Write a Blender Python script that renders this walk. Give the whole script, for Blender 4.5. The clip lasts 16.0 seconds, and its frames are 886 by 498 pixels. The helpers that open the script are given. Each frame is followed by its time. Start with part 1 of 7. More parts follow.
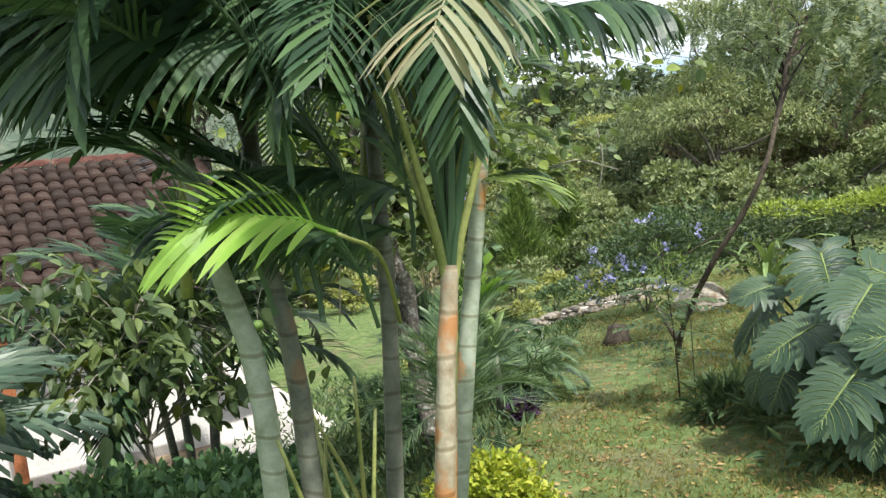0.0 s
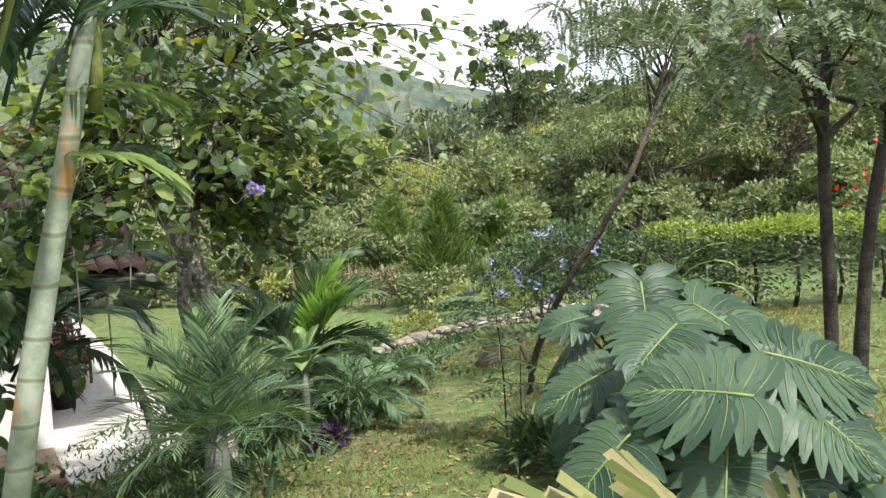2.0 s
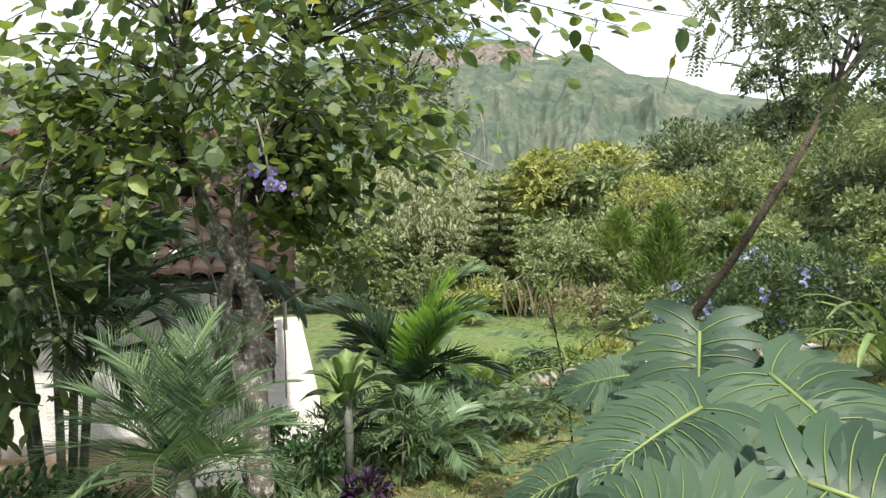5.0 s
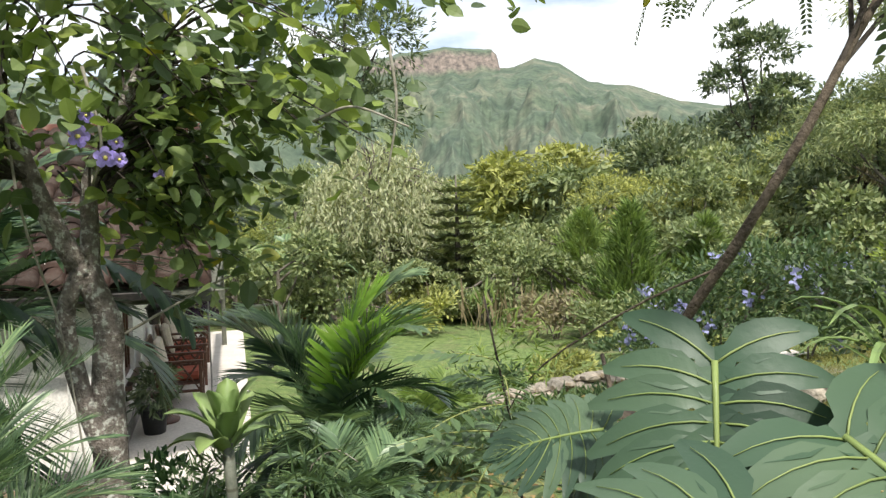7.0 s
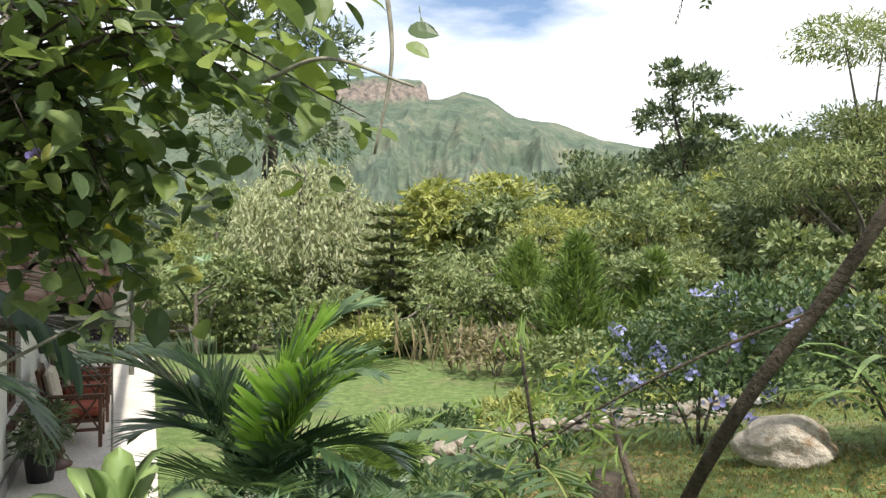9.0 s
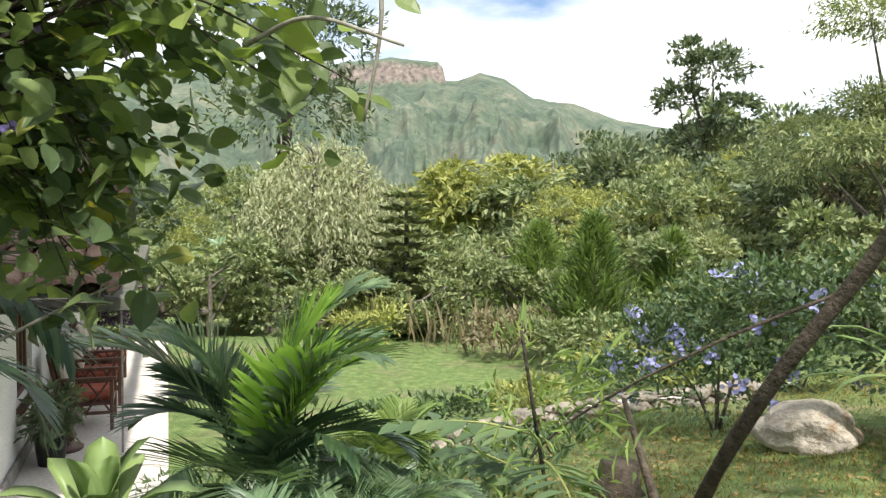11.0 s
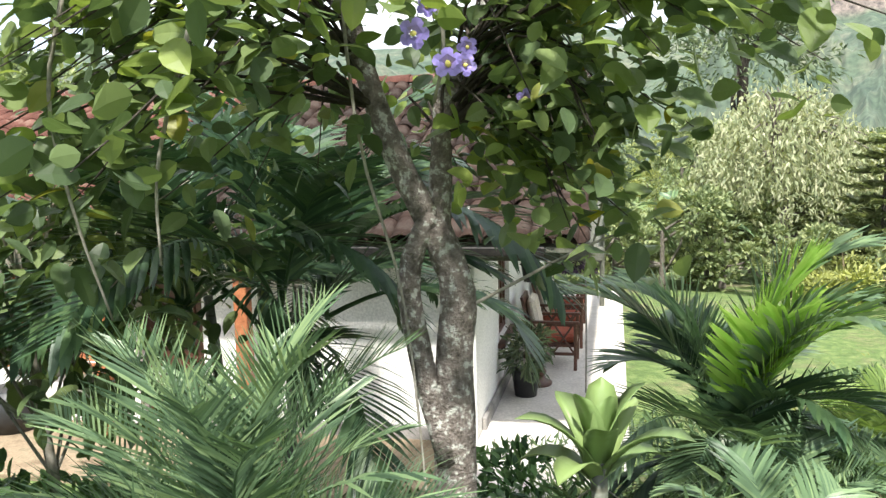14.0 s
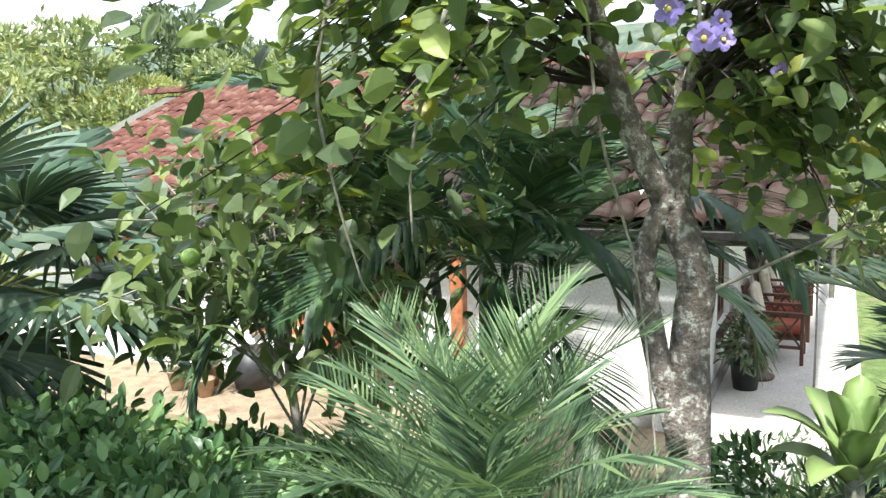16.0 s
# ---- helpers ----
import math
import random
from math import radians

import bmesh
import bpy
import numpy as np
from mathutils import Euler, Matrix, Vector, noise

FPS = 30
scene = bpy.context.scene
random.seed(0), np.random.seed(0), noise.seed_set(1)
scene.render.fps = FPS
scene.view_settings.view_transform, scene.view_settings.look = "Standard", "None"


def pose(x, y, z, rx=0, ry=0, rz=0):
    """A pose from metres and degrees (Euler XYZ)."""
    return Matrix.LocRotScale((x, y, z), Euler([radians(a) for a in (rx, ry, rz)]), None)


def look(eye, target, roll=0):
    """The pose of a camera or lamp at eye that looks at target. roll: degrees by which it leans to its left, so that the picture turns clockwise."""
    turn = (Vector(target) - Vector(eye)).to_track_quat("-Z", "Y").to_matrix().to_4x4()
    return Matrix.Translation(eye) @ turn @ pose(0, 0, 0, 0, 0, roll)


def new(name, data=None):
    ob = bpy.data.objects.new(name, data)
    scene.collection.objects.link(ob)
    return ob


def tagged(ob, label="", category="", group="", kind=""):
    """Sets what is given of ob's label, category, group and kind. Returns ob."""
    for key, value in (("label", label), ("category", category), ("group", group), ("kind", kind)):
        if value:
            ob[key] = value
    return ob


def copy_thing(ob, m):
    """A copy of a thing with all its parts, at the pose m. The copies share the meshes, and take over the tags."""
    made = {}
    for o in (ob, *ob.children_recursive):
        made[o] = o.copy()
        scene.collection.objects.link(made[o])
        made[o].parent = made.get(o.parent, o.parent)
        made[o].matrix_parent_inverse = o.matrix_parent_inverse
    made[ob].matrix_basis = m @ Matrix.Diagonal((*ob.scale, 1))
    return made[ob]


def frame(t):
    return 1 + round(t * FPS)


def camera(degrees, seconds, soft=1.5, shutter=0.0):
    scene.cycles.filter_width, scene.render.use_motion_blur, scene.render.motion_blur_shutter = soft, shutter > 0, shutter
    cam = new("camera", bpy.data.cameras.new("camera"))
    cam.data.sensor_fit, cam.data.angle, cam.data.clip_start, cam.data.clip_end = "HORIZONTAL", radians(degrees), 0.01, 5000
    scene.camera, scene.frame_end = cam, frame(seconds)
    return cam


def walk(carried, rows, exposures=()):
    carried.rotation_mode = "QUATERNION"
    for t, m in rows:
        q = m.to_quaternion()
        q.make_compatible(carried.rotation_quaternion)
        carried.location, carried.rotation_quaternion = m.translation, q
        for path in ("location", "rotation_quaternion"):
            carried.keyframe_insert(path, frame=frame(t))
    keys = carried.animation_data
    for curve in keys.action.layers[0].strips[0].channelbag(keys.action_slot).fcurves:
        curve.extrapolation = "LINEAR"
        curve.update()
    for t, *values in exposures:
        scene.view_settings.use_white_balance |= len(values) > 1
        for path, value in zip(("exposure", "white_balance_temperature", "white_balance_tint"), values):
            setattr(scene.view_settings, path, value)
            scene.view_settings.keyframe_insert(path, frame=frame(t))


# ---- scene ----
cam = camera(57.9, 16.0, soft=1.4)
# seconds, eye, a point looked at, roll
PATH = [
    (0, (2.369, -0.070, 1.573), (1.835, 1.844, 1.351), -5.5),
    (0.5, (2.631, 0.313, 1.511), (2.207, 2.248, 1.234), -4.9),
    (1, (2.858, 0.585, 1.476), (2.403, 2.510, 1.178), -3.6),
    (1.5, (3.078, 0.851, 1.421), (2.593, 2.773, 1.156), -2.6),
    (2, (3.332, 1.060, 1.421), (2.861, 2.992, 1.204), -1.6),
    (2.5, (3.584, 1.254, 1.433), (3.048, 3.170, 1.231), -1.4),
    (3, (3.778, 1.526, 1.399), (3.202, 3.433, 1.213), -0.9),
    (3.5, (3.940, 1.785, 1.371), (3.064, 3.575, 1.200), -1.7),
    (3.7, (4.007, 1.910, 1.359), (2.965, 3.609, 1.192), -2.6),
    (5.8, (4.175, 3.147, 1.213), (3.077, 4.812, 1.060), -0.4),
    (6, (4.109, 3.270, 1.188), (3.029, 4.948, 1.052), -0.3),
    (6.5, (3.949, 3.532, 1.151), (2.880, 5.217, 1.017), -1.4),
    (7, (3.738, 3.808, 1.120), (2.716, 5.520, 0.970), -1.3),
    (7.5, (3.510, 4.051, 1.079), (2.614, 5.834, 0.931), -0.1),
    (8, (3.332, 4.259, 1.053), (2.464, 6.057, 0.943), 1.2),
    (8.5, (3.147, 4.457, 1.037), (2.266, 6.251, 0.952), 1.3),
    (9, (3.001, 4.585, 1.028), (2.145, 6.391, 0.950), 1.0),
    (11.5, (2.961, 4.773, 1.005), (2.029, 6.537, 0.857), 0.6),
    (12, (2.938, 4.744, 1.007), (1.822, 6.393, 0.828), -0.2),
    (12.5, (2.921, 4.727, 1.007), (1.641, 6.250, 0.807), -0.8),
    (13, (2.910, 4.704, 1.010), (1.487, 6.094, 0.809), -1.2),
    (13.5, (2.907, 4.662, 1.011), (1.330, 5.875, 0.804), -1.6),
    (14, (2.871, 4.643, 1.011), (1.192, 5.703, 0.778), -1.3),
    (14.5, (2.861, 4.627, 1.016), (1.131, 5.599, 0.763), -1.2),
    (15, (2.851, 4.609, 1.015), (1.081, 5.502, 0.755), -0.9),
    (15.5, (2.836, 4.578, 1.017), (1.009, 5.346, 0.748), -1.1),
    (16, (2.828, 4.522, 1.013), (0.941, 5.128, 0.746), -1.7),
]
walk(cam, [(t, look(Vector(e), Vector(a), r)) for t, e, a, r in PATH],
     [(0.0, 0.85, 6250), (3.5, 0.9, 6330), (6.0, 0.75, 6480), (9.0, 0.8, 6500), (12.5, 1.1, 6450), (16.0, 1.55, 6080)])

# ---- world, sun, exposure ----
SUN_EL, SUN_AZ = 58.0, 128.0  # degrees; azimuth clockwise from +y
world = bpy.data.worlds.new("world")
scene.world = world
world.use_nodes = True
wn, wl = world.node_tree.nodes, world.node_tree.links
wn.clear()
w_out = wn.new("ShaderNodeOutputWorld")
w_bg = wn.new("ShaderNodeBackground")
w_sky = wn.new("ShaderNodeTexSky")
w_sky.sky_type = "NISHITA"
w_sky.sun_disc = False
w_sky.sun_elevation = radians(SUN_EL)
w_sky.sun_rotation = radians(SUN_AZ)
w_sky.altitude = 1500
w_sky.dust_density = 2.5
w_co = wn.new("ShaderNodeTexCoord")
w_map = wn.new("ShaderNodeMapping")
w_map.inputs["Scale"].default_value = (1.0, 1.0, 3.2)
w_cloud = wn.new("ShaderNodeTexNoise")
w_cloud.inputs["Scale"].default_value = 2.1
w_cloud.inputs["Detail"].default_value = 7.0
w_cloud.inputs["Roughness"].default_value = 0.55
w_ramp = wn.new("ShaderNodeValToRGB")
w_ramp.color_ramp.elements[0].position = 0.37
w_ramp.color_ramp.elements[1].position = 0.53
w_mix = wn.new("ShaderNodeMix")
w_mix.data_type = "RGBA"
w_mix.inputs["B"].default_value = (8.4, 8.6, 8.8, 1)
w_bg.inputs["Strength"].default_value = 0.1
wl.new(w_co.outputs["Generated"], w_map.inputs["Vector"])
wl.new(w_map.outputs["Vector"], w_cloud.inputs["Vector"])
wl.new(w_cloud.outputs["Fac"], w_ramp.inputs["Fac"])
wl.new(w_ramp.outputs["Color"], w_mix.inputs["Factor"])
wl.new(w_sky.outputs["Color"], w_mix.inputs["A"])
wl.new(w_mix.outputs["Result"], w_bg.inputs["Color"])
wl.new(w_bg.outputs["Background"], w_out.inputs["Surface"])

sun_data = bpy.data.lights.new("sun", "SUN")
sun_data.energy = 3.7
sun_data.angle = radians(2.5)
sun_data.color = (1.0, 0.95, 0.86)
sun = new("sun", sun_data)
sun.rotation_euler = (radians(90 - SUN_EL), 0, radians(180 - SUN_AZ))

# ---- materials ----
def mat_base(name):
    m = bpy.data.materials.new(name)
    m.use_nodes = True
    nt = m.node_tree
    return m, nt.nodes, nt.links, nt.nodes["Principled BSDF"], nt.nodes["Material Output"]


def noise_node(n, l, scale, detail=5.0, rough=0.55, coord="Object"):
    co = n.new("ShaderNodeTexCoord")
    t = n.new("ShaderNodeTexNoise")
    t.inputs["Scale"].default_value = scale
    t.inputs["Detail"].default_value = detail
    t.inputs["Roughness"].default_value = rough
    l.new(co.outputs[coord], t.inputs["Vector"])
    return t


def ramp_node(n, l, fac, stops):
    r = n.new("ShaderNodeValToRGB")
    e = r.color_ramp.elements
    while len(e) < len(stops):
        e.new(0.5)
    for k, (p, c) in enumerate(stops):
        e[k].position = p
        e[k].color = (*c, 1)
    l.new(fac, r.inputs["Fac"])
    return r


def mix_node(n, l, fac, a, b, how="MIX"):
    m = n.new("ShaderNodeMix")
    m.data_type = "RGBA"
    m.blend_type = how
    for key, v in (("Factor", fac), ("A", a), ("B", b)):
        if hasattr(v, "links"):
            l.new(v, m.inputs[key])
        elif isinstance(v, tuple):
            m.inputs[key].default_value = (*v, 1)
        else:
            m.inputs[key].default_value = v
    return m.outputs["Result"]


def bump_to(n, l, p, height, strength=0.4, dist=0.02):
    b = n.new("ShaderNodeBump")
    b.inputs["Strength"].default_value = strength
    b.inputs["Distance"].default_value = dist
    l.new(height, b.inputs["Height"])
    l.new(b.outputs["Normal"], p.inputs["Normal"])


def leaf_mat(name, dark, mid, light, rough=0.42, through_light=0.28, dead=None, dead_share=0.05):
    """Foliage: each leaf its own shade, some light shining through."""
    m, n, l, p, out = mat_base(name)
    dark, mid, light = [(c[0] * 1.14 + 0.045 * c[1], c[1] * 0.92, c[2] * 1.1 + 0.035 * c[1]) if c[1] > c[0] and c[1] > c[2] else c for c in (dark, mid, light)]
    # darkest leaves lowered, colour standing in for deep shade among the foliage
    dark = tuple(c * 0.66 for c in dark)
    mid = tuple(c * 1.06 for c in mid)
    p.inputs["Specular IOR Level"].default_value = 0.32
    geo = n.new("ShaderNodeNewGeometry")
    obj = n.new("ShaderNodeObjectInfo")
    add = n.new("ShaderNodeMath")
    add.operation = "MULTIPLY_ADD"
    add.inputs[1].default_value = 0.75
    sc = n.new("ShaderNodeMath")
    sc.operation = "MULTIPLY"
    sc.inputs[1].default_value = 0.25
    l.new(obj.outputs["Random"], sc.inputs[0])
    l.new(geo.outputs["Random Per Island"], add.inputs[0])
    l.new(sc.outputs[0], add.inputs[2])
    stops = [(0.0, dark), (0.5, mid), (0.93, light)]
    if dead:
        stops = [(0.0, dark), (0.5, mid), (0.97 - dead_share, light), (0.99 - dead_share / 2, dead)]
    r = ramp_node(n, l, add.outputs[0], stops)
    t = noise_node(n, l, 9.0, 4.0)
    c = mix_node(n, l, t.outputs["Fac"], r.outputs["Color"], mix_node(n, l, 0.55, r.outputs["Color"], (1.25, 1.22, 1.0), "MULTIPLY"))
    l.new(c, p.inputs["Base Color"])
    p.inputs["Roughness"].default_value = rough
    fine = noise_node(n, l, 60.0, 3.0)
    bump_to(n, l, p, fine.outputs["Fac"], 0.25, 0.004)
    tr = n.new("ShaderNodeBsdfTranslucent")
    l.new(mix_node(n, l, 0.6, c, (1.2, 1.25, 0.5), "MULTIPLY"), tr.inputs["Color"])
    mx = n.new("ShaderNodeMixShader")
    mx.inputs["Fac"].default_value = through_light
    l.new(p.outputs["BSDF"], mx.inputs[1])
    l.new(tr.outputs["BSDF"], mx.inputs[2])
    l.new(mx.outputs["Shader"], out.inputs["Surface"])
    return m


def rough_mat(name, a, b, scale=6.0, rough=0.85, bump=0.5, dist=0.01, third=None, fine=55.0, metal=0.0, vary=0.0, third_at=0.63):
    """Two-scale mottled surface."""
    m, n, l, p, out = mat_base(name)
    t = noise_node(n, l, scale, 6.0, 0.6)
    stops = [(0.32, a), (0.62, b)]
    if third:
        stops = [(0.3, a), (0.54, b), (third_at, third)]
    r = ramp_node(n, l, t.outputs["Fac"], stops)
    f = noise_node(n, l, fine, 4.0, 0.6)
    g = ramp_node(n, l, f.outputs["Fac"], [(0.3, (0.78, 0.78, 0.78)), (0.7, (1.18, 1.18, 1.18))])
    c = mix_node(n, l, 1.0, r.outputs["Color"], g.outputs["Color"], "MULTIPLY")
    if vary:
        o = n.new("ShaderNodeObjectInfo")
        v = ramp_node(n, l, o.outputs["Random"], [(0.0, (1 - vary,) * 3), (1.0, (1 + vary, 1 + vary * 0.8, 1 + vary * 0.6))])
        c = mix_node(n, l, 1.0, c, v.outputs["Color"], "MULTIPLY")
    l.new(c, p.inputs["Base Color"])
    p.inputs["Roughness"].default_value = rough
    p.inputs["Metallic"].default_value = metal
    if rough > 0.84:
        p.inputs["Specular IOR Level"].default_value = 0.2
    bump_to(n, l, p, f.outputs["Fac"], bump, dist)
    return m


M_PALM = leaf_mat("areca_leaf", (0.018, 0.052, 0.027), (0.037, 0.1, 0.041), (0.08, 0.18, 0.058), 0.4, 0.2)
# young-leaf green, brightened further with sunlight kept in the colour
M_PALM_BRIGHT = leaf_mat("young_sunlit_frond", (0.2, 0.46, 0.06), (0.26, 0.56, 0.08), (0.36, 0.66, 0.13), 0.4, 0.5)
# paler copy of the areca leaf, sunlight put into the colour
M_PALM_SUNLIT = leaf_mat("sunlit_frond", (0.12, 0.19, 0.10), (0.2, 0.28, 0.14), (0.36, 0.42, 0.24), 0.35, 0.25)
M_DATE = leaf_mat("date_palm_leaf", (0.05, 0.12, 0.06), (0.1, 0.215, 0.095), (0.21, 0.38, 0.15), 0.34, 0.25)
M_FAN = leaf_mat("fan_palm_leaf", (0.039, 0.091, 0.057), (0.078, 0.169, 0.098), (0.143, 0.247, 0.146), 0.4, 0.2)
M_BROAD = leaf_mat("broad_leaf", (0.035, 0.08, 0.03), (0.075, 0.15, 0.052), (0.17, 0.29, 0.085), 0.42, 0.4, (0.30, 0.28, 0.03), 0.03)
M_BROAD_SUNLIT = leaf_mat("sunlit_broad_leaf", (0.10, 0.20, 0.035), (0.16, 0.29, 0.05), (0.24, 0.38, 0.08), 0.42, 0.4, (0.45, 0.36, 0.04), 0.06)
M_MONST = leaf_mat("monstera_leaf", (0.022, 0.062, 0.032), (0.034, 0.09, 0.044), (0.075, 0.155, 0.075), 0.45, 0.2)
M_RIB = leaf_mat("pale_rib", (0.12, 0.22, 0.06), (0.16, 0.28, 0.07), (0.2, 0.32, 0.09), 0.4, 0.1)
M_AGAVE = leaf_mat("soft_agave", (0.085, 0.19, 0.06), (0.145, 0.29, 0.08), (0.26, 0.42, 0.12), 0.4, 0.2)
M_GOLD = leaf_mat("golden_shrub", (0.11, 0.24, 0.022), (0.25, 0.39, 0.025), (0.41, 0.53, 0.05), 0.42, 0.35)
M_HEDGE_TOP = leaf_mat("hedge_top", (0.13, 0.25, 0.035), (0.22, 0.37, 0.05), (0.33, 0.48, 0.08), 0.5, 0.35)
M_HIB = leaf_mat("hibiscus_leaf", (0.035, 0.105, 0.04), (0.075, 0.2, 0.066), (0.18, 0.38, 0.12), 0.27, 0.25)
M_CORDY = leaf_mat("striped_strap_leaf", (0.11, 0.23, 0.05), (0.22, 0.31, 0.08), (0.5, 0.42, 0.27), 0.36, 0.3)
M_PURPLE = leaf_mat("purple_leaf", (0.03, 0.015, 0.04), (0.05, 0.025, 0.06), (0.08, 0.05, 0.09), 0.45, 0.1)
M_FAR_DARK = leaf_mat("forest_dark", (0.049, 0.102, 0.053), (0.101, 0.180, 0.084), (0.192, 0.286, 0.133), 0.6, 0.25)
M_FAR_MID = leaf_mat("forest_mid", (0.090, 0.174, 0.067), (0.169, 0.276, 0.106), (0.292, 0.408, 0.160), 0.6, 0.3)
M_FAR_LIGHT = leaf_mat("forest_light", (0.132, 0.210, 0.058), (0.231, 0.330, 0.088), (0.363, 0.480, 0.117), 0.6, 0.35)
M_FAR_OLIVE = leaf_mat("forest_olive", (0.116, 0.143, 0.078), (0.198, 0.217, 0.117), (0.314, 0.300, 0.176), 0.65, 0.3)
M_WILLOW = leaf_mat("weeping_leaf", (0.17, 0.28, 0.13), (0.27, 0.39, 0.19), (0.4, 0.52, 0.29), 0.5, 0.35)
M_PINE = leaf_mat("pine_needles", (0.11, 0.19, 0.08), (0.18, 0.28, 0.11), (0.26, 0.36, 0.14), 0.55, 0.2, (0.24, 0.13, 0.05), 0.06)
M_FEATHER = leaf_mat("feathery_leaf", (0.08, 0.18, 0.045), (0.135, 0.265, 0.06), (0.21, 0.36, 0.08), 0.5, 0.35)
M_FERN = leaf_mat("pinnate_leaf", (0.039, 0.098, 0.041), (0.072, 0.156, 0.057), (0.130, 0.234, 0.081), 0.45, 0.3)
M_GRASS = leaf_mat("grass_blade", (0.10, 0.145, 0.03), (0.16, 0.21, 0.045), (0.25, 0.29, 0.075), 0.6, 0.3, (0.33, 0.28, 0.13), 0.12)
M_LITTER = leaf_mat("fallen_leaf", (0.14, 0.09, 0.04), (0.27, 0.18, 0.08), (0.38, 0.30, 0.14), 0.8, 0.1)
M_REED = leaf_mat("dry_reed", (0.15, 0.13, 0.07), (0.24, 0.2, 0.12), (0.33, 0.28, 0.18), 0.7, 0.2)
M_BLUE = leaf_mat("blue_petal", (0.24, 0.25, 0.6), (0.33, 0.34, 0.68), (0.45, 0.45, 0.78), 0.6, 0.3)
M_VIOLET = leaf_mat("violet_petal", (0.26, 0.20, 0.66), (0.34, 0.27, 0.76), (0.46, 0.38, 0.85), 0.55, 0.3)
M_PINK = leaf_mat("pink_petal", (0.6, 0.2, 0.5), (0.68, 0.3, 0.58), (0.8, 0.45, 0.7), 0.55, 0.3)
M_RED = leaf_mat("red_petal", (0.5, 0.02, 0.02), (0.62, 0.03, 0.03), (0.7, 0.06, 0.05), 0.5, 0.25)
M_YELLOW = leaf_mat("flower_eye", (0.7, 0.6, 0.1), (0.8, 0.7, 0.2), (0.85, 0.8, 0.4), 0.6, 0.1)
M_FRUIT = rough_mat("green_fruit", (0.12, 0.22, 0.04), (0.22, 0.34, 0.08), 30, 0.5, 0.5, 0.01)

M_BARK = rough_mat("grey_bark", (0.09, 0.075, 0.06), (0.2, 0.18, 0.15), 14, 0.9, 0.9, 0.02)
M_LICHEN = rough_mat("lichen_bark", (0.12, 0.1, 0.086), (0.27, 0.235, 0.205), 26, 0.92, 1.0, 0.03, (0.56, 0.56, 0.5), 70, third_at=0.6)
M_DARKBARK = rough_mat("dark_bark", (0.03, 0.026, 0.022), (0.075, 0.062, 0.05), 12, 0.9, 0.9, 0.02)
M_LIMB = rough_mat("brown_bark", (0.05, 0.04, 0.03), (0.125, 0.1, 0.075), 16, 0.9, 1.0, 0.02)
M_TWIG = rough_mat("twig", (0.2, 0.18, 0.14), (0.34, 0.32, 0.27), 20, 0.85, 0.5, 0.005)
M_RACHIS = rough_mat("palm_stalk", (0.16, 0.19, 0.05), (0.3, 0.32, 0.1), 8, 0.5, 0.2, 0.003)


def palm_stem_mat(name, base, pale, flake, flake_at):
    """Ringed palm stem with peeling sheath patches."""
    m, n, l, p, out = mat_base(name)
    co = n.new("ShaderNodeTexCoord")
    w = n.new("ShaderNodeTexWave")
    w.wave_type, w.bands_direction = "BANDS", "Z"
    w.inputs["Scale"].default_value = 2.3
    w.inputs["Distortion"].default_value = 3.5
    w.inputs["Detail"].default_value = 2.0
    l.new(co.outputs["Object"], w.inputs["Vector"])
    ring = ramp_node(n, l, w.outputs["Fac"], [(0.0, (0.62, 0.58, 0.5)), (0.06, (1.08, 1.08, 1.08)), (0.14, (0.96, 0.96, 0.96))])
    t = noise_node(n, l, 9.0, 7.0, 0.7)
    c = ramp_node(n, l, t.outputs["Fac"], [(0.35, base), (0.6, pale)])
    fl = noise_node(n, l, 3.0, 4.0)
    ft = ramp_node(n, l, fl.outputs["Fac"], [(flake_at, (0, 0, 0)), (flake_at + 0.05, (1, 1, 1))])
    c2 = mix_node(n, l, ft.outputs["Color"], c.outputs["Color"], flake)
    c3 = mix_node(n, l, 1.0, c2, ring.outputs["Color"], "MULTIPLY")
    l.new(c3, p.inputs["Base Color"])
    p.inputs["Roughness"].default_value = 0.6
    f = noise_node(n, l, 45.0, 4.0)
    bump_to(n, l, p, f.outputs["Fac"], 0.5, 0.006)
    return m


M_STEM_TAN = palm_stem_mat("tan_palm_stem", (0.26, 0.2, 0.12), (0.46, 0.42, 0.31), (0.40, 0.19, 0.07), 0.5)
M_STEM_ORANGE = palm_stem_mat("orange_palm_stem", (0.27, 0.22, 0.12), (0.42, 0.36, 0.22), (0.46, 0.23, 0.08), 0.5)
M_STEM_GREEN = palm_stem_mat("green_palm_stem", (0.2, 0.25, 0.16), (0.38, 0.42, 0.33), (0.55, 0.26, 0.08), 0.64)
M_STEM_DARK = palm_stem_mat("dark_palm_stem", (0.07, 0.08, 0.06), (0.17, 0.18, 0.14), (0.2, 0.13, 0.07), 0.64)

M_STONE = rough_mat("pale_stone", (0.3, 0.27, 0.22), (0.5, 0.45, 0.38), 4, 0.9, 0.8, 0.03, (0.33, 0.24, 0.16), 26, vary=0.18)
M_FIELD = rough_mat("grey_field_stone", (0.17, 0.155, 0.13), (0.33, 0.30, 0.25), 6, 0.9, 0.8, 0.03, (0.2, 0.16, 0.11), 30, vary=0.25)
M_PLASTER = rough_mat("white_plaster", (0.70, 0.68, 0.63), (0.80, 0.78, 0.74), 1.3, 0.85, 0.2, 0.004, (0.74, 0.72, 0.69), 40)
M_SKIRT = rough_mat("grey_skirting", (0.2, 0.19, 0.18), (0.32, 0.3, 0.28), 5, 0.85, 0.3, 0.005)
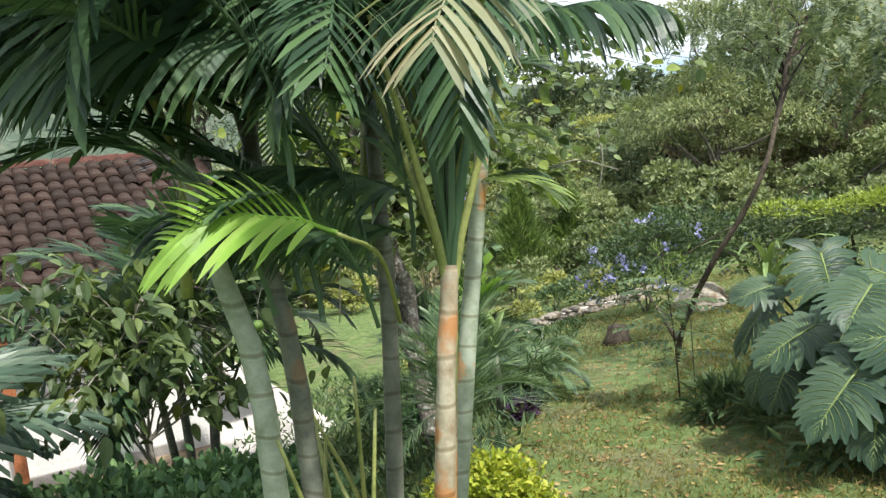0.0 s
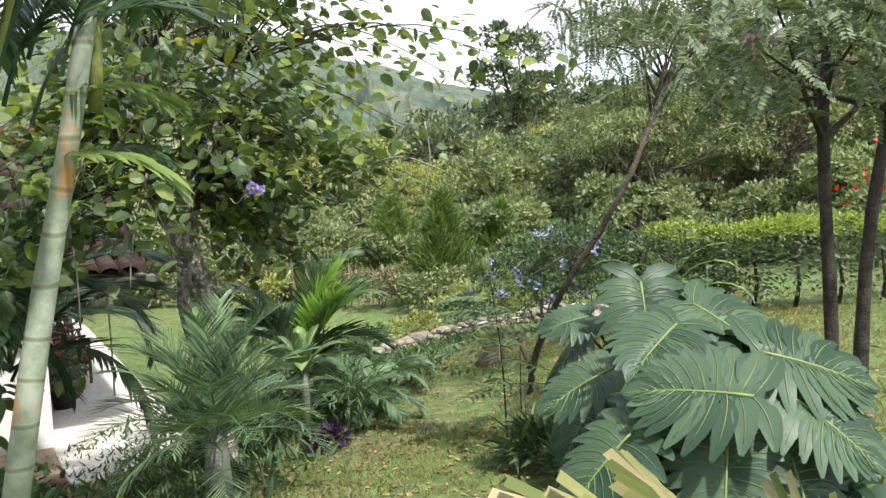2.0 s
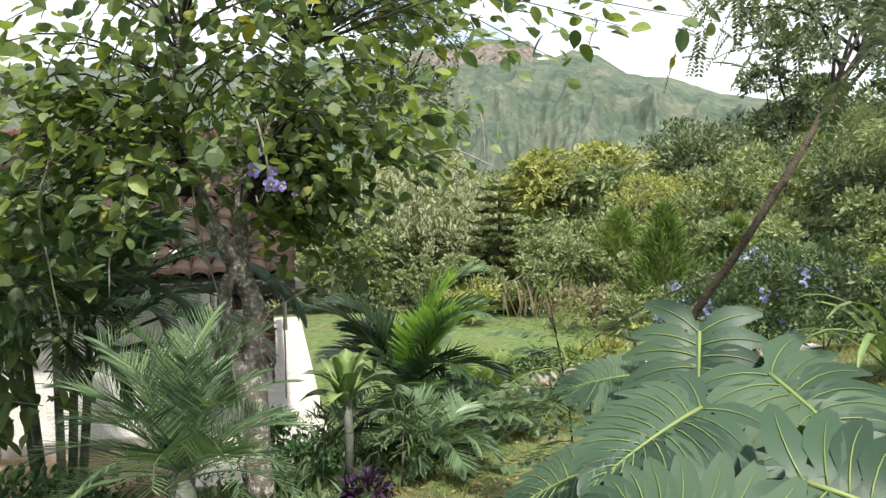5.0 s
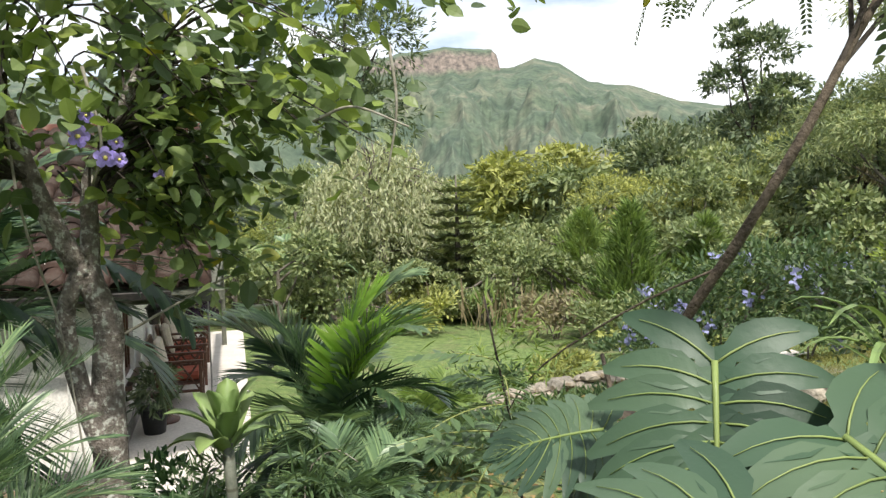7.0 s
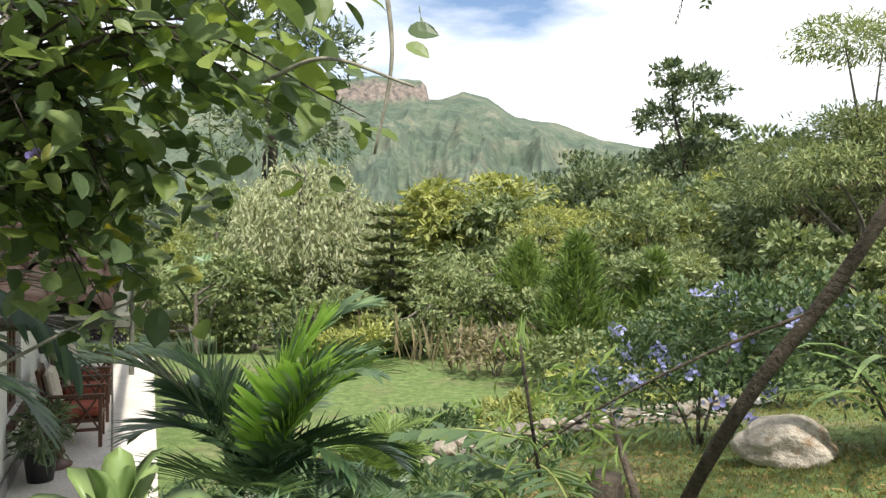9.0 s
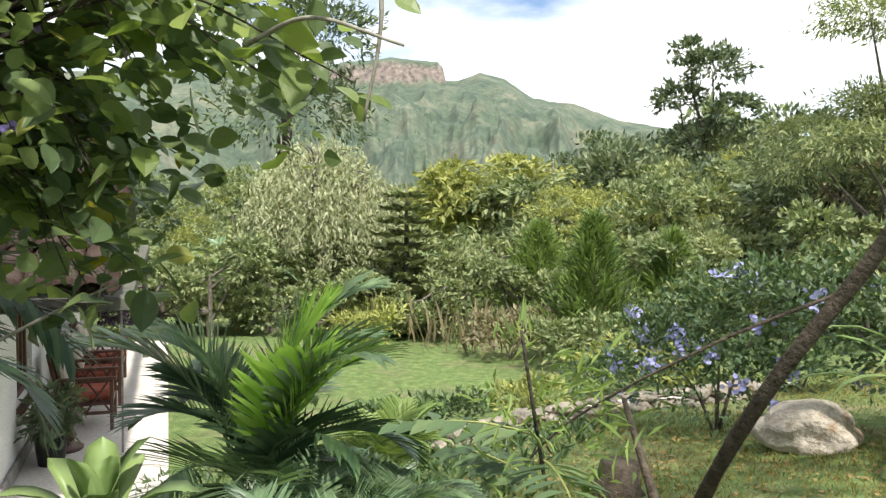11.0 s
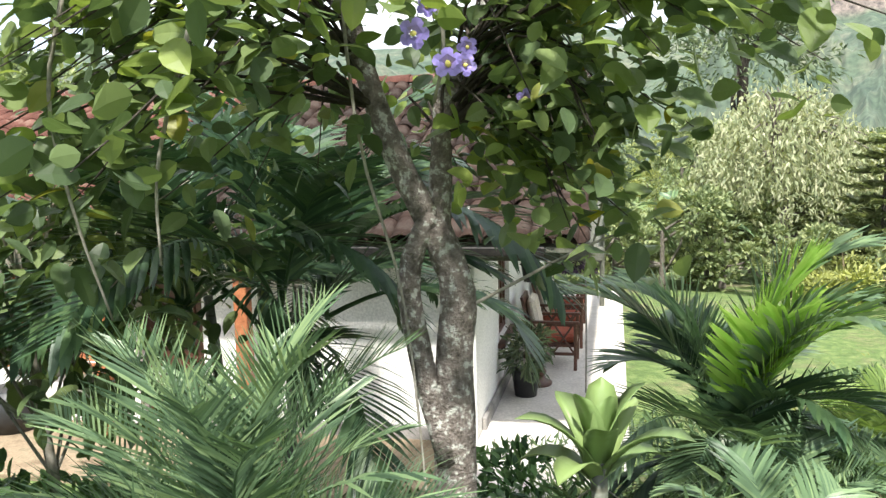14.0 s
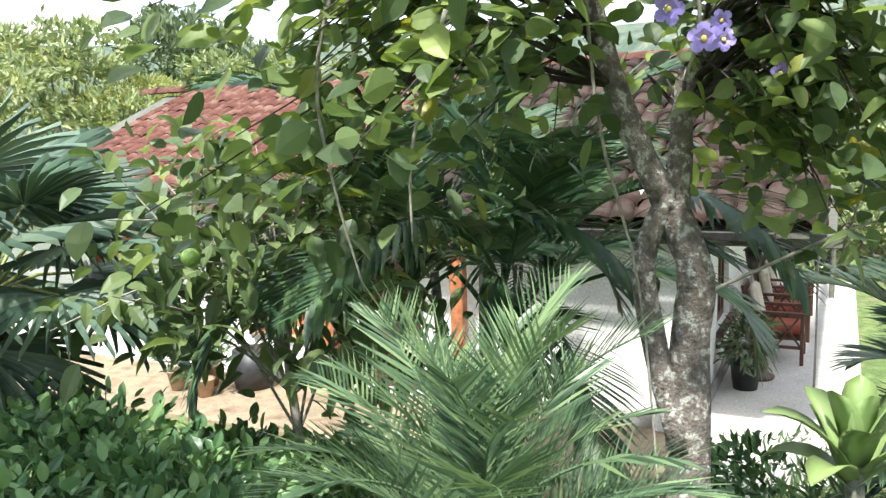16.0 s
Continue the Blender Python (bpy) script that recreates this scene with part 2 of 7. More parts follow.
M_TERRACE = rough_mat("pale_terrace_floor", (0.5, 0.455, 0.4), (0.61, 0.565, 0.51), 1.5, 0.7, 0.15, 0.003, (0.54, 0.495, 0.45), 30)
M_EARTH = rough_mat("tan_earth", (0.17, 0.125, 0.08), (0.33, 0.255, 0.17), 3, 0.95, 0.7, 0.02, (0.24, 0.2, 0.13), 40)
# old dark clay, darkened again for tree shade over the roof corner
M_ROOF_SHADED = rough_mat("weathered_shaded_tile", (0.018, 0.012, 0.01), (0.038, 0.024, 0.019), 5, 0.9, 0.6, 0.008, (0.055, 0.042, 0.036), 45, vary=0.35)
M_ROOF_RED = rough_mat("red_clay_tile", (0.07, 0.03, 0.023), (0.135, 0.06, 0.046), 4, 0.9, 0.6, 0.008, (0.19, 0.115, 0.09), 45, vary=0.3)
M_WOOD_DARK = rough_mat("dark_stained_wood", (0.05, 0.022, 0.014), (0.11, 0.045, 0.028), 18, 0.45, 0.3, 0.003)
M_WOOD_RED = rough_mat("varnished_red_wood", (0.26, 0.09, 0.04), (0.42, 0.16, 0.07), 16, 0.45, 0.3, 0.003)
M_BEAM = rough_mat("weathered_beam", (0.07, 0.075, 0.055), (0.13, 0.13, 0.1), 10, 0.8, 0.5, 0.006)
M_CUSHION = rough_mat("cream_cushion", (0.5, 0.43, 0.35), (0.62, 0.55, 0.46), 5, 0.95, 0.3, 0.004)
M_CUSHION_RED = rough_mat("rust_cushion", (0.28, 0.07, 0.05), (0.36, 0.11, 0.07), 6, 0.95, 0.3, 0.004)
M_IRON = rough_mat("black_iron", (0.02, 0.02, 0.02), (0.05, 0.045, 0.04), 20, 0.5, 0.3, 0.002, metal=0.7)
M_CLAY = rough_mat("clay_pot", (0.3, 0.19, 0.12), (0.46, 0.32, 0.22), 6, 0.85, 0.4, 0.005)
M_PLASTIC = rough_mat("black_plastic_pot", (0.015, 0.016, 0.017), (0.03, 0.03, 0.032), 8, 0.5, 0.1, 0.002)
M_BRASS = rough_mat("worn_brass", (0.16, 0.11, 0.07), (0.32, 0.23, 0.15), 60, 0.4, 0.5, 0.002, (0.46, 0.38, 0.3), 160, metal=0.6)
M_BRONZE = rough_mat("dark_bronze", (0.05, 0.03, 0.022), (0.12, 0.075, 0.05), 50, 0.4, 0.4, 0.002, (0.2, 0.14, 0.1), 160, metal=0.5)
M_PIPE_BLACK = rough_mat("black_pipe", (0.012, 0.011, 0.012), (0.035, 0.03, 0.03), 30, 0.45, 0.3, 0.002)
M_PIPE_BROWN = rough_mat("rusty_post", (0.035, 0.02, 0.016), (0.08, 0.045, 0.03), 30, 0.8, 0.6, 0.003)
M_PIPE_TEAL = rough_mat("teal_pipe", (0.01, 0.09, 0.075), (0.02, 0.15, 0.12), 20, 0.4, 0.2, 0.002)
M_STEEL = rough_mat("zinc_wire", (0.3, 0.29, 0.29), (0.5, 0.48, 0.47), 40, 0.45, 0.2, 0.002, metal=0.9)

M_GLASS = bpy.data.materials.new("window_glass")
M_GLASS.use_nodes = True
g_p = M_GLASS.node_tree.nodes["Principled BSDF"]
g_p.inputs["Base Color"].default_value = (0.9, 0.95, 0.95, 1)
g_p.inputs["Roughness"].default_value = 0.03
g_p.inputs["Transmission Weight"].default_value = 1.0


def ground_mat():
    m, n, l, p, out = mat_base("lawn_and_soil")
    t1 = noise_node(n, l, 0.8, 8.0, 0.7)
    t2 = noise_node(n, l, 7.0, 6.0, 0.65)
    t3 = noise_node(n, l, 80.0, 4.0, 0.6)
    grass = ramp_node(n, l, t2.outputs["Fac"], [(0.3, (0.07, 0.12, 0.03)), (0.52, (0.135, 0.2, 0.055)), (0.72, (0.23, 0.28, 0.095))])
    soil = ramp_node(n, l, t2.outputs["Fac"], [(0.3, (0.13, 0.095, 0.06)), (0.7, (0.31, 0.235, 0.15))])
    patch = ramp_node(n, l, t1.outputs["Fac"], [(0.51, (0, 0, 0)), (0.68, (0.8, 0.8, 0.8))])
    c = mix_node(n, l, patch.outputs["Color"], grass.outputs["Color"], soil.outputs["Color"])
    g = ramp_node(n, l, t3.outputs["Fac"], [(0.3, (0.6, 0.6, 0.6)), (0.7, (1.3, 1.3, 1.3))])
    l.new(mix_node(n, l, 1.0, c, g.outputs["Color"], "MULTIPLY"), p.inputs["Base Color"])
    p.inputs["Roughness"].default_value = 0.95
    bump_to(n, l, p, t3.outputs["Fac"], 0.8, 0.03)
    return m


M_GROUND = ground_mat()


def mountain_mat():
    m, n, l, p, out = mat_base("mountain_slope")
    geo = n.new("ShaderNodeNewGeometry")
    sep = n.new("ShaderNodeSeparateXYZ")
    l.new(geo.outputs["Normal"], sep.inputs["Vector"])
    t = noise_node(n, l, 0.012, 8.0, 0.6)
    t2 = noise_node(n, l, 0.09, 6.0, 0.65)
    # slope greens greyed and blued, distance haze put into the colour
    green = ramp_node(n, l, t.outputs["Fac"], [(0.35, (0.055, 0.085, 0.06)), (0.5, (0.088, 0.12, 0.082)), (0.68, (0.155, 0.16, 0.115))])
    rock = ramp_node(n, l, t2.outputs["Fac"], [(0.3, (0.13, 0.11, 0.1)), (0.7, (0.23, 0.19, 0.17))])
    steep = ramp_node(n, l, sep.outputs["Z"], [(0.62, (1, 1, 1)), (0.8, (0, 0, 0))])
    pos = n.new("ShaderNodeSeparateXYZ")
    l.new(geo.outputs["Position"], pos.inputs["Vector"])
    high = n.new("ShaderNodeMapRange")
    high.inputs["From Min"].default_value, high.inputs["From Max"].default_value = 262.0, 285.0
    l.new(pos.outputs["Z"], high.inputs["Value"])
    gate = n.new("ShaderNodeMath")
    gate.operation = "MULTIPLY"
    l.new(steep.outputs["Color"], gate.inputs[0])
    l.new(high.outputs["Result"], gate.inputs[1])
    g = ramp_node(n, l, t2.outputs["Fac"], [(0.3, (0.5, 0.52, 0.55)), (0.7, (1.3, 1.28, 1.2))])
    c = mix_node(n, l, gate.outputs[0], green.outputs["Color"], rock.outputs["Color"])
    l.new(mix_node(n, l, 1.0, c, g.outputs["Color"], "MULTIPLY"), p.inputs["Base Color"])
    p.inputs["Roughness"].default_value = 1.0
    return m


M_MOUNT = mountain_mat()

# ---- building helpers ----
def mesh_of(name, verts, faces):
    me = bpy.data.meshes.new(name)
    me.from_pydata([tuple(v) for v in np.asarray(verts).reshape(-1, 3).tolist()], [], faces)
    me.update()
    return me


def bm_mesh(name, bm):
    me = bpy.data.meshes.new(name)
    bm.to_mesh(me)
    bm.free()
    return me


def smooth(me):
    me.polygons.foreach_set("use_smooth", [True] * len(me.polygons))
    return me


RECOLOURED = {}


def part(name, data, material, parent=None, label="", m=None):
    """One mesh object under a thing or a part; data is a bmesh or a mesh."""
    me = bm_mesh(name, data) if isinstance(data, bmesh.types.BMesh) else data
    if material is not None and not me.materials:
        me.materials.append(material)
    elif material is not None and me.materials[0] != material:
        key = (me.name, material.name)
        if key not in RECOLOURED:
            RECOLOURED[key] = me.copy()
            RECOLOURED[key].materials[0] = material
        me = RECOLOURED[key]
    ob = new(name, me)
    if parent is not None:
        ob.parent = parent
    if m is not None:
        ob.matrix_basis = m
    if label:
        tagged(ob, label)
    return ob


def thing(name, loc, label, category, group="", rz=0.0, kind=""):
    ob = new(name)
    ob.empty_display_size = 0.1
    ob.matrix_basis = pose(*loc, 0, 0, rz)
    return tagged(ob, label, category, group, kind)


def box(bm, size, at, rot=None, bevel=0.0):
    r = bmesh.ops.create_cube(bm, size=1.0)
    vs = r["verts"]
    mat = Matrix.Translation(at) @ (rot or Matrix.Identity(4)) @ Matrix.Diagonal((*size, 1))
    bmesh.ops.transform(bm, matrix=mat, verts=vs)
    if bevel:
        es = list({e for v in vs for e in v.link_edges})
        bmesh.ops.bevel(bm, geom=es, offset=bevel, segments=1, affect="EDGES")
    return bm


def box_mesh(name, size, at, rot=None, bevel=0.006):
    return bm_mesh(name, box(bmesh.new(), size, at, rot, bevel))


def tube_arrays(pts, radii, seg=8, wob=0.0, rng=None):
    """Vertices and faces of a tapered tube along points."""
    pts = np.asarray(pts, float)
    k = len(pts)
    tang = np.gradient(pts, axis=0)
    tang /= np.linalg.norm(tang, axis=1)[:, None] + 1e-9
    side = np.cross(tang, [0.13, 0.29, 0.95])
    bad = np.linalg.norm(side, axis=1) < 0.2
    side[bad] = np.cross(tang[bad], [1.0, 0.1, 0.0])
    side /= np.linalg.norm(side, axis=1)[:, None]
    up = np.cross(side, tang)
    ang = np.arange(seg) * 2 * np.pi / seg
    r = np.repeat(np.asarray(radii, float)[:, None], seg, 1)
    if wob and rng is not None:
        r = r * (1 + wob * rng.normal(size=r.shape))
    v = pts[:, None, :] + r[..., None] * (np.cos(ang)[None, :, None] * side[:, None, :] + np.sin(ang)[None, :, None] * up[:, None, :])
    f = []
    for i in range(k - 1):
        for j in range(seg):
            a, b = i * seg + j, i * seg + (j + 1) % seg
            f.append((a, b, b + seg, a + seg))
    f.append(tuple(range(seg - 1, -1, -1)))
    f.append(tuple(range((k - 1) * seg, k * seg)))
    return v.reshape(-1, 3), f


def join_arrays(chunks):
    vs, fs, o = [], [], 0
    for v, f in chunks:
        vs.append(np.asarray(v).reshape(-1, 3))
        fs += [tuple(i + o for i in q) for q in f]
        o += len(vs[-1])
    return np.concatenate(vs), fs


def curve_pts(pts, n):
    """Smooth points through a few control points."""
    p = np.asarray(pts, float)
    q = np.concatenate([[2 * p[0] - p[1]], p, [2 * p[-1] - p[-2]]])
    out = []
    for s in np.linspace(0, len(p) - 1 - 1e-6, n):
        i, t = int(s), s - int(s)
        a, b, c, d = q[i], q[i + 1], q[i + 2], q[i + 3]
        out.append(0.5 * (2 * b + (c - a) * t + (2 * a - 5 * b + 4 * c - d) * t * t + (3 * b - a - 3 * c + d) * t ** 3))
    return np.array(out)


def tube(name, pts, radii, seg=8, wob=0.0, rng=None):
    v, f = tube_arrays(pts, radii, seg, wob, rng)
    return smooth(mesh_of(name, v, f))


# leaf outlines: along, across, lift; and their faces
OVAL = (np.array([(0, 0, 0), (0.1, 0.25, 0.03), (0.3, 0.42, 0.05), (0.55, 0.44, 0.05), (0.8, 0.29, 0.02), (1, 0, -0.07), (0.8, -0.29, 0.02), (0.55, -0.44, 0.05), (0.3, -0.42, 0.05), (0.1, -0.25, 0.03), (0.32, 0, 0), (0.62, 0, -0.015)]),
        [(0, 10, 2, 1), (2, 10, 11, 3), (3, 11, 5, 4), (0, 9, 8, 10), (8, 7, 11, 10), (7, 6, 5, 11)])
KITE = (np.array([(0, 0, 0), (0.45, 0.5, 0.06), (1, 0, -0.05), (0.45, -0.5, 0.06)]), [(0, 2, 1), (0, 3, 2)])
LANCE = (np.array([(0, 0, 0), (0.35, 0.5, 0.05), (0.7, 0.35, 0.0), (1, 0, -0.08), (0.7, -0.35, 0.0), (0.35, -0.5, 0.05), (0.5, 0, -0.02)]),
         [(0, 6, 1), (1, 6, 2), (2, 6, 3), (0, 5, 6), (5, 4, 6), (4, 3, 6)])


def unit(a):
    return a / (np.linalg.norm(a, axis=-1, keepdims=True) + 1e-9)


def leaf_arrays(P, D, N, L, W, shape, droop=0.0):
    """Leaves at P along D with faces to N, of lengths L and widths W."""
    pts, faces = shape
    D = unit(D)
    S = unit(np.cross(N, D))
    U = np.cross(D, S)
    L = np.broadcast_to(np.asarray(L, float), (len(P),))
    W = np.broadcast_to(np.asarray(W, float), (len(P),))
    v = (P[:, None, :] + (pts[:, 0] * L[:, None])[..., None] * D[:, None, :] + (pts[:, 1] * W[:, None])[..., None] * S[:, None, :]
         + (pts[:, 2] * L[:, None])[..., None] * U[:, None, :])
    if droop:
        v[..., 2] -= droop * (pts[:, 0] ** 2)[None, :] * L[:, None]
    k = len(pts)
    f = [tuple(i + k * j for i in q) for j in range(len(P)) for q in faces]
    return v.reshape(-1, 3), f


def clump_leaves(rng, centres, radii, per, size, aspect, shape, up=0.5, hang=0.0, spread=0.35, centre=None):
    """Leaves in clusters on blobs: gaps between clusters and an uneven outline."""
    Ps, Ds = [], []
    for c, r, k in zip(centres, radii, per):
        r = np.broadcast_to(np.asarray(r, float), (3,))
        nc = max(4, k // 14)
        d = unit(rng.normal(size=(nc, 3)))
        d[:, 2] = np.where(d[:, 2] < -0.55, -d[:, 2], d[:, 2])
        rad = rng.uniform(0.62, 1.08, (nc, 1))
        cc = np.asarray(c) + d * rad * r
        which = rng.integers(0, nc, k)
        off = rng.normal(size=(k, 3)) * spread * r * 0.42
        off[:, 2] *= 0.6
        Ps.append(cc[which] + off)
        Ds.append(d[which] + rng.normal(size=(k, 3)) * 0.6)
    P, D = np.concatenate(Ps), np.concatenate(Ds)
    D[:, 2] -= hang
    N = rng.normal(size=P.shape) * 0.6
    N[:, 2] += up * 2
    L = size * rng.uniform(0.65, 1.25, len(P))
    return leaf_arrays(P, D, N, L, L * aspect, shape)


def frond_arrays(rng, length=1.4, n=34, leaflet=0.42, width=0.035, rise=60, bend=75, vee=35, hang=0.5, base=0.22, segs=3, taper=0.45, twist=0.0):
    """A feather palm leaf: arching stalk and two rows of drooping leaflets."""
    k = 14
    s = np.linspace(0, 1, k)
    ang = np.radians(rise - bend * s ** 1.4)
    step = length / (k - 1)
    x = np.concatenate([[0], np.cumsum(np.cos(ang[:-1]) * step)])
    zz = np.concatenate([[0], np.cumsum(np.sin(ang[:-1]) * step)])
    line = np.stack([x, rng.normal(scale=0.004, size=k).cumsum(), zz], 1)
    rv, rf = tube_arrays(line, 0.012 * length / 1.4 * (1.05 - 0.95 * s) + 0.0012, 5)
    chunks = [(rv, rf)]
    vs, fs, o = [], [], 0
    for i in range(n):
        t = base + (1 - base) * (i + 0.5) / n
        p = np.array([np.interp(t, s, line[:, c]) for c in range(3)])
        a = np.interp(t, s, ang)
        tan = np.array([math.cos(a), 0, math.sin(a)])
        nor = np.array([-math.sin(a), 0, math.cos(a)])
        shape_len = leaflet * (math.sin(math.pi * (0.12 + 0.8 * (t - base) / (1 - base))) ** 0.6) * (1 - taper * max(0, t - 0.6))
        for sd in (1, -1):
            ll = shape_len * rng.uniform(0.9, 1.08)
            fwd = 0.55 + 0.7 * t + rng.normal() * 0.06
            v = math.radians(vee + rng.normal() * 6)
            d = tan * fwd + sd * np.array([0, 1, 0]) * math.cos(v) + nor * math.sin(v)
            d /= np.linalg.norm(d)
            wdir = np.cross(d, nor)
            wdir /= np.linalg.norm(wdir)
            wdir = wdir * 0.85 + nor * 0.5 * sd
            q, pt = p.copy(), []
            dd = d.copy()
            for j in range(segs + 1):
                u = j / segs
                w = width * (0.55 + 1.2 * u) * (1 - u) ** 0.6 + 0.0008
                pt += [q - wdir * w / 2, q + wdir * w / 2]
                dd = dd + np.array([0, 0, -hang * (0.25 + u) * 1.1 / segs])
                dd /= np.linalg.norm(dd)
                q = q + dd * ll / segs
            vs += pt
            fs += [(o + 2 * j, o + 2 * j + 1, o + 2 * j + 3, o + 2 * j + 2) for j in range(segs)]
            o += 2 * (segs + 1)
    chunks.append((np.array(vs), fs))
    return join_arrays(chunks)


def frond_mesh(seed, **kw):
    v, f = frond_arrays(np.random.default_rng(seed), **kw)
    return mesh_of("frond", v, f)


# ---- terrain ----
def sstep(a, b, x):
    t = min(1.0, max(0.0, (x - a) / (b - a)))
    return t * t * (3 - 2 * t)


PAD = -1.85
HC = Vector((-3.55, 9.05, PAD))          # house corner at floor level
HU, HV = Vector((-0.70, -0.714, 0)).normalized(), Vector((-0.714, 0.70, 0)).normalized()


def house(a, b, z=0.0):
    """a along the front, b along the terrace, z above its floor."""
    return HC + HU * a + HV * b + Vector((0, 0, z))


def ground_z(x, y):
    z = -0.168 - 0.0693 * y + 0.065 * (x - 2.0)
    if y > 22:
        z = -1.693 + 0.065 * (x - 2.0) * max(0.0, 1 - (y - 22) / 60) - 0.03 * min(y - 22, 200)
    z += 0.3 * sstep(1.6, 4.6, x) * sstep(5.6, 9.2, y) * (1 - sstep(14, 22, y))
    pad = sstep(1.1, -2.6, x) * sstep(24, 13, y)
    z = z * (1 - pad) + (PAD - 0.06) * pad
    r = math.hypot(x, y)
    if y > 10 or x > 6:
        z += 8.0 * sstep(0, 24, x - 0.12 * (y - 14)) * sstep(13, 40, y + 0.25 * x) * (1 - sstep(150, 500, r))
    z += 0.03 * noise.noise((x * 0.7, y * 0.7, 0.3)) + 0.012 * noise.noise((x * 3.1, y * 3.1, 4.2))
    if r > 80:
        z -= 0.02 * min(r - 80, 1500)
    return z


def spread(lo, hi, step, far, grow=1.28):
    c = list(np.arange(lo, hi + 1e-6, step))
    s = step
    while c[-1] < far:
        s *= grow
        c.append(c[-1] + s)
    s = step
    while c[0] > -far:
        s *= grow
        c.insert(0, c[0] - s)
    return c


gx, gy = spread(-12, 12, 0.3, 4000), spread(-5, 26, 0.3, 4000)
gv = [(x, y, ground_z(x, y)) for y in gy for x in gx]
gf = [(j * len(gx) + i, j * len(gx) + i + 1, (j + 1) * len(gx) + i + 1, (j + 1) * len(gx) + i) for j in range(len(gy) - 1) for i in range(len(gx) - 1)]
ground = part("ground", smooth(mesh_of("ground", gv, gf)), M_GROUND)
tagged(ground, "sloping lawn with worn soil patches and fallen leaves", "lawn", kind="structure")


def on_ground(x, y, dz=0.0):
    return (x, y, ground_z(x, y) + dz)


# mountain: ridge elevation in degrees by yaw, left to right
RIDGE = [(150, 6.0), (110, 6.5), (75, 7.0), (58, 7.5), (44, 8.3), (36, 9.0), (33.9, 9.3), (33.3, 9.55), (32.5, 9.5), (30.2, 9.85), (29.4, 9.75), (27.0, 9.6), (26.6, 9.2), (26.4, 8.3), (25.4, 8.35),
         (24.0, 8.9), (22.3, 8.5), (20.3, 7.2), (18.8, 6.9), (17.5, 6.8), (14.2, 5.6), (8, 4.5), (-5, 4.0), (-30, 3.5)]


def mountain():
    ya = [p[0] for p in RIDGE][::-1]
    el = [p[1] for p in RIDGE][::-1]
    yaws = np.concatenate([np.linspace(-30, 12, 60), np.linspace(12.1, 40, 420), np.linspace(40.3, 150, 110)])
    rows = np.linspace(0, 1, 90)
    v = []
    for yw in yaws:
        top = math.tan(math.radians(np.interp(yw, ya, el)))
        low = math.tan(math.radians(min(np.interp(yw, ya, el), 8.35 + 0.12 * math.sin(yw * 3)))) if 26.0 < yw < 36.0 else top
        a = math.radians(yw)
        for t in rows:
            r = 700 + 1300 * t
            z0 = -35 + 5 * math.sin(yw * 0.4)
            g = t ** 1.25
            z = z0 + (low * 2000 - z0) * g + (top - low) * 2000 * sstep(0.945, 0.965, t)
            env = math.sin(math.pi * min(1, t * 1.02)) if t < 1 else 0
            px, py = -r * math.sin(a), r * math.cos(a)
            z += env * 70 * (noise.ridged_multi_fractal((yw * 0.16, t * 1.6, 0.0), 1.0, 2.1, 5, 1.0, 2.0) - 1.1)
            z += (1 - abs(2 * t - 1)) * 14 * noise.noise((px * 0.02, py * 0.02, 1.0)) + 2.0 * noise.noise((px * 0.05, py * 0.05, 3.0))
            v.append((px, py, z + 1.0))
    k = len(rows)
    f = [(i * k + j, i * k + j + 1, (i + 1) * k + j + 1, (i + 1) * k + j) for i in range(len(yaws) - 1) for j in range(k - 1)]
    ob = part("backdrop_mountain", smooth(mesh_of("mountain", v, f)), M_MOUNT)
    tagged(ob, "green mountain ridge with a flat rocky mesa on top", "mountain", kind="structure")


mountain()

# ---- forest and distance ----
def tree_mesh_parts(rng, height, trunk_r, blobs, leaf, aspect, shape, count, lean=(0, 0), hang=0.0, spread_=0.35, limbs=5):
    top = np.array([lean[0], lean[1], height * 0.62])
    line = curve_pts([(0, 0, -0.3), (lean[0] * 0.2, lean[1] * 0.2, height * 0.25), tuple(top)], 8)
    chunks = [tube_arrays(line, np.linspace(trunk_r, trunk_r * 0.45, 8), 8, 0.08, rng)]
    for c, r in blobs[:limbs + 2]:
        st = line[rng.integers(3, 8)]
        mid = (st + np.asarray(c)) / 2 + rng.normal(size=3) * 0.15
        chunks.append(tube_arrays(curve_pts([st, mid, np.asarray(c)], 6), np.linspace(trunk_r * 0.4, trunk_r * 0.1, 6), 5, 0.08, rng))
    wood = join_arrays(chunks)
    vol = np.array([np.prod(np.broadcast_to(r, (3,))) ** 0.667 for c, r in blobs])
    per = np.maximum(30, (count * vol / vol.sum()).astype(int))
    crown = clump_leaves(rng, [c for c, r in blobs], [r for c, r in blobs], per, leaf, aspect, shape, hang=hang, spread=spread_)
    return mesh_of("trunk", *wood), mesh_of("crown", *crown)


def make_tree(name, loc, label, category, group, meshes, bark, leafmat, m=None):
    t = thing(name, (0, 0, 0), label, category, group)
    t.matrix_basis = m if m is not None else pose(*loc)
    part("trunk", meshes[0], bark, t)
    part("crown", meshes[1], leafmat, t)
    return t


def random_blobs(rng, n, width, low, high, r0, r1):
    out = []
    for _ in range(n):
        a, d = rng.uniform(0, 2 * np.pi), width * math.sqrt(rng.uniform(0.02, 1))
        z = rng.uniform(low, high)
        k = 1 - 0.55 * max(0, (z - low) / (high - low) - 0.4)
        r = rng.uniform(r0, r1)
        out.append(((d * k * math.cos(a), d * k * math.sin(a), z), (r, r, r * 0.72)))
    return out


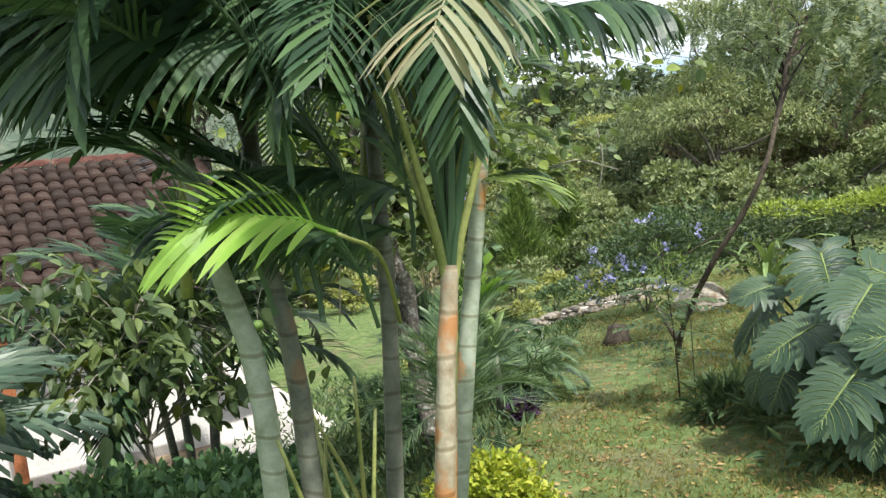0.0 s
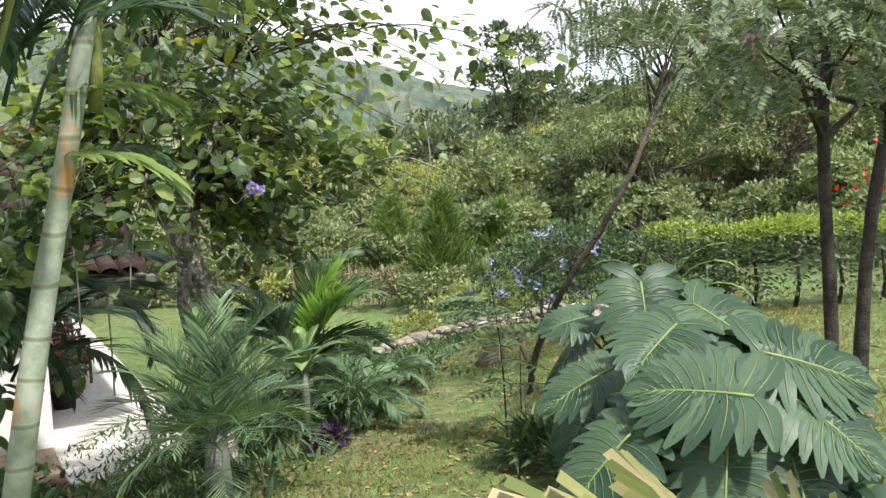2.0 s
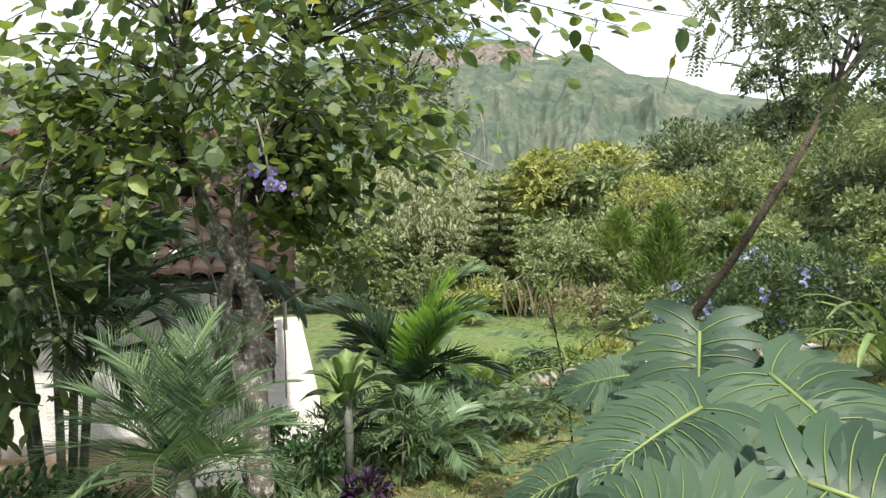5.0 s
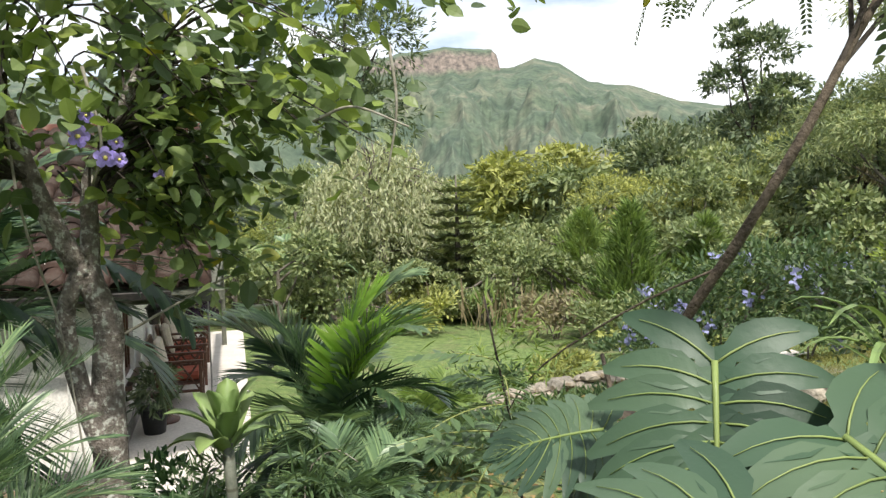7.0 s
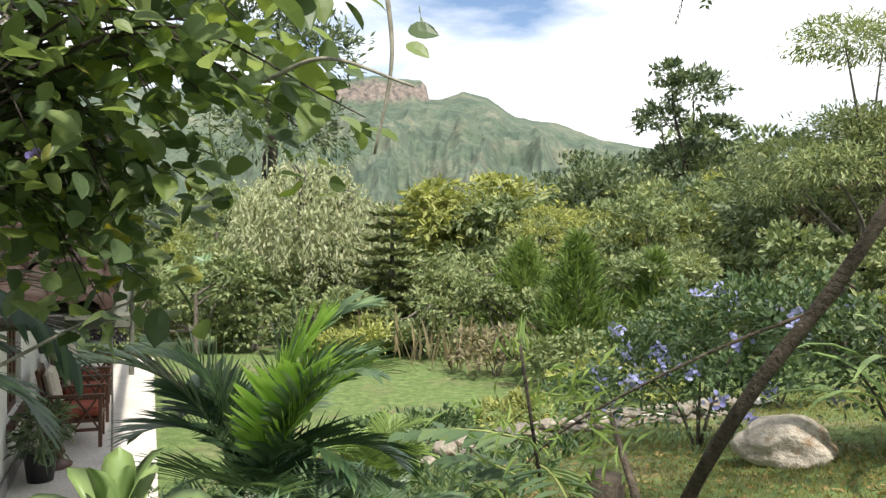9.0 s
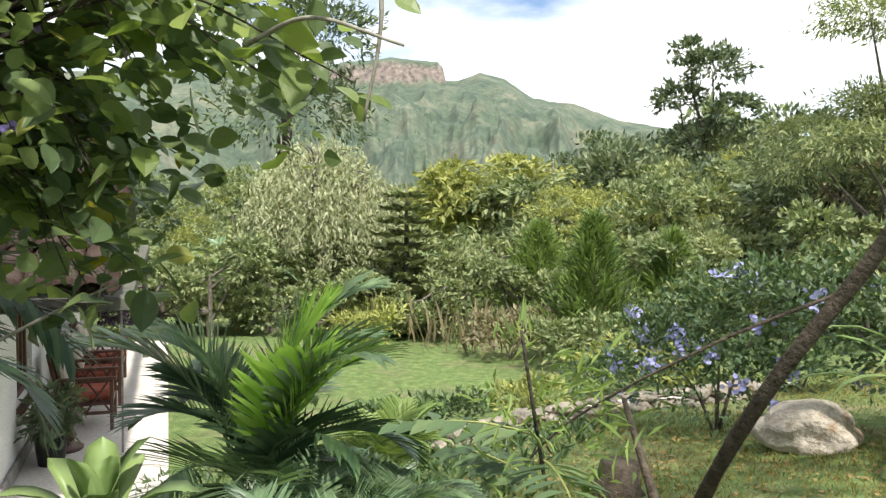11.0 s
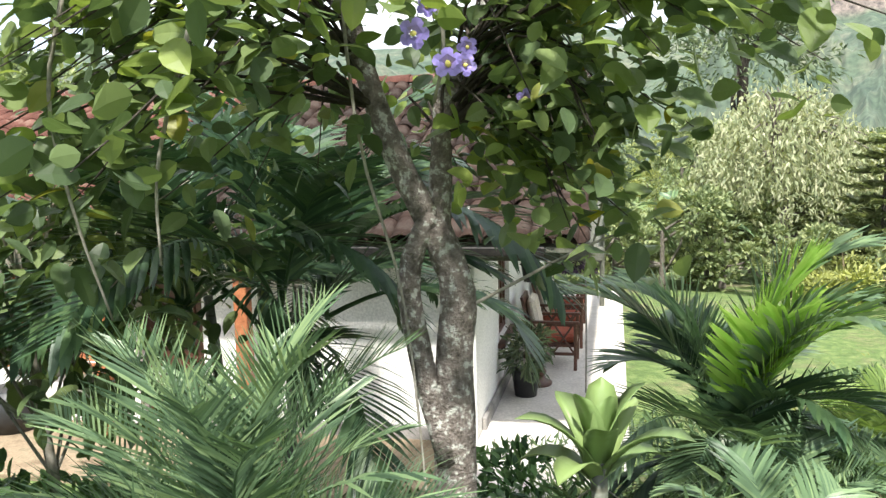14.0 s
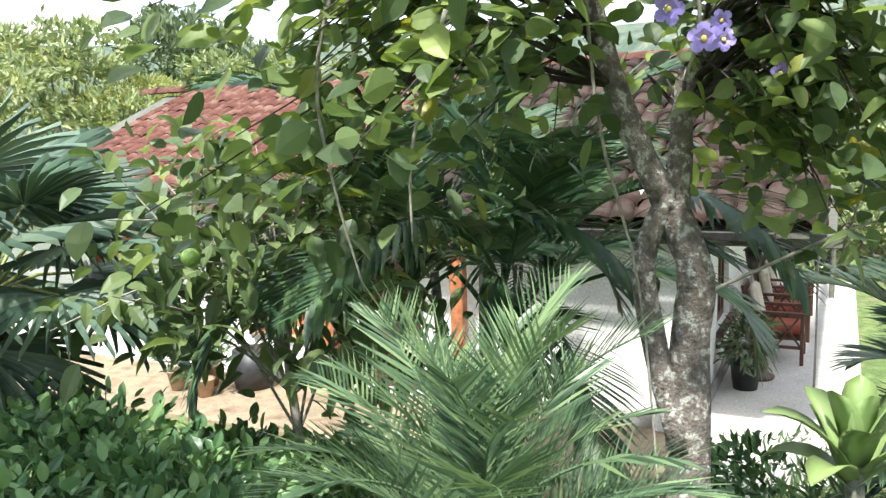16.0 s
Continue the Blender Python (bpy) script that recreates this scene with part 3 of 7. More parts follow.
def far_trees():
    rng = np.random.default_rng(11)
    kinds = []
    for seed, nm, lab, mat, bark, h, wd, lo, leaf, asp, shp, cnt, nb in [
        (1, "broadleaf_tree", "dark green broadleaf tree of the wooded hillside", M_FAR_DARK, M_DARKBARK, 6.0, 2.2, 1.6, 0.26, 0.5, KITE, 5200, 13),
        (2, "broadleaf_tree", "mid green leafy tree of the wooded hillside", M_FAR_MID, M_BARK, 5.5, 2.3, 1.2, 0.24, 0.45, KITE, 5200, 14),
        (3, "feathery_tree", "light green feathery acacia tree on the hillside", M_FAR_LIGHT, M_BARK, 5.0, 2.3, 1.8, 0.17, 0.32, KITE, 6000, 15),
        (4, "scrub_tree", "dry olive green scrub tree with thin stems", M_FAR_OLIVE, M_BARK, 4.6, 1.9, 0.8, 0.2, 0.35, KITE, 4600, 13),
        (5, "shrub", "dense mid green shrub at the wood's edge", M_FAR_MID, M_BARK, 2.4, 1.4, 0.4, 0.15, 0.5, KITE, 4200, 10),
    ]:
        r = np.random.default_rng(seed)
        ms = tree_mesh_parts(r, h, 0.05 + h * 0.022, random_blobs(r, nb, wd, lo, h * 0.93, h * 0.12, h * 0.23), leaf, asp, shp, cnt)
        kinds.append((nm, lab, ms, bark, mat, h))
    protos = [None] * len(kinds)

    def plant(k, x, y, s, rz, grp):
        nm, lab, ms, bark, mat, h = kinds[k]
        m = pose(x, y, ground_z(x, y) - 0.15, 0, 0, rz)
        if protos[k] is None:
            t = make_tree(nm, None, lab, "tree" if k < 4 else "shrub", grp, ms, bark, mat, m)
            protos[k] = t
        else:
            t = copy_thing(protos[k], m)
        t.scale = (s, s, s * rng.uniform(0.9, 1.15))

    # hillside wood: rows going back, thicker to the right of the valley
    for yaw, d0, kk, s in [
        (15.5, 22, 2, 0.8), (12, 21, 1, 0.7), (8.5, 23, 2, 0.75), (5, 24, 1, 0.8), (1.5, 22, 0, 0.8), (-2, 22, 3, 0.85), (-6, 21, 3, 0.8), (-10, 22, 3, 0.9), (-14, 20, 3, 0.85), (-19, 19, 3, 0.85), (-24, 18, 1, 0.8), (-30, 17, 3, 0.9),
        (14, 29, 0, 1.0), (10.5, 29, 1, 0.95), (7, 30, 0, 1.0), (3.5, 30, 2, 1.0), (0, 29, 3, 1.0), (-4, 28, 1, 1.0), (-8, 29, 0, 1.05), (-12, 28, 3, 1.1), (-17, 27, 2, 1.0), (-22, 26, 3, 1.1), (-27, 25, 0, 1.0),
        (18, 40, 0, 1.05), (15.5, 38, 3, 1.0), (12.5, 38, 0, 1.15), (9, 40, 1, 1.2), (5.5, 39, 0, 1.25), (2, 40, 2, 1.2), (-2, 38, 1, 1.25), (-6, 39, 0, 1.3), (-10, 38, 3, 1.2), (-15, 36, 0, 1.25), (-20, 35, 1, 1.2), (-26, 34, 0, 1.2),
        (20, 55, 3, 1.2), (17, 52, 0, 1.2), (13.5, 53, 3, 1.3), (10, 54, 0, 1.5), (6.5, 52, 1, 1.55), (3, 55, 0, 1.6), (-1, 53, 3, 1.5), (-5, 52, 0, 1.6), (-10, 52, 1, 1.6), (-16, 50, 0, 1.5), (-22, 48, 3, 1.5),
        (24, 62, 0, 1.1), (28, 60, 1, 1.1), (31, 64, 0, 1.1), (35, 60, 1, 1.2), (39, 58, 0, 1.2), (43, 55, 2, 1.2), (47, 50, 1, 1.1), (52, 46, 0, 1.1),
        (26, 44, 0, 0.95), (23, 47, 2, 1.0), (34, 48, 0, 1.0), (38, 42, 0, 0.9), (41, 37, 1, 0.9), (45, 33, 2, 0.9), (49, 30, 0, 0.9),
        (58, 40, 1, 1.2), (64, 36, 2, 1.2), (70, 33, 3, 1.1), (77, 30, 2, 1.1), (84, 27, 1, 1.1), (91, 25, 2, 1.1), (98, 24, 1, 1.1), (105, 22, 3, 1.1),
            (68, 46, 0, 1.6), (79, 42, 1, 1.6), (90, 36, 0, 1.5), (101, 32, 2, 1.4), (112, 28, 1, 1.3), (-36, 20, 1, 1.1), (-43, 24, 0, 1.3), (-50, 20, 3, 1.1),
    ]:
        yw = math.radians(yaw + rng.normal() * 0.5)
        d = d0 * rng.uniform(0.95, 1.05)
        plant(kk, 3 - d * math.sin(yw), 4.5 + d * math.cos(yw), s * rng.uniform(0.9, 1.1), rng.uniform(0, 360), "trees of the wooded slope")
    # shrubs that close the far side of the garden
    for yaw, d, s in [(21, 17, 0.75), (18, 18, 0.8), (15, 16.5, 0.8), (12, 17, 0.85), (9, 15, 0.75), (6, 16, 0.9), (3, 15.5, 0.9), (-1, 16, 0.9), (-5, 15.5, 0.85), (-9, 15, 0.9), (-14, 15, 0.9), (-19, 14, 0.9), (-24, 14, 0.9),
                      (30, 25, 0.9), (33, 24, 0.9), (36, 25, 1.0), (40, 23, 0.9), (25, 21, 0.8), (28, 20, 0.6), (44, 21, 0.8), (48, 21, 0.9),
                      (27, 17.5, 0.75), (31, 18, 0.75), (34.5, 17.5, 0.7), (38, 19, 0.85), (42, 18, 0.8), (46, 18.5, 0.9), (50, 18, 0.9), (22.5, 19.5, 0.8), (18.5, 21, 0.9), (31, 21, 0.9), (35, 21.5, 1.0), (40, 21, 1.0), (26, 24, 1.0),
                      (15, 20, 0.9), (11.5, 20, 0.9), (8, 19, 0.9), (4.5, 19, 1.0), (1, 19, 1.0), (-7, 18, 1.0), (-16, 17, 1.0), (-21, 16.5, 1.0), (13, 24, 1.2), (6, 22, 1.2), (-3, 20, 1.2), (-12, 19, 1.2), (20, 26, 1.2), (16, 32, 1.4), (23, 34, 1.4), (80, 19, 1.0), (88, 17, 1.1), (95, 16, 1.1)]:
        yw = math.radians(yaw + rng.normal() * 0.4)
        plant(4, 3 - d * math.sin(yw), 4.5 + d * math.cos(yw), s * rng.uniform(0.9, 1.15), rng.uniform(0, 360), "shrubs at the wood's edge")


far_trees()


def bare_tree():
    rng = np.random.default_rng(5)
    t = thing("bare_tree", on_ground(-8.5, 46.5), "leafless grey tree with spreading thin branches", "tree")
    chunks = []

    def grow(p, d, ln, r, lev):
        q = p + d * ln
        mid = (p + q) / 2 + rng.normal(size=3) * ln * 0.07
        chunks.append(tube_arrays(curve_pts([p, mid, q], 5), np.linspace(r, r * 0.6, 5), 5))
        if lev:
            for _ in range(3 if lev > 1 else 4):
                grow(q, unit(d + rng.normal(size=3) * 0.55 + np.array([0, 0, 0.12])), ln * rng.uniform(0.6, 0.85), r * 0.58, lev - 1)

    for a in (0.3, 1.7, 3.0, 4.4, 5.5):
        grow(np.array([0, 0, -0.2]), unit(np.array([math.cos(a) * 0.6, math.sin(a) * 0.6, 1.2])), 2.2, 0.10, 3)
    part("branches", mesh_of("branches", *join_arrays(chunks)), M_BARK, t)
    for dx, s in ((-3.2, 0.85), (3.0, 0.8)):
        c = copy_thing(t, pose(*on_ground(-8.5 + dx, 47.5 + dx * 0.2), 0, 0, dx * 40))
        c.scale = (s, s, s)


bare_tree()


def norfolk_pine():
    rng = np.random.default_rng(8)
    x, y = -5.9, 20.6
    t = thing("norfolk_pine", on_ground(x, y), "young norfolk pine with tiered branches and brown lower boughs", "tree")
    H = 3.5
    part("trunk", tube("trunk", [(0, 0, -0.2), (0.03, 0, 2), (0, 0.02, H)], [0.09, 0.06, 0.015], 7), M_BARK, t)
    lv, N = [], []
    for k in range(11):
        z = 0.4 + k * 0.28
        reach = 1.35 * (1 - z / (H + 0.5)) + 0.2
        for j in range(6):
            a = j * math.pi / 3 + k * 0.5
            d = np.array([math.cos(a), math.sin(a), 0.12])
            line = np.array([d * s * reach + np.array([0, 0, z - 0.25 * reach * math.sin(s * 2.4)]) for s in np.linspace(0, 1, 6)])
            lv.append(tube_arrays(line, np.linspace(0.018, 0.004, 6), 4))
            n = int(170 * reach)
            s = rng.uniform(0.15, 1, n)
            P = np.stack([np.interp(s, np.linspace(0, 1, 6), line[:, c]) for c in range(3)], 1)
            sd = np.cross(d, [0, 0, 1])
            D = sd * rng.choice([-1, 1], n)[:, None] * 0.9 + d * 0.8 + rng.normal(size=(n, 3)) * 0.2
            D[:, 2] += 0.15
            N.append(leaf_arrays(P, D, np.tile([0, 0, 1.0], (n, 1)), 0.3 * (1.1 - s * 0.6), 0.07, KITE))
    part("branches", mesh_of("branches", *join_arrays(lv)), M_BARK, t)
    part("needles", mesh_of("needles", *join_arrays(N)), M_PINE, t)


norfolk_pine()


def weeping_tree():
    rng = np.random.default_rng(21)
    x, y = -9.2, 22.0
    t = thing("weeping_tree", on_ground(x, y), "pale yellow-green weeping tree with hanging foliage", "tree")
    cs, chunks = [], [tube_arrays(curve_pts([(0, 0, -0.2), (0.1, 0, 1.3), (0, 0.1, 2.6)], 7), np.linspace(0.13, 0.07, 7), 7)]
    P, D = [], []
    for k in range(140):
        a, r = rng.uniform(0, 2 * math.pi), 1.75 * math.sqrt(rng.uniform(0.03, 1))
        top = np.array([r * math.cos(a), r * math.sin(a), 4.4 - 0.55 * r * r * rng.uniform(0.7, 1.1)])
        if k < 22:
            chunks.append(tube_arrays(curve_pts([(0, 0, 2.3), top * 0.5 + np.array([0, 0, 1.8]), top], 6), np.linspace(0.05, 0.012, 6), 5))
        ln = rng.uniform(0.9, 2.0)
        n = int(60 * ln)
        s = rng.uniform(0, 1, n)
        q = top + np.stack([np.cos(a) * 0.25 * s, np.sin(a) * 0.25 * s, -ln * s], 1) + rng.normal(size=(n, 3)) * 0.11
        P.append(q)
        d = rng.normal(size=(n, 3)) * 0.5
        d[:, 2] -= 0.9
        D.append(d)
    P, D = np.concatenate(P), np.concatenate(D)
    v, f = leaf_arrays(P, D, rng.normal(size=P.shape), rng.uniform(0.1, 0.2, len(P)), 0.055, KITE)
    part("trunk", mesh_of("trunk", *join_arrays(chunks)), M_BARK, t)
    part("crown", mesh_of("crown", v, f), M_WILLOW, t)
    t.scale = (1.12, 1.12, 1.12)


weeping_tree()


def mango_tree():
    rng = np.random.default_rng(31)
    x, y = -10.2, 36.0
    blobs = random_blobs(rng, 22, 4.0, 1.0, 4.6, 0.9, 1.5)
    ms = tree_mesh_parts(rng, 5.8, 0.22, blobs, 0.42, 0.36, LANCE, 7500, hang=0.5, spread_=0.45)
    make_tree("mango_tree", on_ground(x, y), "broad dense tree with bright yellow-green top growth", "tree", "", ms, M_DARKBARK, M_FAR_LIGHT)
    blobs = random_blobs(rng, 16, 3.0, 0.8, 4.0, 0.8, 1.3)
    ms = tree_mesh_parts(rng, 5.0, 0.2, blobs, 0.4, 0.36, LANCE, 5500, hang=0.5, spread_=0.45)
    make_tree("broad_tree", on_ground(-6.9, 33.0), "broad green tree with long drooping leaves", "tree", "", ms, M_DARKBARK, M_FAR_MID)


mango_tree()


def shaggy_pine():
    # tall dark trees standing above the others
    rng = np.random.default_rng(41)
    ms = tree_mesh_parts(rng, 7.0, 0.14, [((0.2, 0, 6.1), (1.0, 0.9, 0.6)), ((-0.8, 0.2, 5.3), (0.8, 0.8, 0.5)), ((0.9, 0, 4.9), (0.8, 0.8, 0.5)), ((0, 0.3, 4.0), (1.1, 1.0, 0.6)), ((-0.5, 0, 6.6), (0.5, 0.5, 0.4))],
                         0.22, 0.45, KITE, 3600)
    make_tree("tall_tree", on_ground(-2.6, 41), "tall dark tree standing out against the sky", "tree", "", ms, M_DARKBARK, M_FAR_DARK).scale = (1.35, 1.35, 1.5)
    ms = tree_mesh_parts(rng, 6.0, 0.16, [((0.1, 0, 5.6), (0.9, 0.9, 0.8)), ((-0.6, 0, 4.6), (1.0, 0.9, 0.8)), ((0.7, 0.1, 4.2), (0.9, 0.9, 0.7)), ((0, 0, 3.1), (1.3, 1.2, 0.7))],
                         0.16, 0.3, KITE, 5200, hang=0.3)
    make_tree("tall_tree", on_ground(-14.0, 26.8), "tall dark tree with hanging twigs behind the house garden", "tree", "", ms, M_DARKBARK, M_FAR_DARK).scale = (2.0, 2.0, 2.1)


shaggy_pine()


def skyline_acacia():
    # airy tree rising over the wood at the right of the garden
    rng = np.random.default_rng(43)
    for x, y, h, lab in ((3.9, 22.6, 6.4, "tall airy acacia with fine pale green foliage"), (6.8, 24.0, 6.8, "tall airy acacia over the wooded slope")):
        blobs = [((rng.normal() * 0.9, rng.normal() * 0.8, h * rng.uniform(0.45, 0.97)), (0.85, 0.8, 0.42)) for _ in range(13)]
        ms = tree_mesh_parts(rng, h, 0.13, blobs, 0.15, 0.26, KITE, 15000, hang=0.4, spread_=0.6, limbs=11)
        make_tree("acacia_tree", on_ground(x, y, -0.1), lab, "tree", "", ms, M_BARK, M_FAR_MID)


skyline_acacia()


def casuarina(name, x, y, h, w, label, n=2600):
    rng = np.random.default_rng(int(abs(x * 31 + y * 7)))
    t = thing(name, on_ground(x, y), label, "tree")
    part("trunk", tube("trunk", [(0, 0, -0.2), (0.03, 0.02, h * 0.5), (0, 0, h)], [0.035, 0.022, 0.006], 6), M_BARK, t)
    z = h * (1 - rng.uniform(0, 0.93, n) ** 0.75) * 0.98 + 0.1
    a = rng.uniform(0, 2 * np.pi, n)
    r = w * (1.05 - z / h) * rng.uniform(0.1, 1.0, n) ** 0.6 * (0.8 + 0.25 * np.sin(a * 5 + z * 6))
    P = np.stack([r * np.cos(a), r * np.sin(a), z + r * 0.45], 1)
    D = np.stack([np.cos(a) * 0.7, np.sin(a) * 0.7, np.full(n, 0.75)], 1) + rng.normal(size=(n, 3)) * 0.35
    v, f = leaf_arrays(P, D, rng.normal(size=(n, 3)), rng.uniform(0.14, 0.34, n), 0.036, KITE)
    part("crown", mesh_of("crown", v, f), M_FEATHER, t)


casuarina("young_casuarina", -0.9, 18.4, 2.4, 1.1, "young bright green feathery conifer")
casuarina("young_casuarina", 0.2, 19.6, 2.0, 1.0, "small bright green feathery conifer")
casuarina("young_casuarina", -3.0, 21.5, 2.4, 1.4, "bushy light green feathery conifer", 3200)

# ---- palms ----
def crown_of_fronds(t, protos, mats, n, z, tilt, spread_az, rng, sc=(0.85, 1.15), mat_pick=None):
    for k in range(n):
        a = spread_az[0] + (spread_az[1] - spread_az[0]) * (k + rng.uniform(-0.3, 0.3)) / n
        me = protos[k % len(protos)]
        m = pose(rng.normal() * 0.02, rng.normal() * 0.02, z + rng.uniform(-0.06, 0.06), rng.normal() * 12, -rng.uniform(*tilt), a)
        s = rng.uniform(*sc)
        part("frond", me, mats, t, m=m @ Matrix.Diagonal((s, s, s, 1)))


def small_far_palm():
    rng = np.random.default_rng(3)
    t = thing("small_palm", on_ground(-9.9, 19.6), "small feather palm with drooping green fronds", "palm")
    part("trunk", tube("trunk", [(0, 0, -0.1), (0, 0, 0.5), (0.02, 0, 1.0)], [0.12, 0.1, 0.1], 8, 0.05, rng), M_STEM_TAN, t)
    pr = [frond_mesh(50 + k, length=1.5, n=26, leaflet=0.4, width=0.04, rise=70 - 20 * k, bend=95, hang=0.5) for k in range(3)]
    crown_of_fronds(t, pr, M_DATE, 14, 1.0, (-10, 15), (0, 360), rng)


small_far_palm()

# ---- house ----
def hm(a, b, z, ra=0.0):
    """Pose in the house's own axes: x along the terrace wall outward, y along depth."""
    p = house(a, b, z)
    ax = -HU
    ay = HV
    m = Matrix(((ax.x, ay.x, 0, p.x), (ax.y, ay.y, 0, p.y), (0, 0, 1, p.z), (0, 0, 0, 1)))
    return m @ pose(0, 0, 0, 0, 0, ra)


def hbox(name, a0, a1, b0, b1, z0, z1, bevel=0.0):
    bm = box(bmesh.new(), (a1 - a0, b1 - b0, z1 - z0), (-(a0 + a1) / 2, (b0 + b1) / 2, (z0 + z1) / 2), None, bevel)
    return bm_mesh(name, bm)


H0 = hm(0, 0, 0)


def wall_with_holes(name, length, z1, holes, thick):
    """Wall along +x from 0, y from 0 to thick, with rectangular openings (x0, x1, z0, z1)."""
    xs = sorted({0.0, length, *[h[0] for h in holes], *[h[1] for h in holes]})
    bm = bmesh.new()
    for x0, x1 in zip(xs[:-1], xs[1:]):
        hs = [h for h in holes if h[0] <= x0 and h[1] >= x1]
        spans = [(-0.4, z1)] if not hs else [(-0.4, hs[0][2]), (hs[0][3], z1)]
        for a, b in spans:
            if b > a:
                box(bm, (x1 - x0, thick, b - a), ((x0 + x1) / 2, thick / 2, (a + b) / 2))
    bmesh.ops.remove_doubles(bm, verts=bm.verts, dist=0.0005)
    return bm_mesh(name, bm)


EAVE = 2.05
SLOPE = 0.42


def build_house():
    t = thing("house", (0, 0, 0), "single-storey white plastered house with clay tile roof", "house")
    t.matrix_basis = H0
    # front wall: local x is -a, so openings are mirrored
    front = wall_with_holes("wall", 10.0, 2.35, [(4.0, 5.3, 0.66, 1.75), (2.95, 3.75, 0.02, 1.95), (7.2, 8.2, 0.8, 1.7)], 0.3)
    part("wall", front, M_PLASTER, t, "white plaster front wall", m=pose(0, 0.3, 0, 0, 0, 180))
    side = wall_with_holes("wall", 7.4, 2.35, [(1.35, 2.35, 0.62, 1.62), (5.2, 6.1, 0.02, 1.95)], 0.3)
    part("wall", side, M_PLASTER, t, "white plaster wall beside the terrace", m=pose(-0.0, 0.3, 0, 0, 0, 90))
    part("wall", hbox("wall", 0, 10, 7.7, 8.0, -0.4, 2.35), M_PLASTER, t)
    part("wall", hbox("wall", 9.7, 10, 0.3, 7.7, -0.4, 2.35), M_PLASTER, t)
    part("buttress", hbox("buttress", -0.02, 0.34, -0.1, -0.004, -0.4, 2.2, 0.03), M_PLASTER, t)
    part("skirting", hbox("skirting", -0.05, -0.004, 0.31, 5.15, -0.05, 0.13, 0.01), M_SKIRT, t, "grey painted skirting")
    part("skirting", hbox("skirting", 0.36, 2.9, -0.05, -0.004, -0.05, 0.13, 0.01), M_SKIRT, t)
    part("floor_slab", hbox("floor_slab", 0.3, 9.7, 0.3, 7.7, -0.3, 0.0), M_TERRACE, t)
    part("ceiling_board", hbox("ceiling_board", 0.31, 9.69, 0.31, 7.69, 2.36, 2.4), M_BEAM, t)
    part("gable", mesh_of("gable", [(0, 0.3, 2.36), (0, 7.7, 2.36), (0, 3.9, 3.75), (-0.25, 0.3, 2.36), (-0.25, 7.7, 2.36), (-0.25, 3.9, 3.75)],
                          [(0, 1, 2), (3, 5, 4), (0, 3, 4, 1), (1, 4, 5, 2), (2, 5, 3, 0)]), M_PLASTER, t)

    def window(x0, x1, z0, z1, m, mat, mull, lab):
        w = part("window", box_mesh("sill_board", (x1 - x0 + 0.16, 0.2, 0.06), ((x0 + x1) / 2, 0.0, z0 - 0.031)), mat, t, lab, m)
        fr = bmesh.new()
        for cx, cz, sx, sz in ((x0 + 0.04, (z0 + z1) / 2, 0.08, z1 - z0), (x1 - 0.04, (z0 + z1) / 2, 0.08, z1 - z0), ((x0 + x1) / 2, z1 - 0.04, x1 - x0 - 0.16, 0.08), ((x0 + x1) / 2, z0 + 0.04, x1 - x0 - 0.16, 0.08)):
            box(fr, (sx, 0.09, sz), (cx, 0.08, cz), None, 0.006)
        part("frame", fr, mat, w)
        for k in range(1, mull):
            x = x0 + (x1 - x0) * k / mull
            part("mullion", box_mesh("mullion", (0.07, 0.08, z1 - z0 - 0.16), (x, 0.08, (z0 + z1) / 2)), mat, w)
        for k in range(mull):
            xa, xb = x0 + 0.08 + (x1 - x0 - 0.16) * k / mull, x0 + 0.08 + (x1 - x0 - 0.16) * (k + 1) / mull
            g = part("pane", box_mesh("pane", (xb - xa, 0.008, z1 - z0 - 0.16), ((xa + xb) / 2, 0.11, (z0 + z1) / 2), None, 0), M_GLASS, w)
            g.visible_shadow = False
        return w

    mf = pose(0, 0.02, 0) @ Matrix.Diagonal((-1, 1, 1, 1))
    window(4.0, 5.3, 0.66, 1.75, mf, M_WOOD_RED, 2, "varnished reddish wood window frame")
    window(7.2, 8.2, 0.8, 1.7, mf, M_WOOD_RED, 2, "varnished reddish wood window frame")
    ms = pose(-0.02, 0, 0, 0, 0, 90)
    window(1.65, 2.65, 0.62, 1.62, ms, M_WOOD_DARK, 4, "dark wooden barred window")
    # brick dentils under the front window
    d = box_mesh("brick", (0.07, 0.1, 0.05), (0, 0, 0))
    for k in range(13):
        part("brick", d, M_CLAY, t, m=pose(-4.03 - k * 0.105, -0.03, 0.57))
    # door and posts
    dr = part("door", box_mesh("leaf", (0.78, 0.05, 1.9), (-3.35, 0.16, 0.97)), M_WOOD_DARK, t, "dark panelled wooden front door")
    for dz in (0.5, 1.4):
        part("panel", box_mesh("panel", (0.5, 0.02, 0.6), (-3.35, 0.126, dz)), M_WOOD_DARK, dr)
    for a in (2.3, 3.9):
        part("post", hbox("post", a - 0.07, a + 0.07, -0.42, -0.28, -0.4, 1.9, 0.01), M_WOOD_RED, t, "reddish wooden porch post")
    part("beam", hbox("beam", -1.25, 9.9, -0.42, -0.26, 1.88, 2.0, 0.012), M_BEAM, t, "weathered grey-green porch beam")
    part("beam", hbox("beam", -1.2, -1.05, -0.24, 7.5, 1.86, 1.98, 0.012), M_BEAM, t)
    part("post", hbox("post", -1.17, -1.08, 7.3, 7.4, -0.4, 1.85, 0.01), M_BEAM, t)
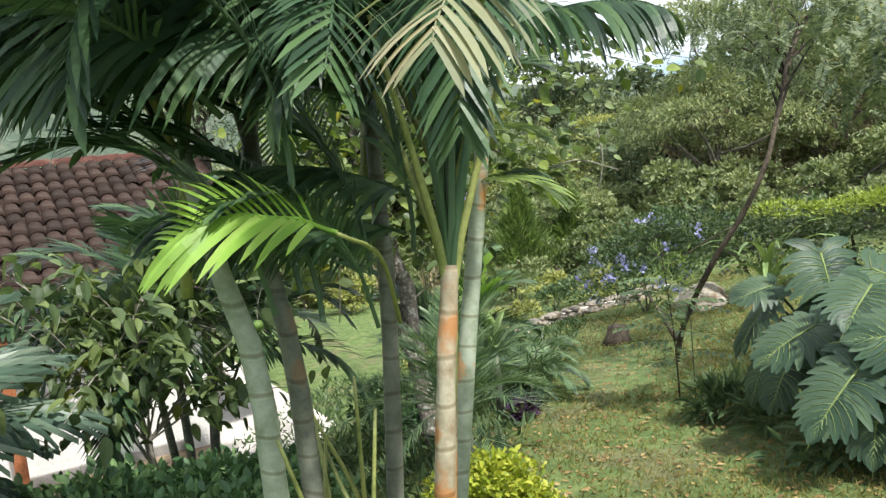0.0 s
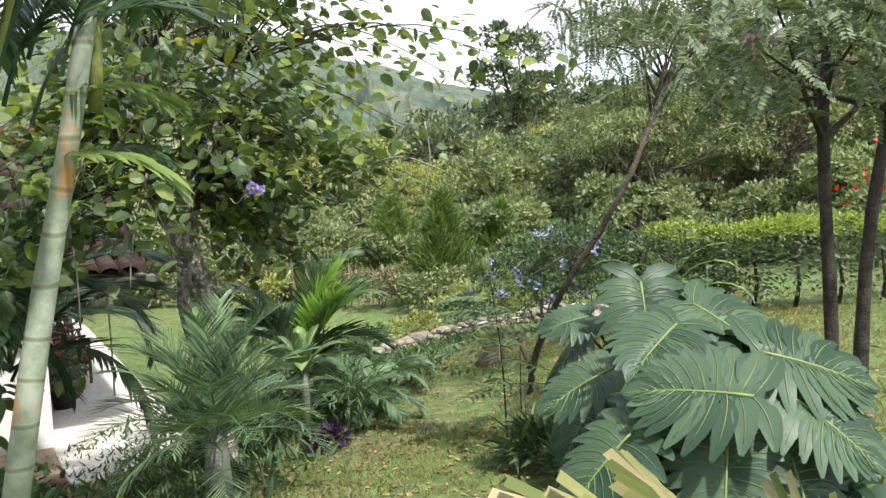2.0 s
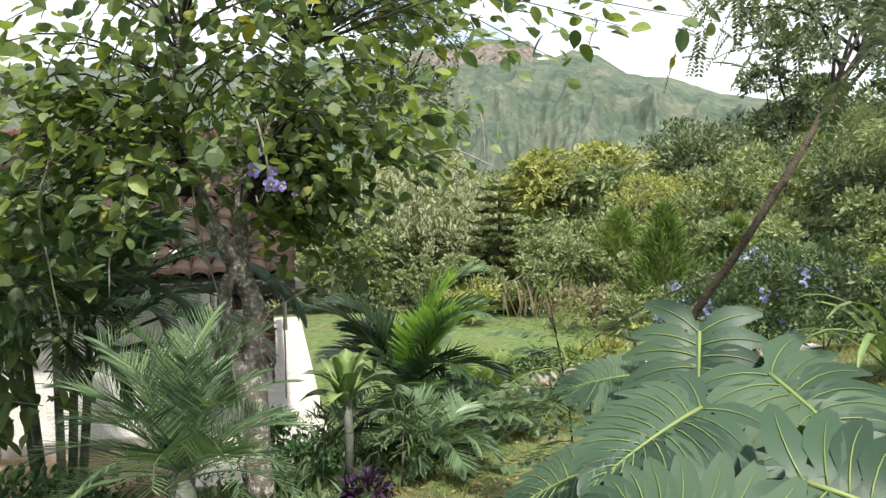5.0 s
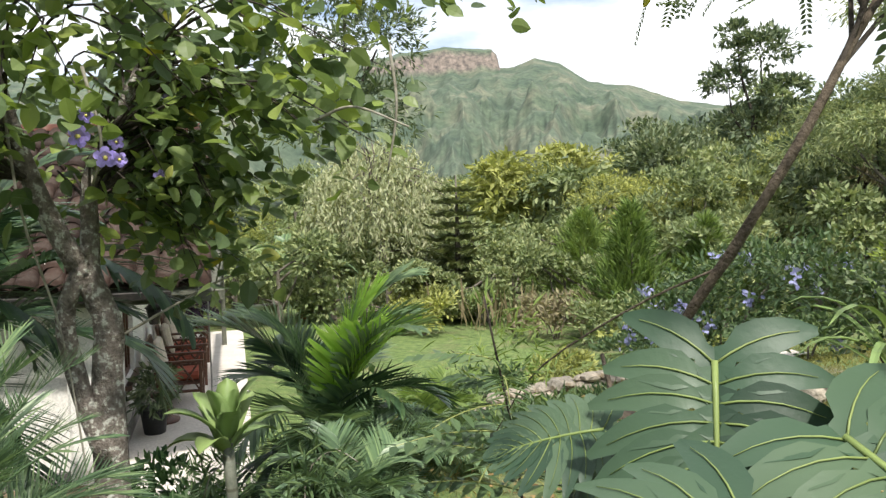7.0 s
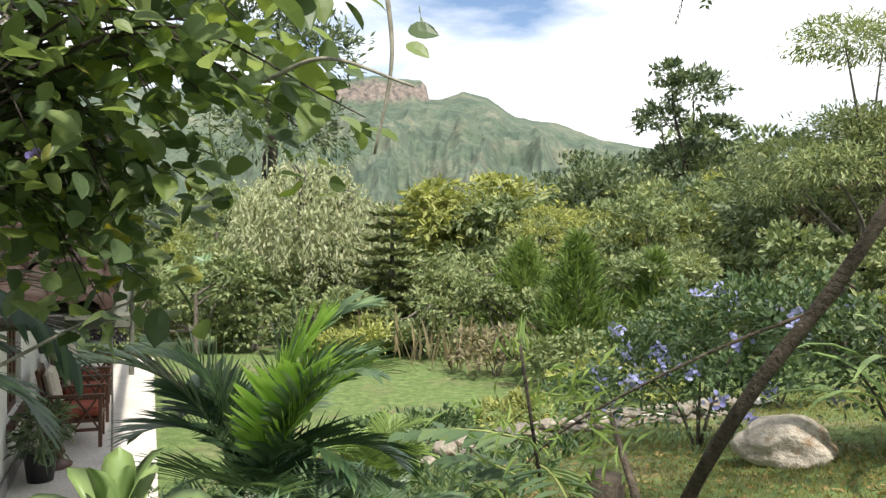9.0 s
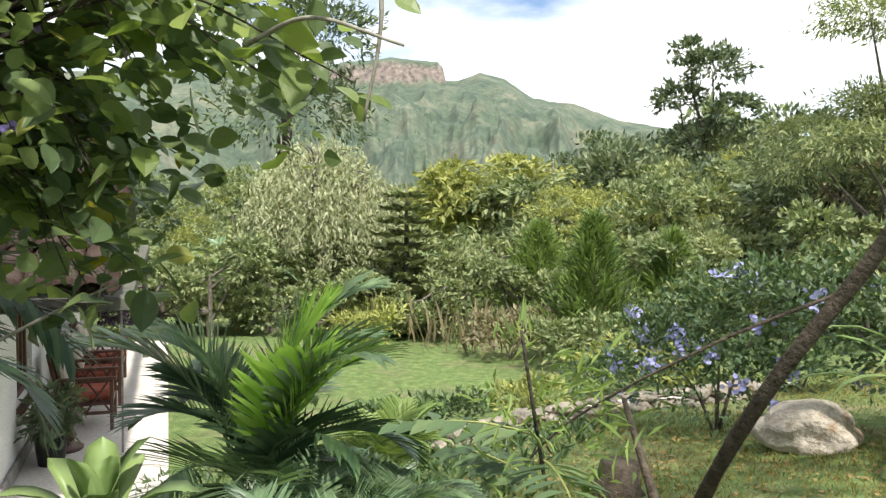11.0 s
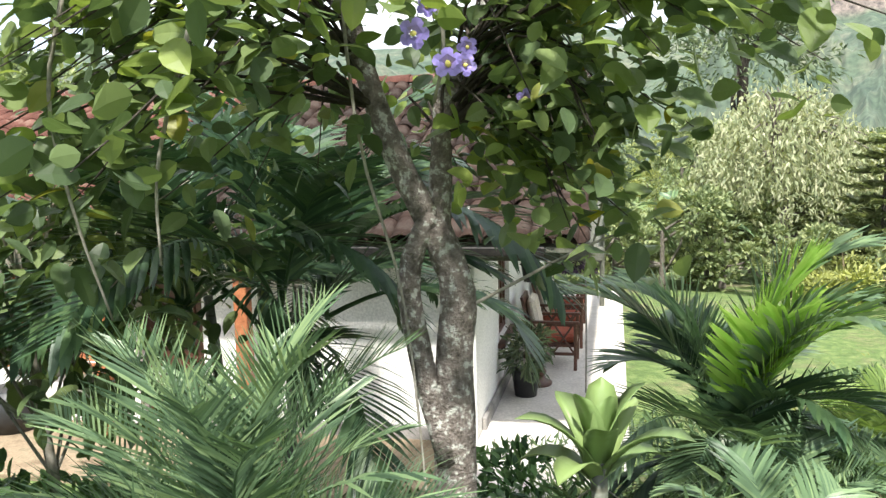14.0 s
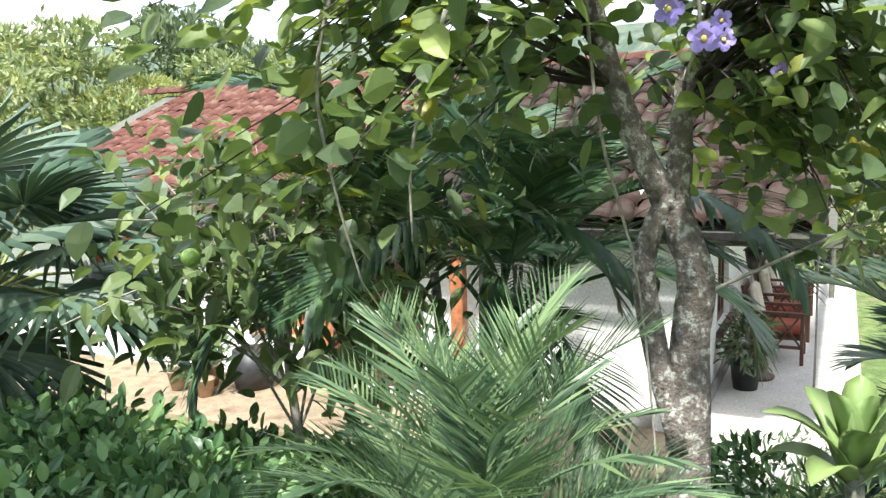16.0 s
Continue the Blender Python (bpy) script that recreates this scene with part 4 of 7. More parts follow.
    part("gutter", hbox("gutter", -0.75, 9.9, -0.62, -0.54, EAVE - 0.1, EAVE - 0.02, 0.01), M_IRON, t)
    # roof deck: two slopes
    ridge_b = 3.9
    rz = EAVE + SLOPE * (ridge_b + 0.5)
    for s, (b0, b1) in enumerate(((-0.5, ridge_b), (8.3, ridge_b))):
        v = [(1.0, b0, EAVE - 0.03), (-10.4, b0, EAVE - 0.03), (-10.4, b1, rz - 0.03), (1.0, b1, rz - 0.03)]
        v += [(x, y, z - 0.05) for x, y, z in v]
        part("roof_deck", mesh_of("roof_deck", v, [(0, 1, 2, 3), (7, 6, 5, 4), (0, 4, 5, 1), (1, 5, 6, 2), (2, 6, 7, 3), (3, 7, 4, 0)]), M_BEAM, t)
    for k in range(20):
        part("rafter", box_mesh("rafter", (0.07, 1.3, 0.09), (0, 0, 0)) if k == 0 else bpy.data.meshes["rafter"], M_BEAM, t, m=pose(0.9 - k * 0.57, 0.15, EAVE + 0.15, math.degrees(math.atan(SLOPE))))
    return t


HOUSE = build_house()


def terrace():
    ob = part("terrace", hbox("terrace", -1.5, -0.003, -1.5, 9.0, -0.35, 0.0, 0.01), M_TERRACE)
    ob.matrix_basis = H0
    tagged(ob, "pale polished concrete terrace along the house", "terrace", kind="structure")
    ob = part("terrace_apron", hbox("apron", -0.0, 9.0, -1.5, -0.003, -0.35, -0.004, 0.01), M_EARTH)
    ob.matrix_basis = H0
    tagged(ob, "worn tan earth walk before the house front", "terrace", kind="structure")


terrace()


def lattice_chair(loc):
    t = thing("terrace_chair", (0, 0, 0), "dark wooden armchair with crossed lattice sides and cream cushions", "chair", "chairs on the terrace")
    t.matrix_basis = loc
    # x faces forward, y across
    for sx in (0.0, 0.58):
        for sy in (-0.3, 0.3):
            part("leg", box_mesh("leg", (0.045, 0.045, 0.62 if sx else 0.6), (sx, sy, 0.31 if sx else 0.3)), M_WOOD_DARK, t)
    for sy in (-0.3, 0.3):
        part("armrest", box_mesh("armrest", (0.68, 0.07, 0.035), (0.29, sy, 0.64)), M_WOOD_DARK, t)
        part("side_rail", box_mesh("side_rail", (0.54, 0.03, 0.04), (0.29, sy, 0.22)), M_WOOD_DARK, t)
        for k in range(2):
            cx = 0.155 + 0.27 * k
            for sg in (1, -1):
                part("lattice", box_mesh("lattice", (0.47, 0.018, 0.025), (0, 0, 0)), M_WOOD_DARK, t, m=pose(cx, sy + sg * 0.008, 0.43, 0, sg * 56, 0))
    part("seat_frame", box_mesh("seat_frame", (0.6, 0.56, 0.05), (0.29, 0, 0.33)), M_WOOD_DARK, t)
    part("seat_cushion", box_mesh("cushion", (0.56, 0.52, 0.12), (0.3, 0, 0.415), None, 0.04), M_CUSHION_RED, t, "rust red seat cushion")
    part("backrest", box_mesh("backrest", (0.04, 0.58, 0.62), (-0.06, 0, 0.66), Matrix.Rotation(radians(-12), 4, "Y")), M_WOOD_DARK, t)
    part("back_cushion", box_mesh("cushion", (0.12, 0.5, 0.5), (0.03, 0, 0.7), Matrix.Rotation(radians(-12), 4, "Y"), 0.045), M_CUSHION, t, "cream back cushion")
    return t


chair = lattice_chair(hm(-0.27, 3.05, 0.0))
copy_thing(chair, hm(-0.28, 4.25, 0.0, 3))
copy_thing(chair, hm(-0.27, 5.45, 0.0, -2))


def lathe(name, profile, seg=20):
    v, f = [], []
    for r, z in profile:
        v += [(r * math.cos(2 * math.pi * k / seg), r * math.sin(2 * math.pi * k / seg), z) for k in range(seg)]
    for i in range(len(profile) - 1):
        for k in range(seg):
            a, b = i * seg + k, i * seg + (k + 1) % seg
            f.append((a, b, b + seg, a + seg))
    f.append(tuple(range(seg - 1, -1, -1)))
    f.append(tuple(range((len(profile) - 1) * seg, len(profile) * seg)))
    return smooth(mesh_of(name, v, f))


def terrace_things():
    t = thing("wooden_stool", (0, 0, 0), "carved dark wooden stool on the terrace floor", "stool")
    t.matrix_basis = hm(-0.4, 2.08, 0)
    part("base", lathe("base", [(0.19, 0), (0.2, 0.03), (0.12, 0.06), (0.1, 0.1)]), M_WOOD_DARK, t)
    part("stem", lathe("stem", [(0.08, 0.09), (0.13, 0.16), (0.09, 0.24), (0.12, 0.33)]), M_WOOD_DARK, t)
    part("seat", lathe("seat", [(0.14, 0.33), (0.18, 0.35), (0.18, 0.38), (0.02, 0.385)]), M_WOOD_DARK, t)
    # porch lanterns
    t = thing("wall_lantern", (0, 0, 0), "black iron lantern hanging under the porch beam", "lantern", "porch lanterns")
    t.matrix_basis = hm(-0.42, 1.15, 1.48)
    part("hook", tube("hook", [(0, 0, 0.22), (0.0, 0, 0.4)], [0.006, 0.006], 6), M_IRON, t)
    part("cap", lathe("cap", [(0.11, 0.15), (0.06, 0.2), (0.015, 0.23)], 8), M_IRON, t)
    part("cage", lathe("cage", [(0.06, -0.04), (0.09, 0.15), (0.08, 0.15)], 8), M_IRON, t)
    copy_thing(t, hm(-0.42, 4.1, 1.48))
    # thin post at the terrace edge
    t = thing("rain_chain", (0, 0, 0), "thin grey metal chain hanging from the porch beam to the floor", "chain")
    t.matrix_basis = hm(-1.02, 1.77, 0)
    part("chain", tube("chain", [(0, 0, 0.0), (0.006, 0, 0.7), (0, 0, 1.3), (0, 0, 1.86)], [0.014, 0.012, 0.014, 0.012], 6), M_SKIRT, t)
    # hanging basket with dark purple foliage, and the planter below the window
    rng = np.random.default_rng(17)
    t = thing("hanging_plant", (0, 0, 0), "dark purple trailing plant in a hanging basket", "plant")
    t.matrix_basis = hm(-0.75, 3.9, 1.45)
    part("basket", lathe("basket", [(0.06, -0.1), (0.14, 0.02), (0.15, 0.06), (0.13, 0.06)], 14), M_IRON, t)
    part("hanger", tube("hanger", [(0, 0, 0.05), (0, 0, 0.48)], [0.006, 0.006], 5), M_IRON, t)
    v, f = clump_leaves(rng, [(0, 0, 0.05), (0.1, 0, -0.2), (-0.1, 0.1, -0.25)], [0.28, 0.2, 0.2], [260, 140, 140], 0.09, 0.5, LANCE, hang=0.6, spread=0.6)
    part("foliage", mesh_of("foliage", v, f), M_PURPLE, t)
    t = thing("window_plant", (0, 0, 0), "dark bushy fern growing below the barred window", "plant")
    t.matrix_basis = hm(-0.32, 1.6, 0.0)
    part("pot", lathe("pot", [(0.13, 0), (0.17, 0.3), (0.19, 0.32), (0.16, 0.32)]), M_PLASTIC, t)
    v, f = clump_leaves(rng, [(0, 0, 0.45), (0.05, 0.1, 0.62)], [0.24, 0.2], [300, 220], 0.13, 0.28, LANCE, hang=0.3, spread=0.6)
    part("foliage", mesh_of("foliage", v, f), M_FAR_DARK, t)
    t = thing("dark_barrel", (0, 0, 0), "dark round planter against the white front wall", "planter")
    t.matrix_basis = hm(5.05, -0.38, 0)
    part("planter", lathe("planter", [(0.22, 0), (0.27, 0.2), (0.24, 0.46), (0.2, 0.46)]), M_PLASTIC, t)
    for k, (a, b, s) in enumerate(((5.6, -0.55, 1.0), (5.35, -0.9, 0.8), (5.85, -0.8, 0.9))):
        t = thing("clay_pot", (0, 0, 0), "small terracotta pot with sprouting herbs", "flowerpot", "pots by the house wall")
        t.matrix_basis = hm(a, b, 0)
        part("pot", lathe("pot", [(0.1 * s, 0), (0.15 * s, 0.24 * s), (0.17 * s, 0.26 * s), (0.13 * s, 0.26 * s)]), M_CLAY, t)
        v, f = clump_leaves(rng, [(0, 0, 0.42 * s)], [0.2], [140], 0.14, 0.3, LANCE, hang=-0.5, spread=0.7)
        part("foliage", mesh_of("foliage", v, f), M_FERN, t)


terrace_things()


def urn():
    x, y = -1.7, 6.85
    t = thing("clay_urn", on_ground(x, y, -0.02), "round pale clay urn with a wide rim resting on the slope", "urn")
    t.rotation_euler = (radians(14), radians(8), 0)
    part("body", lathe("body", [(0.1, 0), (0.2, 0.08), (0.26, 0.2), (0.24, 0.32), (0.17, 0.4), (0.15, 0.43), (0.2, 0.46), (0.19, 0.475), (0.13, 0.45), (0.12, 0.4)], 26), M_CLAY, t)


urn()


def tiles():
    """Barrel tiles: those by the terrace corner as pieces, the rest joined."""
    def tile_arrays(ln, r0, r1):
        v, f = [], []
        for y, r in ((0, r0), (ln, r1)):
            for rr in (r, r - 0.014):
                v += [(rr * math.cos(math.pi * k / 6), y, rr * math.sin(math.pi * k / 6) * 0.85) for k in range(7)]
        for k in range(6):
            f.append((k, k + 1, 14 + k + 1, 14 + k))
            f.append((7 + k + 1, 7 + k, 21 + k, 21 + k + 1))
            f.append((k + 1, k, 7 + k, 7 + k + 1))
        return np.array(v), f

    rng = np.random.default_rng(2)
    tv, tf = tile_arrays(0.42, 0.115, 0.095)
    me = smooth(mesh_of("tile", tv, tf))
    ang = math.atan(SLOPE)
    rest, under = [], []
    n = 0
    for col in range(50):
        for row in range(13):
            x = 0.92 - col * 0.215 + rng.normal() * 0.006
            s = -0.55 + row * 0.36
            m = pose(x, -0.5 + (s + 0.5) * math.cos(ang), EAVE + (s + 0.55) * math.sin(ang) + 0.01, math.degrees(ang) + rng.normal() * 1.2, rng.normal() * 2, rng.normal() * 1.6)
            if col < 24 and n < 300:
                part("tile", me, M_ROOF_SHADED, HOUSE, m=m)
                n += 1
            else:
                a = np.array(m)
                rest.append((tv @ a[:3, :3].T + a[:3, 3], tf))
            # under tile, in the valley between covers
            a = np.array(pose(x + 0.1075, -0.5 + (s + 0.5) * math.cos(ang), EAVE + (s + 0.55) * math.sin(ang) + 0.055, math.degrees(ang)) @ Matrix.Diagonal((1, 1, -0.6, 1)))
            under.append((tv @ a[:3, :3].T + a[:3, 3], tf))
    v, f = join_arrays(rest)
    tagged(part("roof_tiles", smooth(mesh_of("roof_tiles", v, f)), M_ROOF_RED, HOUSE), kind="stuff")
    v, f = join_arrays(under)
    # valley tiles use the shade-darkened colour for the dark gaps
    tagged(part("valley_tiles", smooth(mesh_of("valley_tiles", v, f)), M_ROOF_SHADED, HOUSE), kind="stuff")
    rest = []
    for k in range(33):
        m = np.array(pose(0.95 - k * 0.36, 3.9, EAVE + SLOPE * 4.4 + 0.03, 0, 0, 90 + rng.normal() * 2))
        rest.append((tv @ m[:3, :3].T * np.array([1, 1.2, 1.2]) + m[:3, 3], tf))
    v, f = join_arrays(rest)
    part("ridge_tiles", smooth(mesh_of("ridge_tiles", v, f)), M_ROOF_RED, HOUSE)


tiles()

# ---- near garden: palms ----
def stem_part(t, pts, r0, r1, mat, label="", n=10, seg=14):
    rng = np.random.default_rng(int(abs(pts[0][0]) * 1000) + 3)
    line = curve_pts(pts, n)
    return part("stem", tube("stem", line, np.linspace(r0, r1, n), seg, 0.02, rng), mat, t, label)


# the palms and the sprinkler by the start lean a little towards the lawn
AT_START = pose(0.756, -0.635, 0.069, 0.56, 5.56, 5.68) @ Matrix.Scale(1.011, 4)


def areca_clump():
    rng = np.random.default_rng(77)
    t = thing("areca_palm_clump", (0, 0, 0), "clump of tall areca palms with peeling ringed stems", "palm")
    t.matrix_basis = AT_START
    stems = [
        ([(1.12, 2.66, -0.55), (1.11, 2.8, 0.8), (1.11, 2.86, 1.12), (1.11, 2.88, 1.24)], 0.036, 0.026, M_STEM_TAN, "tan stem with flaking brown sheath"),
        ([(1.06, 3.08, -0.55), (1.05, 3.26, 0.9), (1.04, 3.3, 1.2), (1.035, 3.33, 1.42)], 0.036, 0.028, M_STEM_ORANGE, "orange-brown stem with peeling sheath"),
        ([(1.03, 3.36, -0.55), (1.08, 3.56, 0.82), (1.11, 3.67, 1.43), (1.14, 3.78, 2.1)], 0.042, 0.028, M_STEM_GREEN, "grey-green stem with pale leaf rings"),
        ([(0.89, 3.12, -0.55), (0.82, 3.29, 0.88), (0.76, 3.38, 1.4), (0.7, 3.42, 1.9)], 0.034, 0.028, M_STEM_DARK, ""),
        ([(0.66, 2.75, -0.6), (0.5, 2.83, 0.75), (0.34, 2.88, 1.2), (0.2, 2.92, 1.6)], 0.045, 0.03, M_STEM_GREEN, ""),
        ([(0.72, 2.95, -0.6), (0.55, 3.03, 0.75), (0.42, 3.1, 1.2), (0.34, 3.15, 1.7)], 0.04, 0.03, M_STEM_DARK, ""),
    ]
    for pts, r0, r1, mat, lab in stems:
        stem_part(t, pts, r0, r1, mat, lab)
    dark = [frond_mesh(100 + k, length=1.35 + 0.12 * k, n=40, leaflet=0.36, width=0.03, rise=68 - 16 * k, bend=105 + 8 * k, vee=20, hang=0.75) for k in range(4)]
    tall = [frond_mesh(120 + k, length=1.3, n=38, leaflet=0.34, width=0.028, rise=88, bend=38 + 14 * k, vee=16, hang=0.5) for k in range(2)]
    shaft = [frond_mesh(126 + k, length=2.0, n=34, leaflet=0.42, width=0.036, rise=86 - 5 * k, bend=36 + 14 * k, vee=18, hang=0.3, base=0.46) for k in range(3)]
    curtain = [frond_mesh(136 + k, length=1.05, n=34, leaflet=0.62, width=0.046, rise=14 + 8 * k, bend=45, vee=-12, hang=1.6, base=0.06, segs=5) for k in range(2)]
    for x, y, z, a, s in [(0.95, 2.95, 2.0, 188, 1.0), (0.8, 2.85, 1.92, 196, 1.0), (0.85, 3.1, 2.05, 178, 1.05), (0.6, 2.95, 1.98, 184, 1.0), (0.45, 2.8, 1.92, 192, 0.95), (0.3, 3.0, 1.95, 178, 1.0), (1.2, 3.0, 2.02, 200, 0.75), (1.25, 2.95, 1.95, 340, 0.5),
                          (1.5, 3.2, 2.05, 190, 0.8), (1.35, 3.35, 2.2, 175, 0.9), (0.95, 3.05, 1.45, 192, 0.62), (0.85, 2.8, 1.32, 186, 0.62), (0.9, 3.2, 1.3, 172, 0.7)]:
        part("frond", curtain[int(x * 20) % 2], M_PALM, t, m=pose(x, y, z, rng.normal() * 8, 0, a) @ Matrix.Diagonal((s, s, s, 1)))
    for k, (pts, r0, r1, mat, lab) in enumerate(stems):
        top = pts[-1]
        crown = k < 2
        for j in range(0 if crown else 6):
            a = 95 + j * 32 + k * 9 + rng.uniform(-12, 12)
            m = pose(top[0], top[1], top[2] - 0.05 + rng.uniform(-0.06, 0.18), rng.normal() * 10, -rng.uniform(-6, 16), a)
            part("frond", dark[(j + k) % 4], M_PALM, t, m=m)
        for j in range(4 if crown else 0):
            m = pose(top[0], top[1], top[2] - 0.04, rng.normal() * 5, -rng.uniform(-7, 5), (150, 25, 95, 200, 275)[j] + k * 20)
            part("frond", shaft[j % 3], M_PALM, t, m=m)
        for j in range(0 if crown else 4):
            m = pose(top[0], top[1], top[2] - 0.1 + rng.uniform(-0.08, 0.15), rng.normal() * 8, -rng.uniform(-4, 6), j * 90 + k * 31)
            part("frond", tall[j % 2], M_PALM, t, m=m)
        # green leaf sheaths rising from the stem
        for j in range(4 if crown else 3):
            a = math.radians((165, 20, 100, 215)[j]) if crown else rng.uniform(0, 6.28)
            sp = (0.36, 0.2, 0.12, 0.26)[j]
            e = (top[0] + sp * math.cos(a), top[1] + sp * math.sin(a), top[2] + 0.75)
            part("leaf_stalk", tube("leaf_stalk", curve_pts([(top[0], top[1], top[2] - 0.5), (top[0] + 0.02 * math.cos(a), top[1] + 0.02 * math.sin(a), top[2]), e], 8), np.linspace(0.022, 0.008, 8), 7), M_RACHIS, t)
    # hanging dark fronds on the house side, and two with sunlight put in their colour
    for x, y, z, a, ti, s in [(0.5, 2.75, 1.85, 150, -10, 1.0), (0.55, 2.7, 1.9, 165, 0, 1.0), (0.6, 2.65, 1.85, 182, -14, 0.95), (0.5, 2.8, 1.95, 200, 8, 1.0), (0.7, 2.7, 1.95, 222, 4, 0.85), (0.8, 2.75, 1.9, 172, 10, 0.9),
                              (0.65, 2.8, 1.15, 175, -18, 0.75), (0.6, 2.7, 1.1, 200, -22, 0.7), (0.7, 2.85, 1.05, 158, -20, 0.75), (0.9, 2.8, 1.05, 235, -25, 0.55), (0.95, 2.9, 1.55, 190, -30, 0.75), (1.0, 2.9, 1.7, 215, -28, 0.7), (0.3, 2.9, 1.75, 190, -12, 1.05), (0.2, 2.8, 1.62, 215, 4, 0.95), (0.45, 2.7, 1.7, 240, 6, 0.8), (0.1, 3.0, 1.6, 160, -4, 1.1), (0.5, 3.1, 1.65, 175, -22, 0.9), (0.7, 2.6, 1.5, 205, -34, 0.7), (0.75, 3.0, 1.3, 170, -25, 0.8),
                              (0.85, 2.9, 1.2, 200, -30, 0.7), (0.95, 3.1, 1.25, 150, -28, 0.7)]:
        part("frond", dark[1], M_PALM, t, m=pose(x, y, z, 8, ti, a) @ Matrix.Diagonal((s, s, s, 1)))
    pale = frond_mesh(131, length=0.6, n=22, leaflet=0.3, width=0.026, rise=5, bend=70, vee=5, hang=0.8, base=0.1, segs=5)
    part("frond", pale, M_PALM_SUNLIT, t, "silvery sunlit frond", m=pose(1.3, 2.3, 2.0, 0, 0, 264))
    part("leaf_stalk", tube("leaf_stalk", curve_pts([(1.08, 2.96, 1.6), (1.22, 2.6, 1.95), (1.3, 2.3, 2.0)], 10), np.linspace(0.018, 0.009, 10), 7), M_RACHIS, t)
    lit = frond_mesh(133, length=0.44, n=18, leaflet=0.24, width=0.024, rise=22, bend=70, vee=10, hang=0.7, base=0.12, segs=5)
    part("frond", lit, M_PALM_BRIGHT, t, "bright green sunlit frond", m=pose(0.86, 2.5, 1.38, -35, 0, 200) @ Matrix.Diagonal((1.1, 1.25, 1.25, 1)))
    part("leaf_stalk", tube("leaf_stalk", curve_pts([(0.9, 3.1, 1.0), (0.92, 2.75, 1.28), (0.86, 2.5, 1.38)], 8), np.linspace(0.009, 0.006, 8), 6), M_RACHIS, t)
    for x, y, a, s, rise in [(1.12, 3.75, 20, 0.6, 8), (0.4, 3.4, 140, 0.9, 0)]:
        part("frond", lit, M_PALM, t, m=pose(x, y, 1.45, 0, -rise, a) @ Matrix.Diagonal((s, s, s, 1)))
    for x, y, z, a, tl, s in [(1.06, 3.64, 1.45, 25, 5, 0.95), (1.0, 3.75, 1.6, 5, -10, 0.9)]:
        part("frond", lit, M_FEATHER, t, "yellow-green arching frond", m=pose(x, y, z, 0, tl, a) @ Matrix.Diagonal((s, s, s, 1)))
    for x, y, z, a, s in [(0.98, 3.7, 1.55, 40, 0.55), (0.9, 3.8, 1.75, 15, 0.6), (0.85, 3.75, 1.6, 70, 0.6), (1.08, 3.7, 1.7, -20, 0.5)]:
        part("frond", dark[0], M_PALM, t, m=pose(x, y, z, 0, -8, a) @ Matrix.Diagonal((s, s, s, 1)))
    # yellow shoots from the base
    for k in range(7):
        a = rng.uniform(0, 6.28)
        b = (0.85 + 0.22 * math.cos(a), 3.0 + 0.2 * math.sin(a), -0.3)
        e = (b[0] + rng.uniform(-0.35, 0.1), b[1] + rng.uniform(-0.3, 0.3), rng.uniform(0.5, 0.95))
        part("shoot", tube("shoot", curve_pts([b, ((b[0] * 2 + e[0]) / 3, (b[1] * 2 + e[1]) / 3, 0.25), e], 8), np.linspace(0.013, 0.006, 8), 6), M_RACHIS, t)


areca_clump()


def date_palm():
    rng = np.random.default_rng(9)
    x, y = 0.9, 5.22
    t = thing("pygmy_date_palm", on_ground(x, y, -0.02), "small date palm with fine arching feathery fronds", "palm")
    z = 0.4 - ground_z(x, y) - 0.52
    part("stem", tube("stem", [(0, 0, -0.1), (0, 0, z * 0.5), (0, 0, z)], [0.09, 0.075, 0.06], 12, 0.06, rng), M_STEM_DARK, t)
    pr = [frond_mesh(200 + k, length=0.84 - 0.03 * k, n=38, leaflet=0.26, width=0.0115, rise=84 - 21 * k, bend=62 + 8 * k, vee=30, hang=0.14, base=0.1, segs=2) for k in range(4)]
    for j in range(34):
        a = j * 137.5
        k = min(3, j // 9)
        s = rng.uniform(0.82, 1.08)
        part("frond", pr[k], M_DATE, t, m=pose(0, 0, z - 0.02 * k, rng.normal() * 8, -rng.uniform(-8, 8), a) @ Matrix.Diagonal((s, s, s, 1)))


date_palm()


